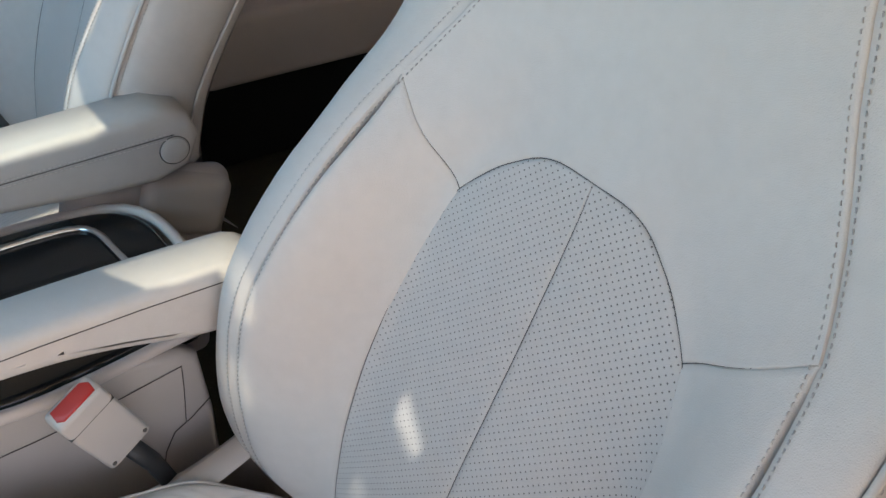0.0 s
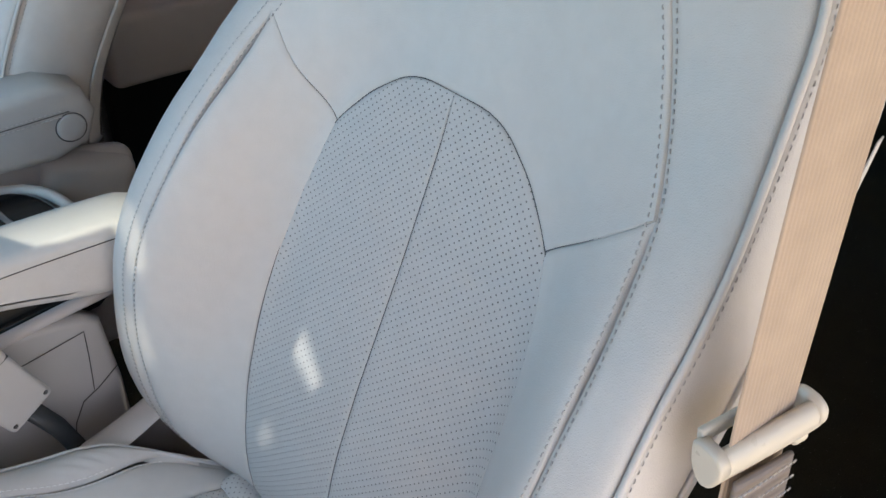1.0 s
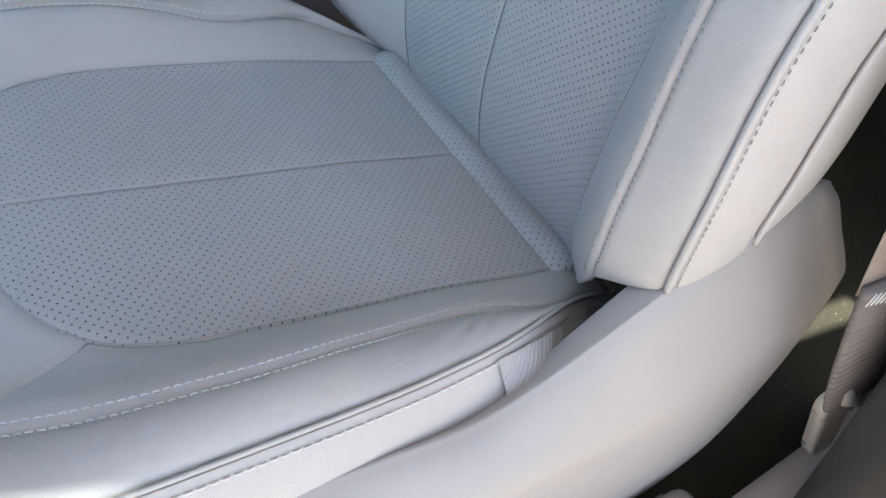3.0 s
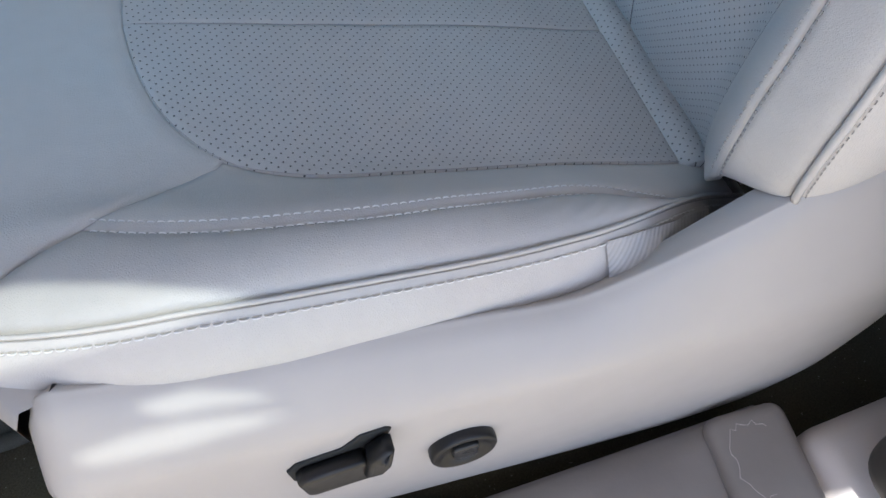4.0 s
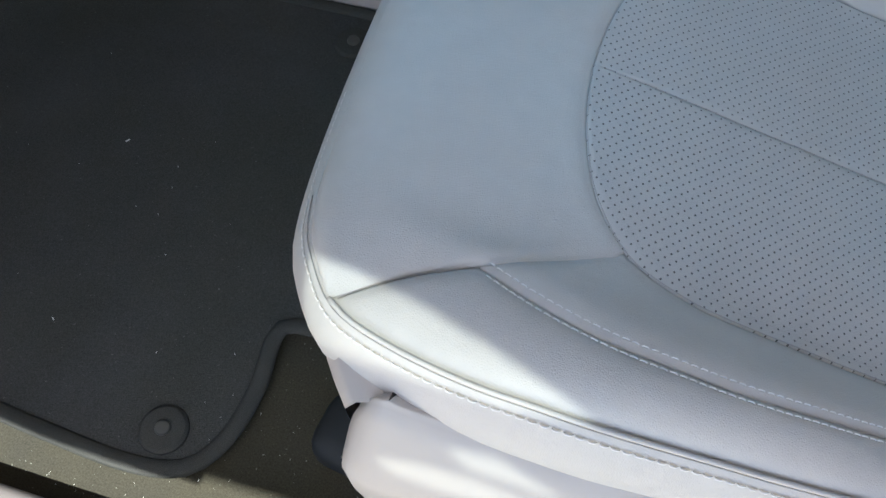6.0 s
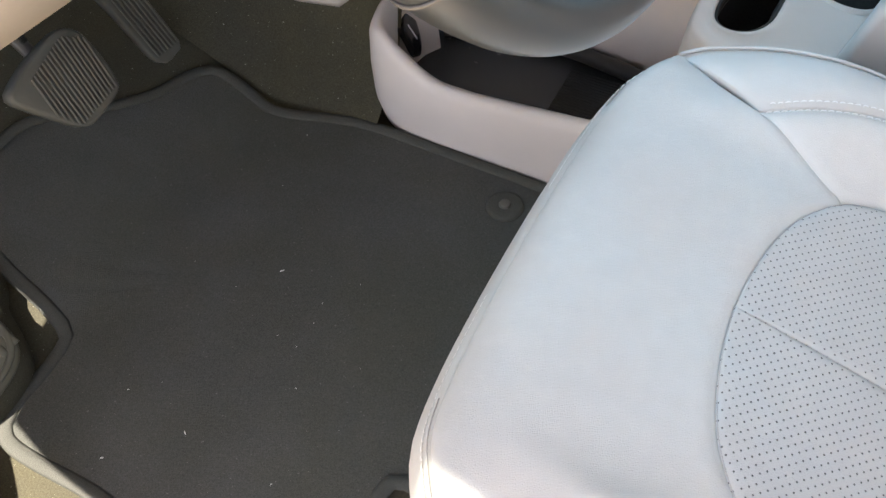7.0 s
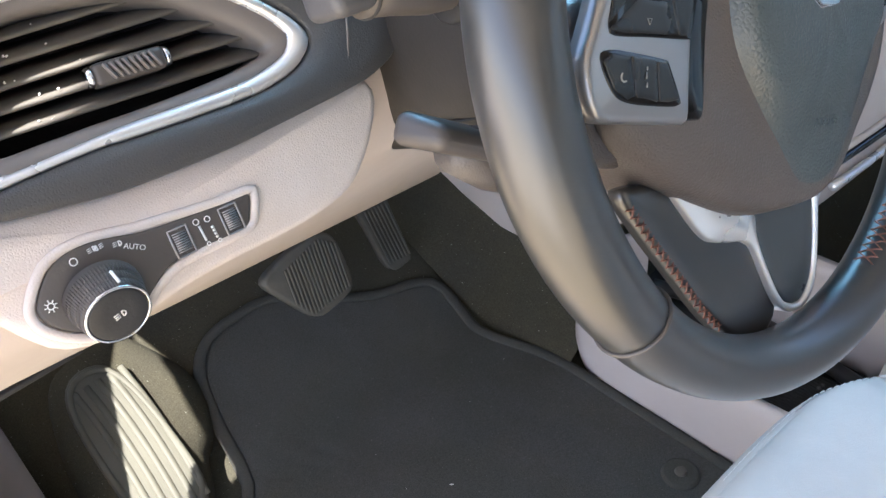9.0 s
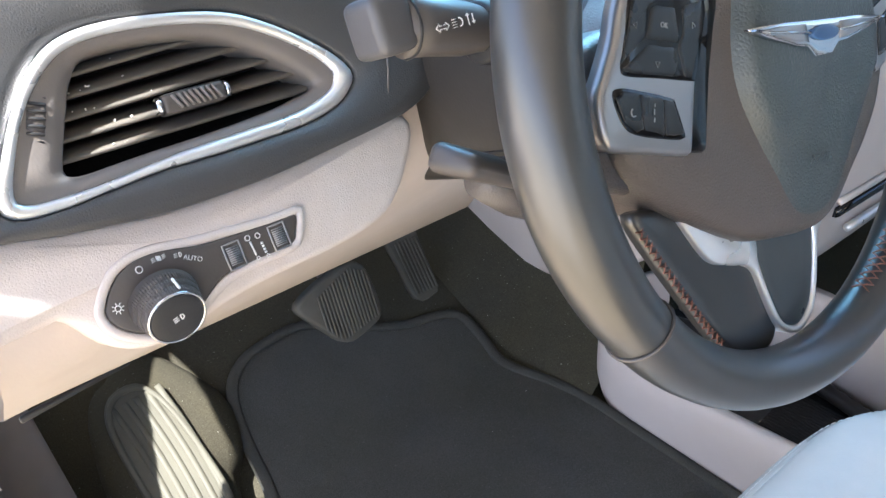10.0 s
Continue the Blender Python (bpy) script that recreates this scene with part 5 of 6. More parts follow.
part("bin_body", rbox((.29, .26, .36), pose(-.18, .50, .18), .02, 4), "shell", con)
part("far_side", slab(bin_out, .02, CFm @ Matrix.Translation((0, 0, -.285)), .01, 3), "shell", con)
seam = [(-.30, .3438, .366), (-.2018, .3438, .371), (-.1232, .3438, .3816), (-.0585, .3438, .3915), (-.0605, .3438, .354), (-.0648, .3438, .3025)]
part("panel_line", tube(curve3(seam[:4], 20) + curve3(seam[3:], 10)[1:], .0006, 6), "column", con)
part("panel_line", tube([(-.032, .3438, .324), (-.058, .3438, .304), (-.0804, .3438, .2921), (-.0949, .3438, .2654), (-.1005, .3438, .2425), (-.103, .3438, .15)], .0007, 6), "column", con)
# gloss black surround with chrome strip
top_out = lane([(-.30, .375), (-.30, .64), (-.20, .655), (-.06, .645), (-.005, .60), (.005, .50), (-.005, .40), (-.05, .372)])
part("gloss_surround", slab(top_out, .035, pose(0, 0, .428), .012, 4), "gloss", con, "gloss black console top")
strip = [(-.29, .61), (-.20, .618), (-.10, .616), (-.068, .595), (-.058, .54), (-.052, .47), (-.06, .42)]
part("chrome_strip", tube([(x, y, .4300) for x, y in (tuple(p)[:2] for p in curve3(strip, 40))], .0055, 8, ell=.7, up=(0, 0, 1)), "chrome", con)
rim = lane([(-.30, .368), (-.30, .650), (-.20, .667), (-.05, .657), (.008, .61), (.020, .50), (.010, .39), (-.045, .363)])
part("surround_frame", tube([(p.x, p.y, .418) for p in rim], .008, 8, closed=True), "trim", con)
# cup holder console further forward: a moulded top with a deep drop-shaped well
PODM = pose(0, 0, .245, 0, 5, 0)
pod_out = lane([(-.545, .37), (-.556, .44), (-.548, .50), (-.517, .56), (-.465, .64), (-.36, .66), (-.34, .50), (-.36, .36), (-.48, .345)])
well_out = curve3([(-.529, .402), (-.514, .386), (-.491, .393), (-.475, .418), (-.472, .458), (-.470, .510), (-.462, .566), (-.468, .575), (-.493, .542), (-.516, .501), (-.529, .450)], 90, closed=True)


def ray_out(poly, c, q):
    """Where the ray from c at angle q leaves a polygon."""
    d, best = Vector((math.cos(q), math.sin(q))), 0
    for a, b in zip(poly, poly[1:] + poly[:1]):
        e = b - a
        den = d.x * e.y - d.y * e.x
        if abs(den) > 1e-12:
            w = a - c
            t, u = (w.x * e.y - w.y * e.x) / den, (w.x * d.y - w.y * d.x) / den
            if t > 0 and -1e-6 <= u <= 1 + 1e-6:
                best = max(best, t)
    return c + d * best


wc = Vector((-.499, .455))
angles = [math.tau * k / 96 for k in range(96)]
po = [ray_out(pod_out, wc, q) for q in angles]
wo = [ray_out(well_out, wc, q) for q in angles]
pr = lambda ring, h: [PODM @ Vector((p.x, p.y, h)) for p in ring]
mid = lambda k, g=0.0: [(w + (w - wc).normalized() * g).lerp(p, k) for p, w in zip(po, wo)]
pod = part("cup_console", ring_loft([pr(po, -.24), pr(po, -.024), pr(mid(.93), -.008), pr(mid(.80), -.001), pr(mid(.5), .001), pr(mid(.25), .002), pr(mid(.10, .006), .005), pr(mid(.04, .004), .006), pr(mid(0, .003), .003), pr(mid(0, .003), -.01)]), "trim", con)
part("well_lip", ring_loft([pr(mid(0, .0035), -.004), pr(mid(0, .001), .0022), pr(mid(0, -.002), .001), pr(mid(0, -.004), -.012)]), "shroud", pod, "dark rubber lip")
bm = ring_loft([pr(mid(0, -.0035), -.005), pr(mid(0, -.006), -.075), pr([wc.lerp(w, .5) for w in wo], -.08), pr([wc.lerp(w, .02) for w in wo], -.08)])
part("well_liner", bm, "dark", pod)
w2c = [Vector((-.408 + .045 * math.copysign(abs(math.cos(q)) ** .8, math.cos(q)), .545 + .062 * math.sin(q))) for q in angles]
second = part("cup_well", ring_loft([pr([p + (p - Vector((-.408, .545))) * .12 for p in w2c], -.004), pr([p + (p - Vector((-.408, .545))) * .07 for p in w2c], .005), pr(w2c, .004), pr(w2c, .0006)]), "trim", con)
# shallow black sheet stands in for the shaded depth of this well
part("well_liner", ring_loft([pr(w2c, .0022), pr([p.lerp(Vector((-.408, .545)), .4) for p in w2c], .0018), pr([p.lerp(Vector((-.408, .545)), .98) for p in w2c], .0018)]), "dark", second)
# low side rail of the open tray and the tray floor
rail_line = curve3([(-.40, .334), (-.60, .334), (-.80, .334), (-.89, .335), (-.935, .341), (-.963, .358), (-.978, .388), (-.985, .43), (-.980, .48), (-.962, .515)], 90)
rail_rows = []
for k, p in enumerate(rail_line):
    d = (rail_line[min(k + 1, 89)] - rail_line[max(k - 1, 0)]).normalized()
    inn = Vector((-d.y, d.x)) * -1      # towards the tray
    f = min(1.0, max(0.0, (-.84 - p.x) / .12))
    h = .112 + .022 * max(0.0, (p.x + .80) / .2) + .052 * f * f * (3 - 2 * f)
    lo = .034 * f**2
    rail_rows.append([Vector((*(p + inn * a), z)) for a, z in ((.040, lo - .02), (.006, lo - .02), (.001, lo + .004), (0, lo + .02), (0, h * .6), (.004, h - .016), (.009, h - .005), (.016, h), (.023, h - .003), (.028, h - .014), (.032, .07), (.036, .028))])
part("tray_rail", grid(rail_rows), "trim", con, "beige tray side rail wrapping round its front")
bm = boxes([((-.965, -.40), (.366, .60), (.0, .030))])
part("tray_floor", bm, "traygloss", con, "glossy dark tray floor", smooth=False)
for k in range(26):
    part("tray_rib", rbox((.26, .0022, .0016), pose(-.60, .392 + .0056 * k, .0308), .0005, 1), "traygloss", con)
part("far_tray_wall", rbox((.56, .03, .21), pose(-.69, .580, .095, 8, -2, 0), .015, 4), "trim", con)
part("far_wall_skirting", tube(curve3([(-.94, .530, .040), (-.85, .556, .040), (-.75, .560, .042), (-.66, .545, .046), (-.60, .530, .050), (-.52, .52, .05)], 30), .012, 10), "shroud", con, "black rubber skirting")
plate_f = frame_from((-.944, .446, .098), (-.35, .94, 0), (-.35, -.1, .93))
charger = part("charger_plate", slab(curve3([(-.021, -.030), (.006, -.026), (.024, .0), (.020, .026), (-.018, .026), (-.024, 0)], 30, closed=True), .012, plate_f, .002, 2), "gloss", con, "gloss black socket plate")
part("plate_mark", rbox((.0028, .030, .0010), plate_f @ pose(-.006, .002, .0003, 0, 0, 8), .0004, 1), "white", charger)

# ---- passenger seat ----
PY = 1.0
PASS = thing("passenger_seat", (-.22, PY, 0), "light grey leather passenger seat with piped flank", "car seat")
build_seat(PASS, (-.035, PY, 0), sides=(-1,), insert="leather", wide=.036)
part("seat_base", rbox((.55, .46, .09), pose(-.22, PY, .045), .02), "black", PASS)
PAF = Matrix(((1, 0, 0, -.012), (0, 0, -1, PY - .366), (0, 1, 0, .502), (0, 0, 0, 1)))
pa = part("armrest", slab([(-.46, -.02), (-.45, .02), (-.40, .036), (-.2, .040), (0, .048), (.06, .052), (.105, .035), (.118, .0), (.10, -.042), (.05, -.058), (-.02, -.054), (-.2, -.034), (-.40, -.030), (-.45, -.028)], .070, PAF, .014, 5), "leather", PASS, "padded grey leather armrest with a round button")
part("armrest_button", cyl(.020, .019, .004, PAF @ Matrix.Translation((.078, -.012, -.001)), 36, .0012), "leather", pa)
part("button_gap", tube([PAF @ Vector((.078 + .0206 * math.cos(q), -.012 + .0206 * math.sin(q), .0004)) for q in np.linspace(0, math.tau, 41)[:-1]], .0008, 6, closed=True), "seam", pa)
bm = bmesh.new()
for d in (-.003, .005):
    stitches([PAF @ Vector((x, .004 + d + .022 * max(0, (x + .2)) , .0012)) for x in np.linspace(-.42, .075, 60)], (0, -1, .2), bm)
part("armrest_stitching", bm, "thread", pa, kind="stuff")
part("armrest_seam", tube([PAF @ Vector((x, .005 + .022 * max(0, (x + .2)), .0004)) for x in np.linspace(-.43, .08, 30)], .0007, 6), "seam", pa)
part("recliner_cover", rbox((.24, .05, .20), pose(.02, PY - .315, .345, 0, 14, 0), .024, 5), "shell", PASS)
part("hinge_cover", rbox((.14, .05, .10), pose(.075, PY - .33, .38, 0, 20, 0), .023, 5), "shell", PASS)
part("side_shield", rbox((.60, .05, .22), pose(-.2, PY - .30, .19, 0, 3, 0), .024, 5), "shell", PASS)


# ---- dashboard, on a face that leans away to the front ----
DU = Vector((-.482, 0, .876))
DN = Vector((.876, 0, .482))
DASH = Matrix(((0, DU.x, DN.x, -.775), (1, 0, 0, 0), (0, DU.z, DN.z, .70), (0, 0, 0, 1)))


def dl(y, z, h=0.0):
    """A place on the dash face by its y and z in the car, h metres proud."""
    return DASH @ Vector((y, (z - .70) / .876, h))


def d2(pts):
    return [(y, (z - .70) / .876) for y, z in pts]


dash = thing("dashboard", (-1.1, .4, .0), "beige and black dashboard with a chrome-framed side air vent", "dashboard")
low = [(-.43, .762), (-.365, .756), (-.338, .749), (-.310, .743), (-.278, .737), (-.2425, .7336), (-.203, .731), (-.159, .7312), (-.114, .7315), (-.100, .7298), (-.0955, .7225), (-.098, .7145), (-.109, .702), (-.123, .690), (-.138, .6815), (-.152, .678), (-.1725, .6765), (-.195, .6768), (-.215, .6778), (-.235, .6788), (-.254, .679), (-.273, .6782), (-.288, .6765), (-.304, .6755), (-.323, .6783), (-.337, .6862), (-.346, .699), (-.3535, .7085), (-.3603, .711), (-.3717, .7105), (-.43, .718)]
part("lower_panel", slab(curve3(d2(low), 90, closed=True), .05, DASH, .007, 4, crown=.004), "trimskin", dash, "grained beige lower dash panel")
# tan skirt below, running down and forward
rows = []
for y in np.linspace(-.395, .14, 20):
    zl = .490 - .10 * (y + .376)
    rows.append([Vector((-.812, y, .735)), Vector((-.806, y, .70)), Vector((-.806, y, .668)), Vector((-.835, y, .635)), Vector((-.92, y, .545 + .3 * (zl - .46))), Vector((-1.0, y, zl)), Vector((-1.008, y, zl + .002)), Vector((-1.01, y, zl + .02)), Vector((-1.02, y, .62))])
part("knee_skirt", grid(rows), "skirt", dash, "tan knee panel sloping down to the front")
part("skirt_edge_strip", rbox((.006, .10, .006), pose(-1.0, -.33, .482, 0, 0, 0), .002, 2), "black", dash)

outer_b = [(-.357, .769), (-.346, .786), (-.330, .805), (-.311, .822), (-.291, .831), (-.264, .832), (-.225, .826), (-.192, .817), (-.167, .803), (-.143, .784), (-.130, .769), (-.129, .759), (-.145, .750), (-.174, .747), (-.214, .7495), (-.251, .753), (-.269, .755), (-.301, .756), (-.327, .7565), (-.350, .760)]
inner_b = [(-.347, .771), (-.335, .790), (-.321, .806), (-.305, .818), (-.288, .825), (-.263, .8255), (-.227, .820), (-.195, .811), (-.171, .798), (-.151, .782), (-.141, .769), (-.142, .764), (-.150, .7585), (-.176, .755), (-.214, .757), (-.249, .7595), (-.269, .7600), (-.301, .7605), (-.325, .7620), (-.343, .765)]
open_b = [(-.316, .776), (-.309, .787), (-.301, .799), (-.292, .811), (-.281, .819), (-.262, .8195), (-.230, .8145), (-.202, .806), (-.181, .793), (-.166, .780), (-.155, .768), (-.155, .7645), (-.161, .7625), (-.182, .7615), (-.213, .7622), (-.245, .7640), (-.265, .7655), (-.292, .767), (-.310, .768), (-.317, .771)]
skin_b = [(-.43, .762), (-.43, .785), (-.43, .82), (-.43, .86), (-.40, .885), (-.30, .89), (-.24, .89), (-.18, .885), (-.13, .86), (-.09, .81), (-.06, .775), (-.055, .752), (-.072, .737), (-.095, .7300), (-.12, .7285), (-.159, .7285), (-.203, .7288), (-.2425, .7312), (-.278, .7348), (-.31, .7408), (-.338, .7468), (-.365, .7535), (-.40, .758)]
OB, IB, VB, SB = (curve3(d2(p), 120, closed=True) for p in (outer_b, inner_b, open_b, skin_b))
at = lambda ring, h: [DASH @ Vector((p.x, p.y, h)) for p in ring]
mixr = lambda a, b, k: [p.lerp(q, k) for p, q in zip(a, b)]
bm = ring_loft([at(SB, -.05), at(SB, .004), at(mixr(SB, OB, .04), .009), at(mixr(SB, OB, .3), .010), at(mixr(SB, OB, .6), .010), at(mixr(SB, OB, .93), .008), at(OB, .0045), at(OB, -.01)])
part("upper_skin", bm, "dashblack", dash, "soft black upper dash skin")
part("skin_joint", tube([dl(-.0985, .768, .0098), dl(-.104, .756, .0102), dl(-.113, .7405, .0090)], .0008, 6), "ventgrey", dash)
# dash top reaching to the windscreen
rows = []
for y in np.linspace(-.43, 1.36, 12):
    rows.append([dl(y, .875, .006), dl(y, .895, -.004), Vector((-.93, y, .905)), Vector((-1.1, y, .91)), Vector((-1.56, y, .86))])
part("dash_top", grid(rows), "dashblack", dash)
bm = boxes([((-1.5, -.90), (-.43, 1.36), (.80, .83)), ((-1.0, -.885), (-.08, 1.36), (.60, .82))])
part("dash_carcass", bm, "dark", dash, smooth=False)
ENDF = Matrix(((1, 0, 0, 0), (0, 0, -1, -.432), (0, 1, 0, 0), (0, 0, 0, 1)))
# lower edge shaped to bound the sun patch on the footrest carpet
part("dash_end", slab([(-1.45, .90), (-1.45, .848), (-1.389, .822), (-1.308, .780), (-1.23, .713), (-1.18, .672), (-1.10, .655), (-.83, .66), (-.83, .90)], .008, ENDF, .001, 1), "trim", dash, smooth=False)

vent = part("air_vent", ring_loft([at(OB, .003), at(mixr(OB, IB, .12), .0075), at(mixr(OB, IB, .5), .0090), at(mixr(OB, IB, .88), .0070), at(IB, .0042), at(IB, -.004)]), "silver", dash, "satin silver vent frame")
part("vent_surround", ring_loft([at(IB, .0044), at(mixr(IB, VB, .1), .0044), at(mixr(IB, VB, .55), .0032), at(mixr(IB, VB, .93), .0004), at(VB, -.004), at(VB, -.045)]), "ventgrey", vent)
VC = sum(VB, Vector((0, 0))) / len(VB)
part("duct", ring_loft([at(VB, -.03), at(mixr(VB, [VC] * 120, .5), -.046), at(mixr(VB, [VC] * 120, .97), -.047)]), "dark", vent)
# slats follow the slope of the frame, cut to the opening
dust, dust_rnd = bmesh.new(), random.Random(11)
for k in range(6):
    f = (k + .35) / 5.6
    def span(f=f):
        # end points where the slat's line crosses the opening
        c = []
        y = np.linspace(-.33, -.15, 181)
        line = .076 + f * .066 + (y + .24) * (-.10 + .06 * f)
        for i in range(181):
            q = (y[i], line[i])
            ins = False
            for a, b in zip(VB, VB[1:] + VB[:1]):
                if (a.y > q[1]) != (b.y > q[1]) and q[0] < (b.x - a.x) * (q[1] - a.y) / (b.y - a.y) + a.x:
                    ins = not ins
            if ins:
                c.append(q)
        return c
    c = span()
    if len(c) < 12:
        continue
    a, b = Vector(c[0]), Vector(c[-1])
    rows = []
    for t in np.linspace(-.02, 1.02, 14):
        p = a.lerp(b, float(t))
        rows.append([DASH @ Vector((p.x, p.y + dy, h)) for dy, h in ((.0005, -.008), (.0020, -.0085), (.0075, -.020), (.0125, -.032), (.0112, -.032), (.0060, -.020), (-.0004, -.0092))])
    part("slat", grid(rows, closed=True), "slat", vent)
    for t in [dust_rnd.uniform(.0, .42) for j in range(6)]:
        p = a.lerp(b, t)
        w = dust_rnd.uniform(.0004, .0010)
        rbox((w * 1.5, w, w * .6), DASH @ pose(p.x, p.y + dust_rnd.uniform(.0008, .0045), -.0084 - dust_rnd.uniform(0, .004), -40, 0, dust_rnd.uniform(0, 90)), 0, 1, dust)
part("slat_dust", dust, "lint", vent, "pale dust on the slats", kind="stuff")
TABF = DASH @ Matrix.Translation((-.232, .0945, -.004)) @ pose(0, 0, 0, 0, 0, -6)
tab = part("vent_tab", rbox((.040, .012, .016), TABF, .003, 3), "column", vent, "grey ribbed vent thumb tab with chrome ends")
for k in range(8):
    part("tab_rib", rbox((.0018, .010, .003), TABF @ Matrix.Translation((-.012 + .0036 * k, 0, .009)) @ pose(0, 0, 0, 0, 0, 25), .0007, 1), "ventgrey", tab)
for x in (-.0205, .0205):
    part("tab_end", cyl(.0058, .005, .003, TABF @ Matrix.Translation((x, 0, .002)) @ pose(0, 0, 0, 0, math.copysign(90, x), 0), 20, .001), "chrome", tab)
WF = DASH @ Matrix.Translation((-.3185, .114, -.004)) @ pose(0, 0, 0, 0, 0, -28)
wheel_t = part("vent_wheel", cyl(.030, .030, .010, WF @ pose(-.005, 0, -.021, 0, 90, 0), 48, .002), "column", vent, "ridged vent thumbwheel")
for k in range(15):
    q = radians(-55 + k * 7.8)
    part("wheel_rib", rbox((.0094, .0018, .0016), WF @ Matrix.Translation((0, .0303 * math.sin(q), -.021 + .0303 * math.cos(q))) @ pose(0, 0, 0, -math.degrees(q), 0, 0), .0005, 1), "black", wheel_t)

# headlight switch plate with knob, dimmer wheels and symbols
plate = [(-.334, .704), (-.330, .7095), (-.325, .714), (-.318, .7185), (-.308, .7208), (-.296, .7203), (-.286, .718), (-.273, .714), (-.2555, .711), (-.229, .708), (-.208, .7062), (-.207, .7035), (-.211, .697), (-.219, .6905), (-.247, .6922), (-.264, .6932), (-.275, .689), (-.284, .684), (-.296, .680), (-.306, .680), (-.317, .684), (-.327, .690), (-.333, .697)]
v_mid = (.698 - .70) / .876
switch = part("headlight_switch", slab(curve3(d2(plate), 80, closed=True), .006, DASH @ Matrix.Translation((0, 0, .0055)), .0015, 2), "column", dash, "dark grey headlight switch plate")
part("plate_lip", tube([DASH @ Vector((p.x, p.y, .0040)) for p in curve3([Vector(p) + (Vector(p) - Vector((-.268, v_mid))).normalized() * .0035 for p in d2(plate)], 100, closed=True)], .0028, 8, closed=True, ell=.7, up=DN), "trimskin", switch, "raised beige lip")
ka = Vector((.985, -.08, -.06)).normalized()
kx = Vector((0, 1, 0)) - ka * ka.y
KN = frame_from(dl(-.3030, .6968, .004), kx, ka.cross(kx))      # the knob points straight back
knob = part("knob", cyl(.0205, .0170, .0195, KN, 56, .0012), "column", switch, "knurled headlight knob with chrome rim")
for k in range(72):
    q = math.tau * k / 72
    for j in range(3):
        r = .0202 - .0035 * (j + .5) / 3
        part("knurl", rbox((.0009, .0009, .0048), KN @ pose(r * math.cos(q), r * math.sin(q), .0028 + .0053 * (j + .5), 0, -11, math.degrees(q)), 0, 1), "column", knob)
part("knob_rim", tube([KN @ Vector((.0164 * math.cos(q), .0164 * math.sin(q), .0194)) for q in np.linspace(0, math.tau, 57)[:-1]], .0009, 6, closed=True), "chrome", knob)
part("knob_cap", cyl(.0155, .0152, .0012, KN @ Matrix.Translation((0, 0, .0192)), 48, .0005), "black", knob)
part("pointer", rbox((.0016, .0018, .0085), KN @ pose(.0060, .0182, .0135, 11, 0, 17), .0004, 1), "white", knob)


def bars(spots, m, w, h, bm=None):
    bm = bm or bmesh.new()
    for x, y, r, k in spots:
        rbox((w * k, h, .0004), m @ Matrix.Translation((x, y, 0)) @ pose(0, 0, 0, 0, 0, r), 0, 1, bm)
    return bm


def arcline(c, r, a0, a1, m, bm, th=.00035, squash=1.0):
    return tube([m @ Vector((c[0] + r * math.cos(q), c[1] + r * squash * math.sin(q), 0)) for q in np.radians(np.linspace(a0, a1, 14))], th, 5, bm=bm)


SY = DASH @ Matrix.Translation((0, 0, .0060))
v_of = lambda z: (z - .70) / .876
part("off_symbol", arcline((-.3077, v_of(.7157)), .0019, 0, 359, SY, bmesh.new()), "white", switch)


def lamp_symbol(m, par, flip=1):
    bm = bmesh.new()
    arcline((.0018, 0), .0018, -90, 90, m, bm)
    tube([m @ Vector((.0018, -.0018, 0)), m @ Vector((.0018, .0018, 0))], .00035, 5, bm=bm)
    bars([(-.0012, d, 8, 1) for d in (-.0013, 0, .0013)], m, .0030, .0005, bm)
    part("lamp_symbol", bm, "white", par, kind="stuff")


for cx, cz, r in ((-.2975, .7168, 0), (-.2930, .7164, 180), (-.2850, .7138, -12)):
    lamp_symbol(SY @ Matrix.Translation((cx, v_of(cz), 0)) @ pose(0, 0, 0, 0, 0, r) @ Matrix.Diagonal((.72, .72, 1, 1)), switch)
bm = arcline((-.3275, v_of(.7033)), .0016, 0, 359, SY, bmesh.new())
for k in range(8):
    q = math.tau * k / 8
    bars([(-.3275 + .0027 * math.cos(q), v_of(.7033) + .0027 * math.sin(q), math.degrees(q), 1)], SY, .0014, .0005, bm)
part("dimmer_symbol", bm, "white", switch, kind="stuff")
lamp_symbol(KN @ Matrix.Translation((0, 0, .0207)) @ pose(0, 0, 0, 0, 0, 10), knob)
part("auto_lettering", text_mesh("AUTO", .0041, SY @ Matrix.Translation((-.2775, v_of(.7088), .0002)) @ pose(0, 0, 0, 0, 0, -34)), "white", switch, "white AUTO lettering", smooth=False)
for cy, cz in ((-.2540, .7003), (-.2230, .6983)):
    RF = DASH @ Matrix.Translation((cy, v_of(cz), .0052)) @ pose(0, 0, 0, 0, 0, -4)
    dimmer = part("dimmer_wheel", cyl(.0155, .0155, .0080, RF @ pose(-.0040, 0, -.0146, 0, 90, 0), 72, .0006), "column", switch)
    part("wheel_frame", tube([RF @ Vector((.0054 * a, .0078 * b, .0004)) for a, b in ((-1, -1), (0, -1), (1, -1), (1, 0), (1, 1), (0, 1), (-1, 1), (-1, 0))], .0007, 6, closed=True), "satin", dimmer)
    for k in range(9):
        q = radians(-19.2 + 4.8 * k)
        part("ridge", rbox((.0078, .0006, .0008), RF @ Matrix.Translation((0, .0156 * math.sin(q), -.0146 + .0156 * math.cos(q))) @ pose(0, 0, 0, -math.degrees(q), 0, 0), 0, 1), "satin", dimmer)
bm = bmesh.new()
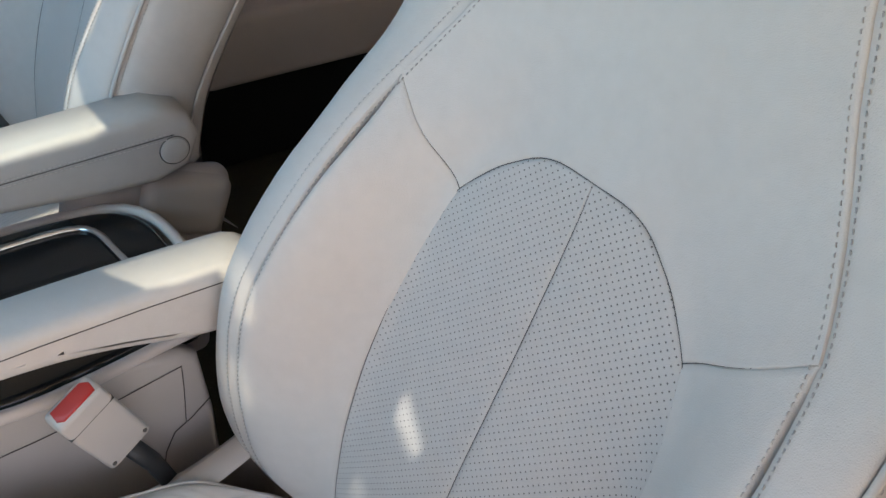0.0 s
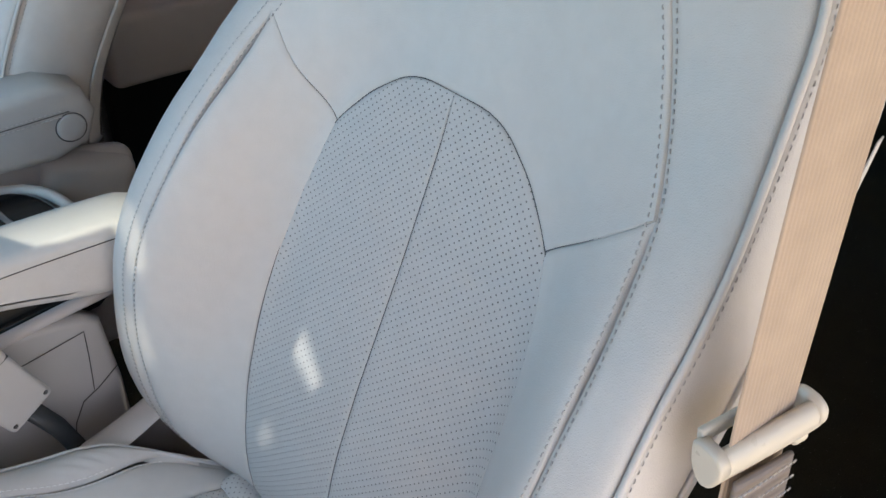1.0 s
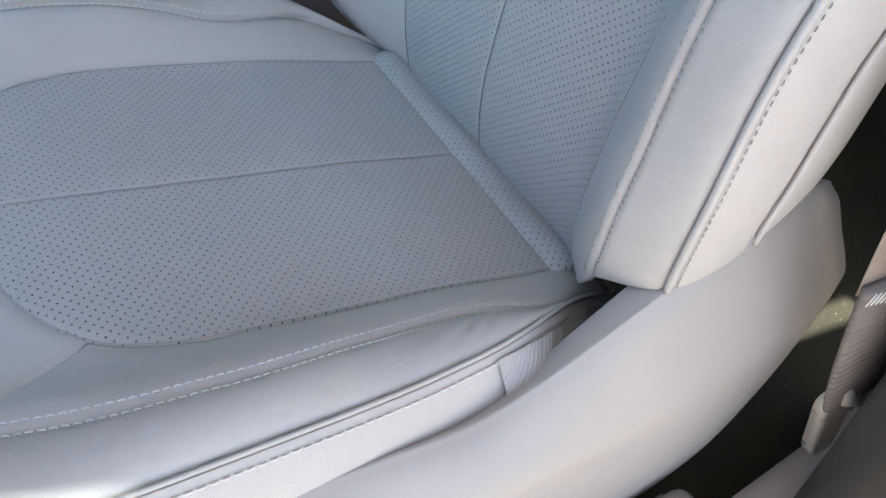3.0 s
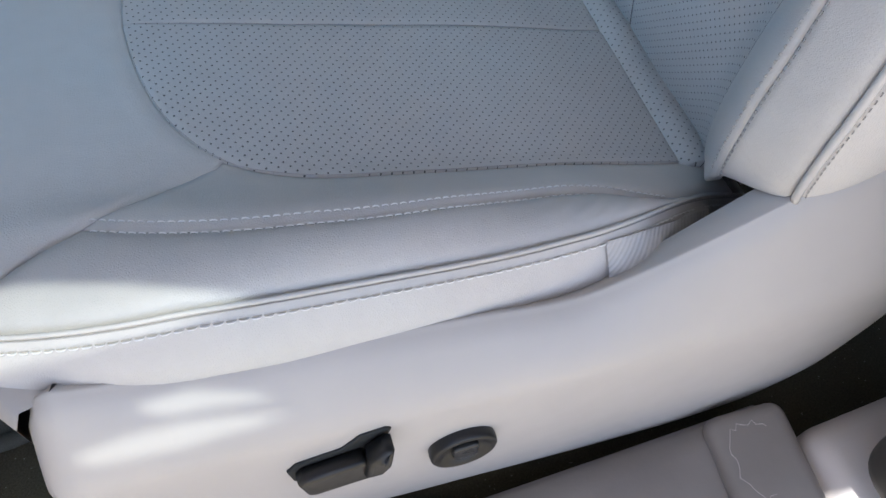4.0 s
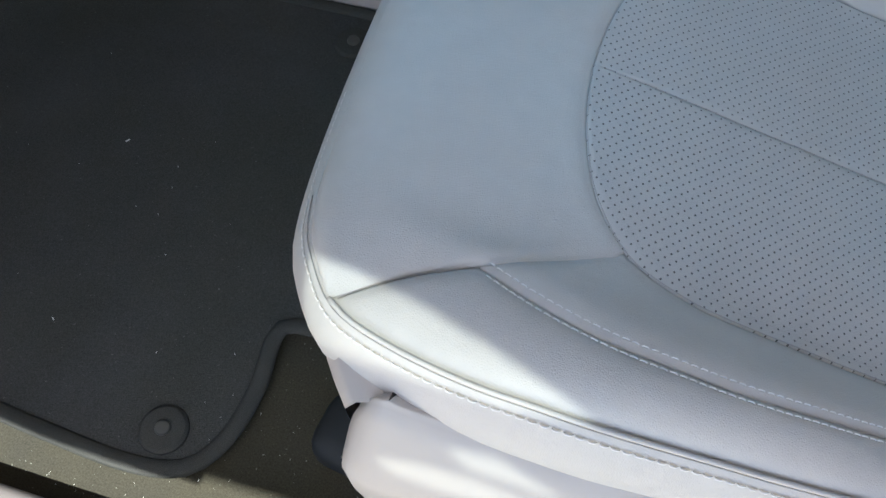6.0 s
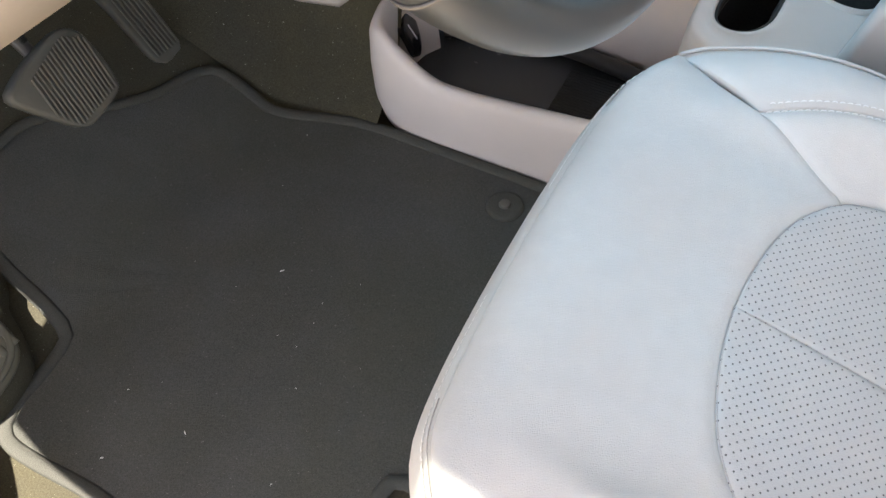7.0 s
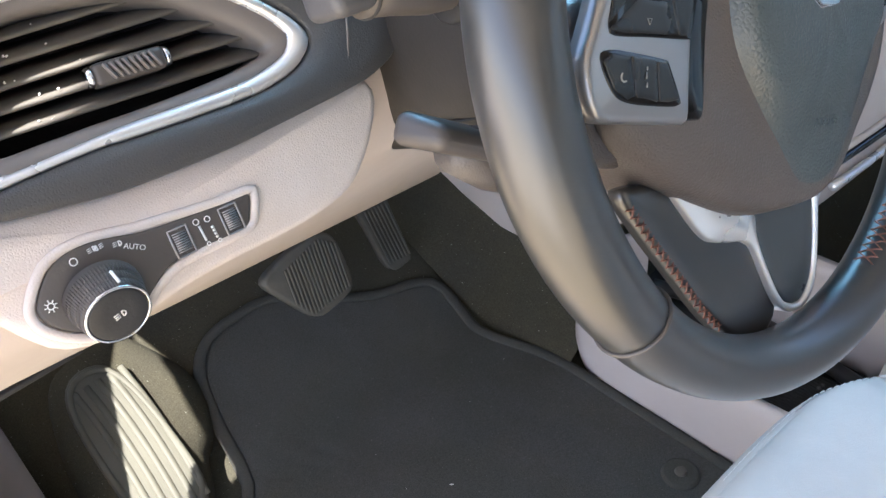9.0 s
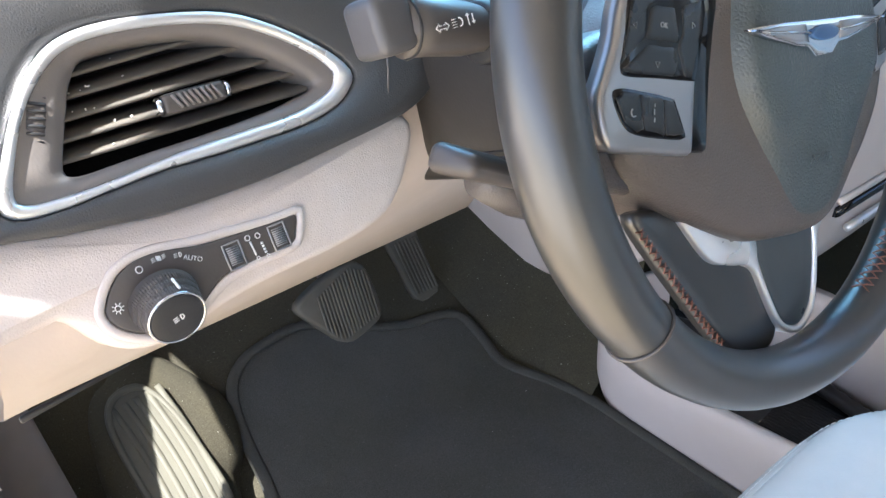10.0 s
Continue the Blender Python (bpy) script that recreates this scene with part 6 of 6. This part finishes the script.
for x, z in ((-.2418, .6990), (-.2353, .6978)):
    bars([(x, v_of(z) + .002 * k, 90, 1.0) for k in (-2, -1, 0, 1)] if x > -.239 else [(x, v_of(z), 90, 7)], SY, .0013, .0012 if x < -.239 else .0016, bm)
    arcline((x + .0005, v_of(z) - .0066), .0010, 0, 359, SY, bm, .0003)
    arcline((x - .0005, v_of(z) + .0072), .0016, 0, 359, SY, bm, .0003)
part("dimmer_symbols", bm, "white", switch)

# ---- steering column ----
WC = Vector((-.573, -.015, .801))
WT = radians(23.4)
WN = Vector((math.cos(WT), 0, math.sin(WT)))
WU = Vector((-math.sin(WT), 0, math.cos(WT)))
WH = Matrix(((0, WU.x, WN.x, WC.x), (1, WU.y, WN.y, WC.y), (0, WU.z, WN.z, WC.z), (0, 0, 0, 1)))    # x: right, y: up the wheel, z: to the driver
col = thing("steering_column", WC - WN * .2, "dark grey steering column shroud with stalk and tilt lever", "steering column")
def shroud(sx, sy, h, dy=0.0, n=48):
    sq = lambda v: math.copysign(abs(v) ** .7, v)
    return [WH @ Vector((sx * sq(math.cos(q)), dy + sy * sq(math.sin(q)), h)) for q in np.linspace(0, math.tau, n + 1)[:-1]]
bm = ring_loft([shroud(.030, .030, -.030), shroud(.060, .052, -.034, .004), shroud(.069, .060, -.045, .006), shroud(.072, .062, -.10, .009), shroud(.070, .066, -.16, .012), shroud(.064, .070, -.21, .015), shroud(.058, .074, -.25, .018), shroud(.056, .074, -.42, .018)])
part("shroud", bm, "shroud", col)
part("shroud_seam", tube([WH @ Vector((-.0712 + .011 * t * t, -.012 - .01 * t, -.05 - .18 * t)) for t in np.linspace(0, 1, 10)], .0012, 6), "black", col)
SF = WH @ Matrix.Translation((-.083, .060, -.110)) @ pose(0, 0, 0, 0, 0, -10)
part("stalk_boot", cyl(.021, .018, .026, SF @ pose(.010, 0, 0, 0, -90, 0), 32, .003), "black", col)
stalk = part("stalk", tube([SF @ Vector(p) for p in ((0, 0, 0), (-.015, .002, .002), (-.028, .004, .002), (-.05, .008, .002), (-.066, .010, 0))], (.0115, .0125, .0148, .0155, .0160), 24), "column", col, "multifunction stalk with printed lamp symbols")
part("stalk_end", rbox((.025, .031, .031), SF @ pose(-.0775, .012, 0, 0, 0, 6), .006, 4), "stalkgrey", stalk)
part("stalk_collar", tube([SF @ Vector((-.064, .010 + .0166 * math.cos(q), .0166 * math.sin(q))) for q in np.linspace(0, math.tau, 33)[:-1]], .0008, 5, closed=True), "black", stalk)
bm = bmesh.new()
SS = SF @ Matrix.Translation((-.042, .0065, .0172)) @ pose(0, 0, 0, 0, 0, 6) @ Matrix.Diagonal((.68, .68, 1, 1))
for sd in (-1, 1):
    tube([SS @ Vector((-.014 + sd * x, y, 0)) for x, y in ((.0006, .0014), (.0030, .0014), (.0030, .0030), (.0064, 0), (.0030, -.0030), (.0030, -.0014), (.0006, -.0014))], .0004, 5, bm=bm)
arcline((.003, 0), .0032, -90, 90, SS, bm, .0004)
bars([(-.002, d, 0, 1) for d in (-.0030, -.001, .001, .0030)], SS, .0045, .0006, bm)
bars([(.012, 0, 90, 2.0), (.017, 0, 90, 1.6), (.0112, .0036, 50, .5), (.0128, .0036, -50, .5), (.0162, -.0030, -50, .5), (.0178, -.0030, 50, .5)], SS, .0045, .0007, bm)
part("stalk_symbols", bm, "white", stalk)
lever = part("tilt_lever", rbox((.064, .020, .034), WH @ Matrix.Translation((-.112, -.012, -.128)) @ pose(0, 0, 0, 12, 10, -32), .007, 5, taper=(.80, .7)), "column", col, "black tilt lever")
part("lever_arm", tube([WH @ Vector((-.112, -.018, -.132)), WH @ Vector((-.085, -.035, -.14)), WH @ Vector((-.05, -.05, -.16))], (.013, .019, .024), 14), "hubskin", col)

# ---- steering wheel ----
sw = thing("steering_wheel", WC, "black leather steering wheel with silver spokes, buttons and copper stitching", "steering wheel")
RM, RR = .172, .0168
rim_at = lambda q, dr=0.0, h=0.0: WH @ Vector(((RM + dr) * math.sin(q), -(RM + dr) * math.cos(q), h))        # q from the lowest point, to the right
S_L, S_R = radians(-62), radians(50)
def rim_part(q0, q1, n, grow=0.0):
    rings = []
    for q in np.linspace(q0, q1, n):
        c = rim_at(q)
        e = (c - WC).normalized()
        th = abs((math.degrees(q) + 180) % 360 - 180)
        grip = min(1.0, max(0.0, (th - 45) / 45))
        swell = .95 + .17 * grip * grip * (3 - 2 * grip)
        rings.append([c + (e * math.cos(a) * RR * swell + WN * math.sin(a) * RR * 1.08 * swell) * (1 + grow) for a in np.linspace(0, math.tau, 25)[:-1]])
    return grid(rings, closed=True)
part("rim_lower", rim_part(S_L, S_R, 60), "wheel", sw, "smooth black leather rim section")
part("rim_upper", rim_part(S_R, S_L + math.tau, 150, -.02), "wheel", sw)
for q in (S_L, S_R):
    c = rim_at(q)
    e = (c - WC).normalized()
    part("rim_seam", tube([c + e * math.cos(a) * RR * 1.02 + WN * math.sin(a) * RR * 1.1 for a in np.linspace(0, math.tau, 33)[:-1]], .0010, 6, closed=True), "column", sw)
# hub: airbag cover and its dark surround
WR = WH @ pose(0, 0, 0, 0, 0, -6.8)      # the wheel stands a little turned to the right
both = lambda pts: pts + [(-x, y) for x, y in reversed(pts[1:-1])]
hub_line = curve3([(-.1255, -.0105), (-.1215, -.018), (-.1065, -.0392), (-.083, -.0619), (-.054, -.0832), (-.0206, -.0955), (.0043, -.1000), (.025, -.0967), (.0467, -.086), (.070, -.0745), (.092, -.058), (.108, -.030), (.106, .01), (.09, .05), (.05, .085), (0, .092), (-.045, .085), (-.070, .066), (-.095, .050), (-.118, .028), (-.127, .006)], 160, closed=True)
lid_line = curve3([(-.0300, .060), (-.0360, .042), (-.0440, .0237), (-.0480, .0060), (-.0468, -.0117), (-.0400, -.0337), (-.0315, -.0542), (-.0265, -.068), (-.020, -.0805), (-.006, -.088), (.008, -.089), (.022, -.084), (.040, -.071), (.060, -.052), (.078, -.026), (.084, .006), (.076, .042), (.055, .070), (.02, .078), (-.012, .074)], 160, closed=True)
hc = Vector((.012, -.002))
spokes_q = [math.tau * k / 128 for k in range(128)]
hub_o, lid_o = [ray_out(hub_line, hc, q) for q in spokes_q], [ray_out(lid_line, hc, q) for q in spokes_q]
lid_rise = lambda y: .0115 * min(1.0, max(0.0, (y + .082) / .055)) ** 1.4
rise = [lid_rise(p.y) for p in lid_o]
hub_ring = lambda f, hgt: [WH @ Vector((p.x, p.y, z)) for p, z in ((f(k), hgt(k)) for k in range(128))]
lid_rings = [hub_ring(lambda k, m=m: hc.lerp(lid_o[k], m), lambda k, u=u, m=m: .0060 + lid_rise(hc.lerp(lid_o[k], m).y) * u + .004 * (1 - m * m)) for m, u in ((.03, 1), (.35, 1), (.62, 1), (.78, .98), (.86, .92), (.91, .78), (.95, .55), (.98, .30), (1.0, .12))]
part("airbag_cover", ring_loft(lid_rings), "airbag", sw, "grained black airbag cover")
out_rings = [hub_ring(lambda k, m=m: lid_o[k].lerp(hub_o[k], m), lambda k, z=z, u=u: z + rise[k] * u) for m, z, u in ((0, .0060, .12), (.08, .0058, .03), (.3, .0054, 0), (.6, .0046, 0), (.8, .0025, 0), (.92, -.0015, 0), (.98, -.006, 0), (1.0, -.012, 0), (1.0, -.045, 0))]
part("hub_surround", ring_loft(out_rings), "hubskin", sw)
part("airbag_lettering", text_mesh("AIRBAG", .0058, WH @ Matrix.Translation((-.004, -.0560, .0165)) @ pose(0, 0, 0, 0, 0, -16)), "airbag", sw, smooth=False)
EM = WH @ Matrix.Translation((.0115, .0065, .0225)) @ pose(0, 0, 0, 0, 0, -14) @ Matrix.Diagonal((1.1, 1.2, 1.2, 1))
em = part("emblem", slab([(-.058, .0050), (-.030, .0064), (-.012, .0062), (0, .0062), (.012, .0062), (.030, .0064), (.058, .0050), (.056, .0035), (.038, -.0006), (.022, -.0040), (.013, -.0048), (.007, -.0092), (-.007, -.0092), (-.013, -.0048), (-.022, -.0040), (-.038, -.0006), (-.056, .0035)], .003, EM, .0012, 2), "chrome", sw, "winged chrome badge with a blue centre")
part("badge_inlay", slab([(-.050, .0036), (-.030, .0048), (-.015, .0046), (-.0135, -.0030), (-.021, -.0026), (-.036, .0004)], .001, EM @ Matrix.Translation((0, 0, .0005)), .0003, 1), "satin", em)
part("badge_inlay", slab([(.050, .0036), (.036, .0004), (.021, -.0026), (.0135, -.0030), (.015, .0046), (.030, .0048)], .001, EM @ Matrix.Translation((0, 0, .0005)), .0003, 1), "satin", em)
for k in (-1, 1):
    part("badge_bar", rbox((.033, .0011, .0012), EM @ Matrix.Translation((k * .029, .0018, .0008)) @ pose(0, 0, 0, 0, 0, k * 4), .0003, 1), "chrome", em)
part("badge_centre", slab([(.0115 * math.cos(q), .0034 * math.sin(q)) for q in np.linspace(0, math.tau, 29)[:-1]], .0016, EM @ Matrix.Translation((0, .0004, .0014)), .0006, 2), "blue", em)
# left and right button spokes
SPOKE = [(-.15, .030), (-.14, .045), (-.09, .050), (-.06, .04), (-.06, -.02), (-.09, -.036), (-.13, -.02), (-.152, .0)]
BEZEL = [(-.098, .074), (-.112, .0633), (-.1217, .0498), (-.1327, .0385), (-.1410, .0303), (-.1445, .0194), (-.1445, .0087), (-.1395, .0035), (-.118, -.0065), (-.0965, -.0165), (-.0905, -.0165), (-.083, -.002), (-.0745, .0145), (-.064, .032), (-.0545, .050), (-.066, .068)]
UPPER_BUTTONS = [[(-.0940, .0690), (-.1065, .0615), (-.1143, .0500), (-.1235, .0378), (-.1040, .0445), (-.0978, .0555), (-.0900, .0575)],
        [(-.0955, .0545), (-.0915, .0548), (-.0795, .0498), (-.0816, .0362), (-.0838, .0349), (-.1030, .0432)],
        [(-.1030, .0402), (-.0862, .0330), (-.0878, .0200), (-.1195, .0325), (-.1243, .0358)],
        [(-.0740, .0490), (-.0585, .0475), (-.0684, .0290), (-.0788, .0163), (-.0846, .0185), (-.0838, .0330), (-.0790, .0365)]]
LOWER_BUTTONS = [[(-.1325, .0260), (-.1270, .0268), (-.1176, .0222), (-.1208, .0068), (-.1255, .0070), (-.1312, .0140)],
         [(-.1165, .0216), (-.1032, .0145), (-.1084, -.0010), (-.1200, .0062)],
         [(-.1022, .0138), (-.0965, .0105), (-.0952, -.0055), (-.1020, -.0040), (-.1074, -.0012)]]
UPPER_PANEL = [(-.0900, .0720), (-.1000, .0690), (-.1080, .0625), (-.1150, .0503), (-.1228, .0388), (-.1250, .0356), (-.1215, .0318), (-.1028, .0243), (-.0790, .0145), (-.0765, .0155), (-.0668, .0282), (-.0565, .0470), (-.066, .065)]
LOWER_PANEL = [(-.1338, .0276), (-.1274, .0286), (-.1141, .0222), (-.0962, .0122), (-.0950, .0095), (-.0940, -.0062), (-.0960, -.0078), (-.1026, -.0058), (-.125, .0052), (-.1326, .0135)]
for sd in (-1, 1):
    WS = WH if sd < 0 else WR @ Matrix.Diagonal((-1, 1, 1, 1)) @ WR.inverted() @ WH
    part("spoke", slab(curve3(SPOKE, 50, closed=True), .03, WS @ Matrix.Translation((0, 0, -.012)), .008, 3), "hubskin", sw)
    part("spoke_gap", slab(curve3([(x + .0100, y * 1.02 - .0020) for x, y in BEZEL], 80, closed=True), .012, WS @ Matrix.Translation((0, 0, .0063)), .001, 2), "gloss", sw)
    bz = part("button_bezel", slab(curve3(BEZEL, 80, closed=True), .010, WS @ Matrix.Translation((0, 0, .0070)), .0035, 4), "satin", sw, "satin grey button bezel")
    for p in (UPPER_PANEL, LOWER_PANEL):
        part("button_panel", slab(curve3(p, 60, closed=True), .004, WS @ Matrix.Translation((0, 0, .0075)), .0006, 2), "gloss", bz)
    for p in UPPER_BUTTONS + LOWER_BUTTONS:
        c = sum((Vector(v) for v in p), Vector((0, 0))) / len(p)
        part("button", slab(curve3([q for a, b in zip(p, p[1:] + p[:1]) for q in (Vector(a), Vector(a).lerp(Vector(b), .35), Vector(a).lerp(Vector(b), .65))], 36, closed=True), .004, WS @ Matrix.Translation((0, 0, .0079)), .0005, 2), "button", bz)
    BS = WS @ Matrix.Translation((0, 0, .0082))
    for cx, cy, rot in ((-.1010, .0305, 156), (-.0700, .0385, -114), (-.1085, .0510, 66)):
        mm = BS @ Matrix.Translation((cx, cy, 0)) @ pose(0, 0, 0, 0, 0, rot)
        part("arrow_symbol", tube([mm @ Vector((.0017 * math.sin(q), .0017 * math.cos(q), 0)) for q in (0, 2.094, 4.188)], .00020, 4, closed=True), "greyprint", bz)
    part("phone_symbol", arcline((-.1245, .0160), .0018, 100, 290, BS, bmesh.new(), .00035), "greyprint", bz)
    part("voice_symbol", bars([(-.1115, .0115, 62, 1), (-.1128, .0080, 62, .8), (-.1100, .0140, 62, .6)], BS, .0026, .0005), "greyprint", bz, kind="stuff")
    if sd < 0:
        part("ok_lettering", text_mesh("OK", .0036, BS @ Matrix.Translation((-.0900, .0450, 0)) @ pose(0, 0, 0, 0, 0, -24)), "greyprint", bz, smooth=False)
# lower spoke: leather arm, silver fork and dark infill
part("spoke_leather", slab(curve3([(-.114, -.056), (-.104, -.052), (-.080, -.060), (-.050, -.082), (-.024, -.112), (-.014, -.146), (-.026, -.161), (-.050, -.154), (-.0655, -.141), (-.0895, -.102)], 60, closed=True), .010, WR @ Matrix.Translation((0, 0, -.014)), .004, 3), "wheel", sw)
f_out = curve3([(-.098, -.048), (-.089, -.0586), (-.0703, -.0894), (-.055, -.0985), (-.041, -.1036), (-.0335, -.109), (-.0305, -.116), (-.024, -.137), (-.018, -.150), (-.0095, -.157), (0, -.160)], 44)
f_in = curve3([(-.078, -.040), (-.064, -.052), (-.045, -.070), (-.034, -.082), (-.027, -.093), (-.0280, -.105), (-.0262, -.117), (-.0197, -.1375), (-.0145, -.1472), (-.007, -.1532), (0, -.1555)], 44)
pairs = list(zip(f_out, f_in))
pairs += [(Vector((-o.x, o.y)), Vector((-n.x, n.y))) for o, n in reversed(pairs[:-1])]
rows = []
for o, n in pairs:
    w = min(.18, .0016 / max(.004, (o - n).length))
    rows.append([WR @ Vector((*p, z)) for p, z in ((o, -.024), (o, -.0115), (o.lerp(n, w), -.0100), (o.lerp(n, .5), -.0096), (n.lerp(o, w), -.0100), (n, -.0115), (n, -.024))])
part("spoke_fork", grid(rows), "silver", sw, "satin silver spoke fork")
# cross stitching on the inside of the rim, and along the leather's edge
bm, inner = bmesh.new(), []
for q in np.radians(np.linspace(9, 80, 70)):
    c = rim_at(q)
    e = (c - WC).normalized()
    inner.append(c - e * RR * 1.03 + WN * RR * .25)
for ln in (.0050, -.0050):
    stitches(inner, [-(p - WC).normalized() + WN * .3 for p in inner], bm, pitch=.0062, length=.0060, r=.0008, lean=ln)
part("rim_stitching", bm, "copper", sw, "copper cross stitching", kind="stuff")
bm = bmesh.new()
edge_l = [WR @ Vector((p.x, p.y, -.0150)) for p in curve3([(-.1125, -.0570), (-.1005, -.080), (-.0870, -.104), (-.0745, -.127), (-.0635, -.142)], 40)]
for ln in (.0026, -.0026):
    stitches(edge_l, WN, bm, pitch=.0050, length=.0048, r=.0007, lean=ln)
part("cross_stitching", bm, "copper", sw, "copper cross stitching", kind="stuff")
part("spoke_infill", slab(curve3(both([(0, -.1552), (-.007, -.1528), (-.0142, -.1466), (-.0192, -.137), (-.0257, -.116), (-.028, -.09), (0, -.086)]), 50, closed=True), .012, WR @ Matrix.Translation((0, 0, -.0105)), .002, 2), "infill", sw)
part("hub_core", cyl(.055, .06, .04, WH @ Matrix.Translation((0, 0, -.048)), 40, .004), "black", sw)

# ---- centre stack beyond the wheel ----
stack = thing("centre_stack", (-.9, .65, .3), "beige lower centre stack with a dark slot and silver strip", "dashboard trim")
rows = []
for y in np.linspace(.36, .96, 16):
    b = .02 * math.sin((y - .36) / .6 * math.pi)
    rows.append([Vector((-.72 + b, y, .70)), Vector((-.69 + b, y, .60)), Vector((-.682 + b, y, .52)), Vector((-.685 + b, y, .46)), Vector((-.69 + b, y, .40)), Vector((-.70 + b, y, .365)), Vector((-.712 + b, y, .352)), Vector((-.74 + b, y, .352)), Vector((-1.0, y, .40)), Vector((-1.2, y, .44))])
part("lower_fascia", grid(rows), "trim", stack)
sway = lambda y: .02 * math.sin((y - .36) / .6 * math.pi)
part("slot", tube([(-.684 + sway(y), y, .437 + .03 * abs(y - .6)) for y in np.linspace(.40, .92, 20)], .0075, 10, ell=.8), "gloss", stack, "dark slot line")
part("slot_lip", tube([(-.682 + sway(y), y, .452 + .03 * abs(y - .6)) for y in np.linspace(.40, .92, 20)], .004, 8), "trim", stack)
part("silver_strip", tube([(-.682 + sway(y), y, .404 + .03 * abs(y - .6)) for y in np.linspace(.43, .88, 20)], .005, 10), "silver", stack)
tw = thing("tunnel_side_trim", (-1.15, .44, 0), "dark carpeted tunnel side with beige upper trim", "trim", kind="structure")
rows = []
for x in np.linspace(-1.50, -.95, 14):
    f0 = max(0.0, (-1.12 - x) * .55)
    rows.append([Vector((x, .305 + .02 * (x + 1.5), f0)), Vector((x, .36, f0 + .035)), Vector((x, .41, f0 + .08)), Vector((x, .436, f0 + .16)), Vector((x, .45, f0 + .25))])
part("tunnel_carpet", grid(rows), "carpet", tw)
rows = []
for x in np.linspace(-1.50, -.93, 20):
    lo = float(np.interp(x, (-1.5, -1.38, -1.25, -1.14, -1.05, -.97, -.93), (.112, .097, .097, .108, .124, .20, .24)))
    rows.append([Vector((x, .432, lo + .004)), Vector((x, .42, lo)), Vector((x, .414, lo + .012)), Vector((x, .405, lo + .10)), Vector((x, .38, .56)), Vector((x, .36, .66))])
part("tunnel_trim", grid(rows), "trim", tw)
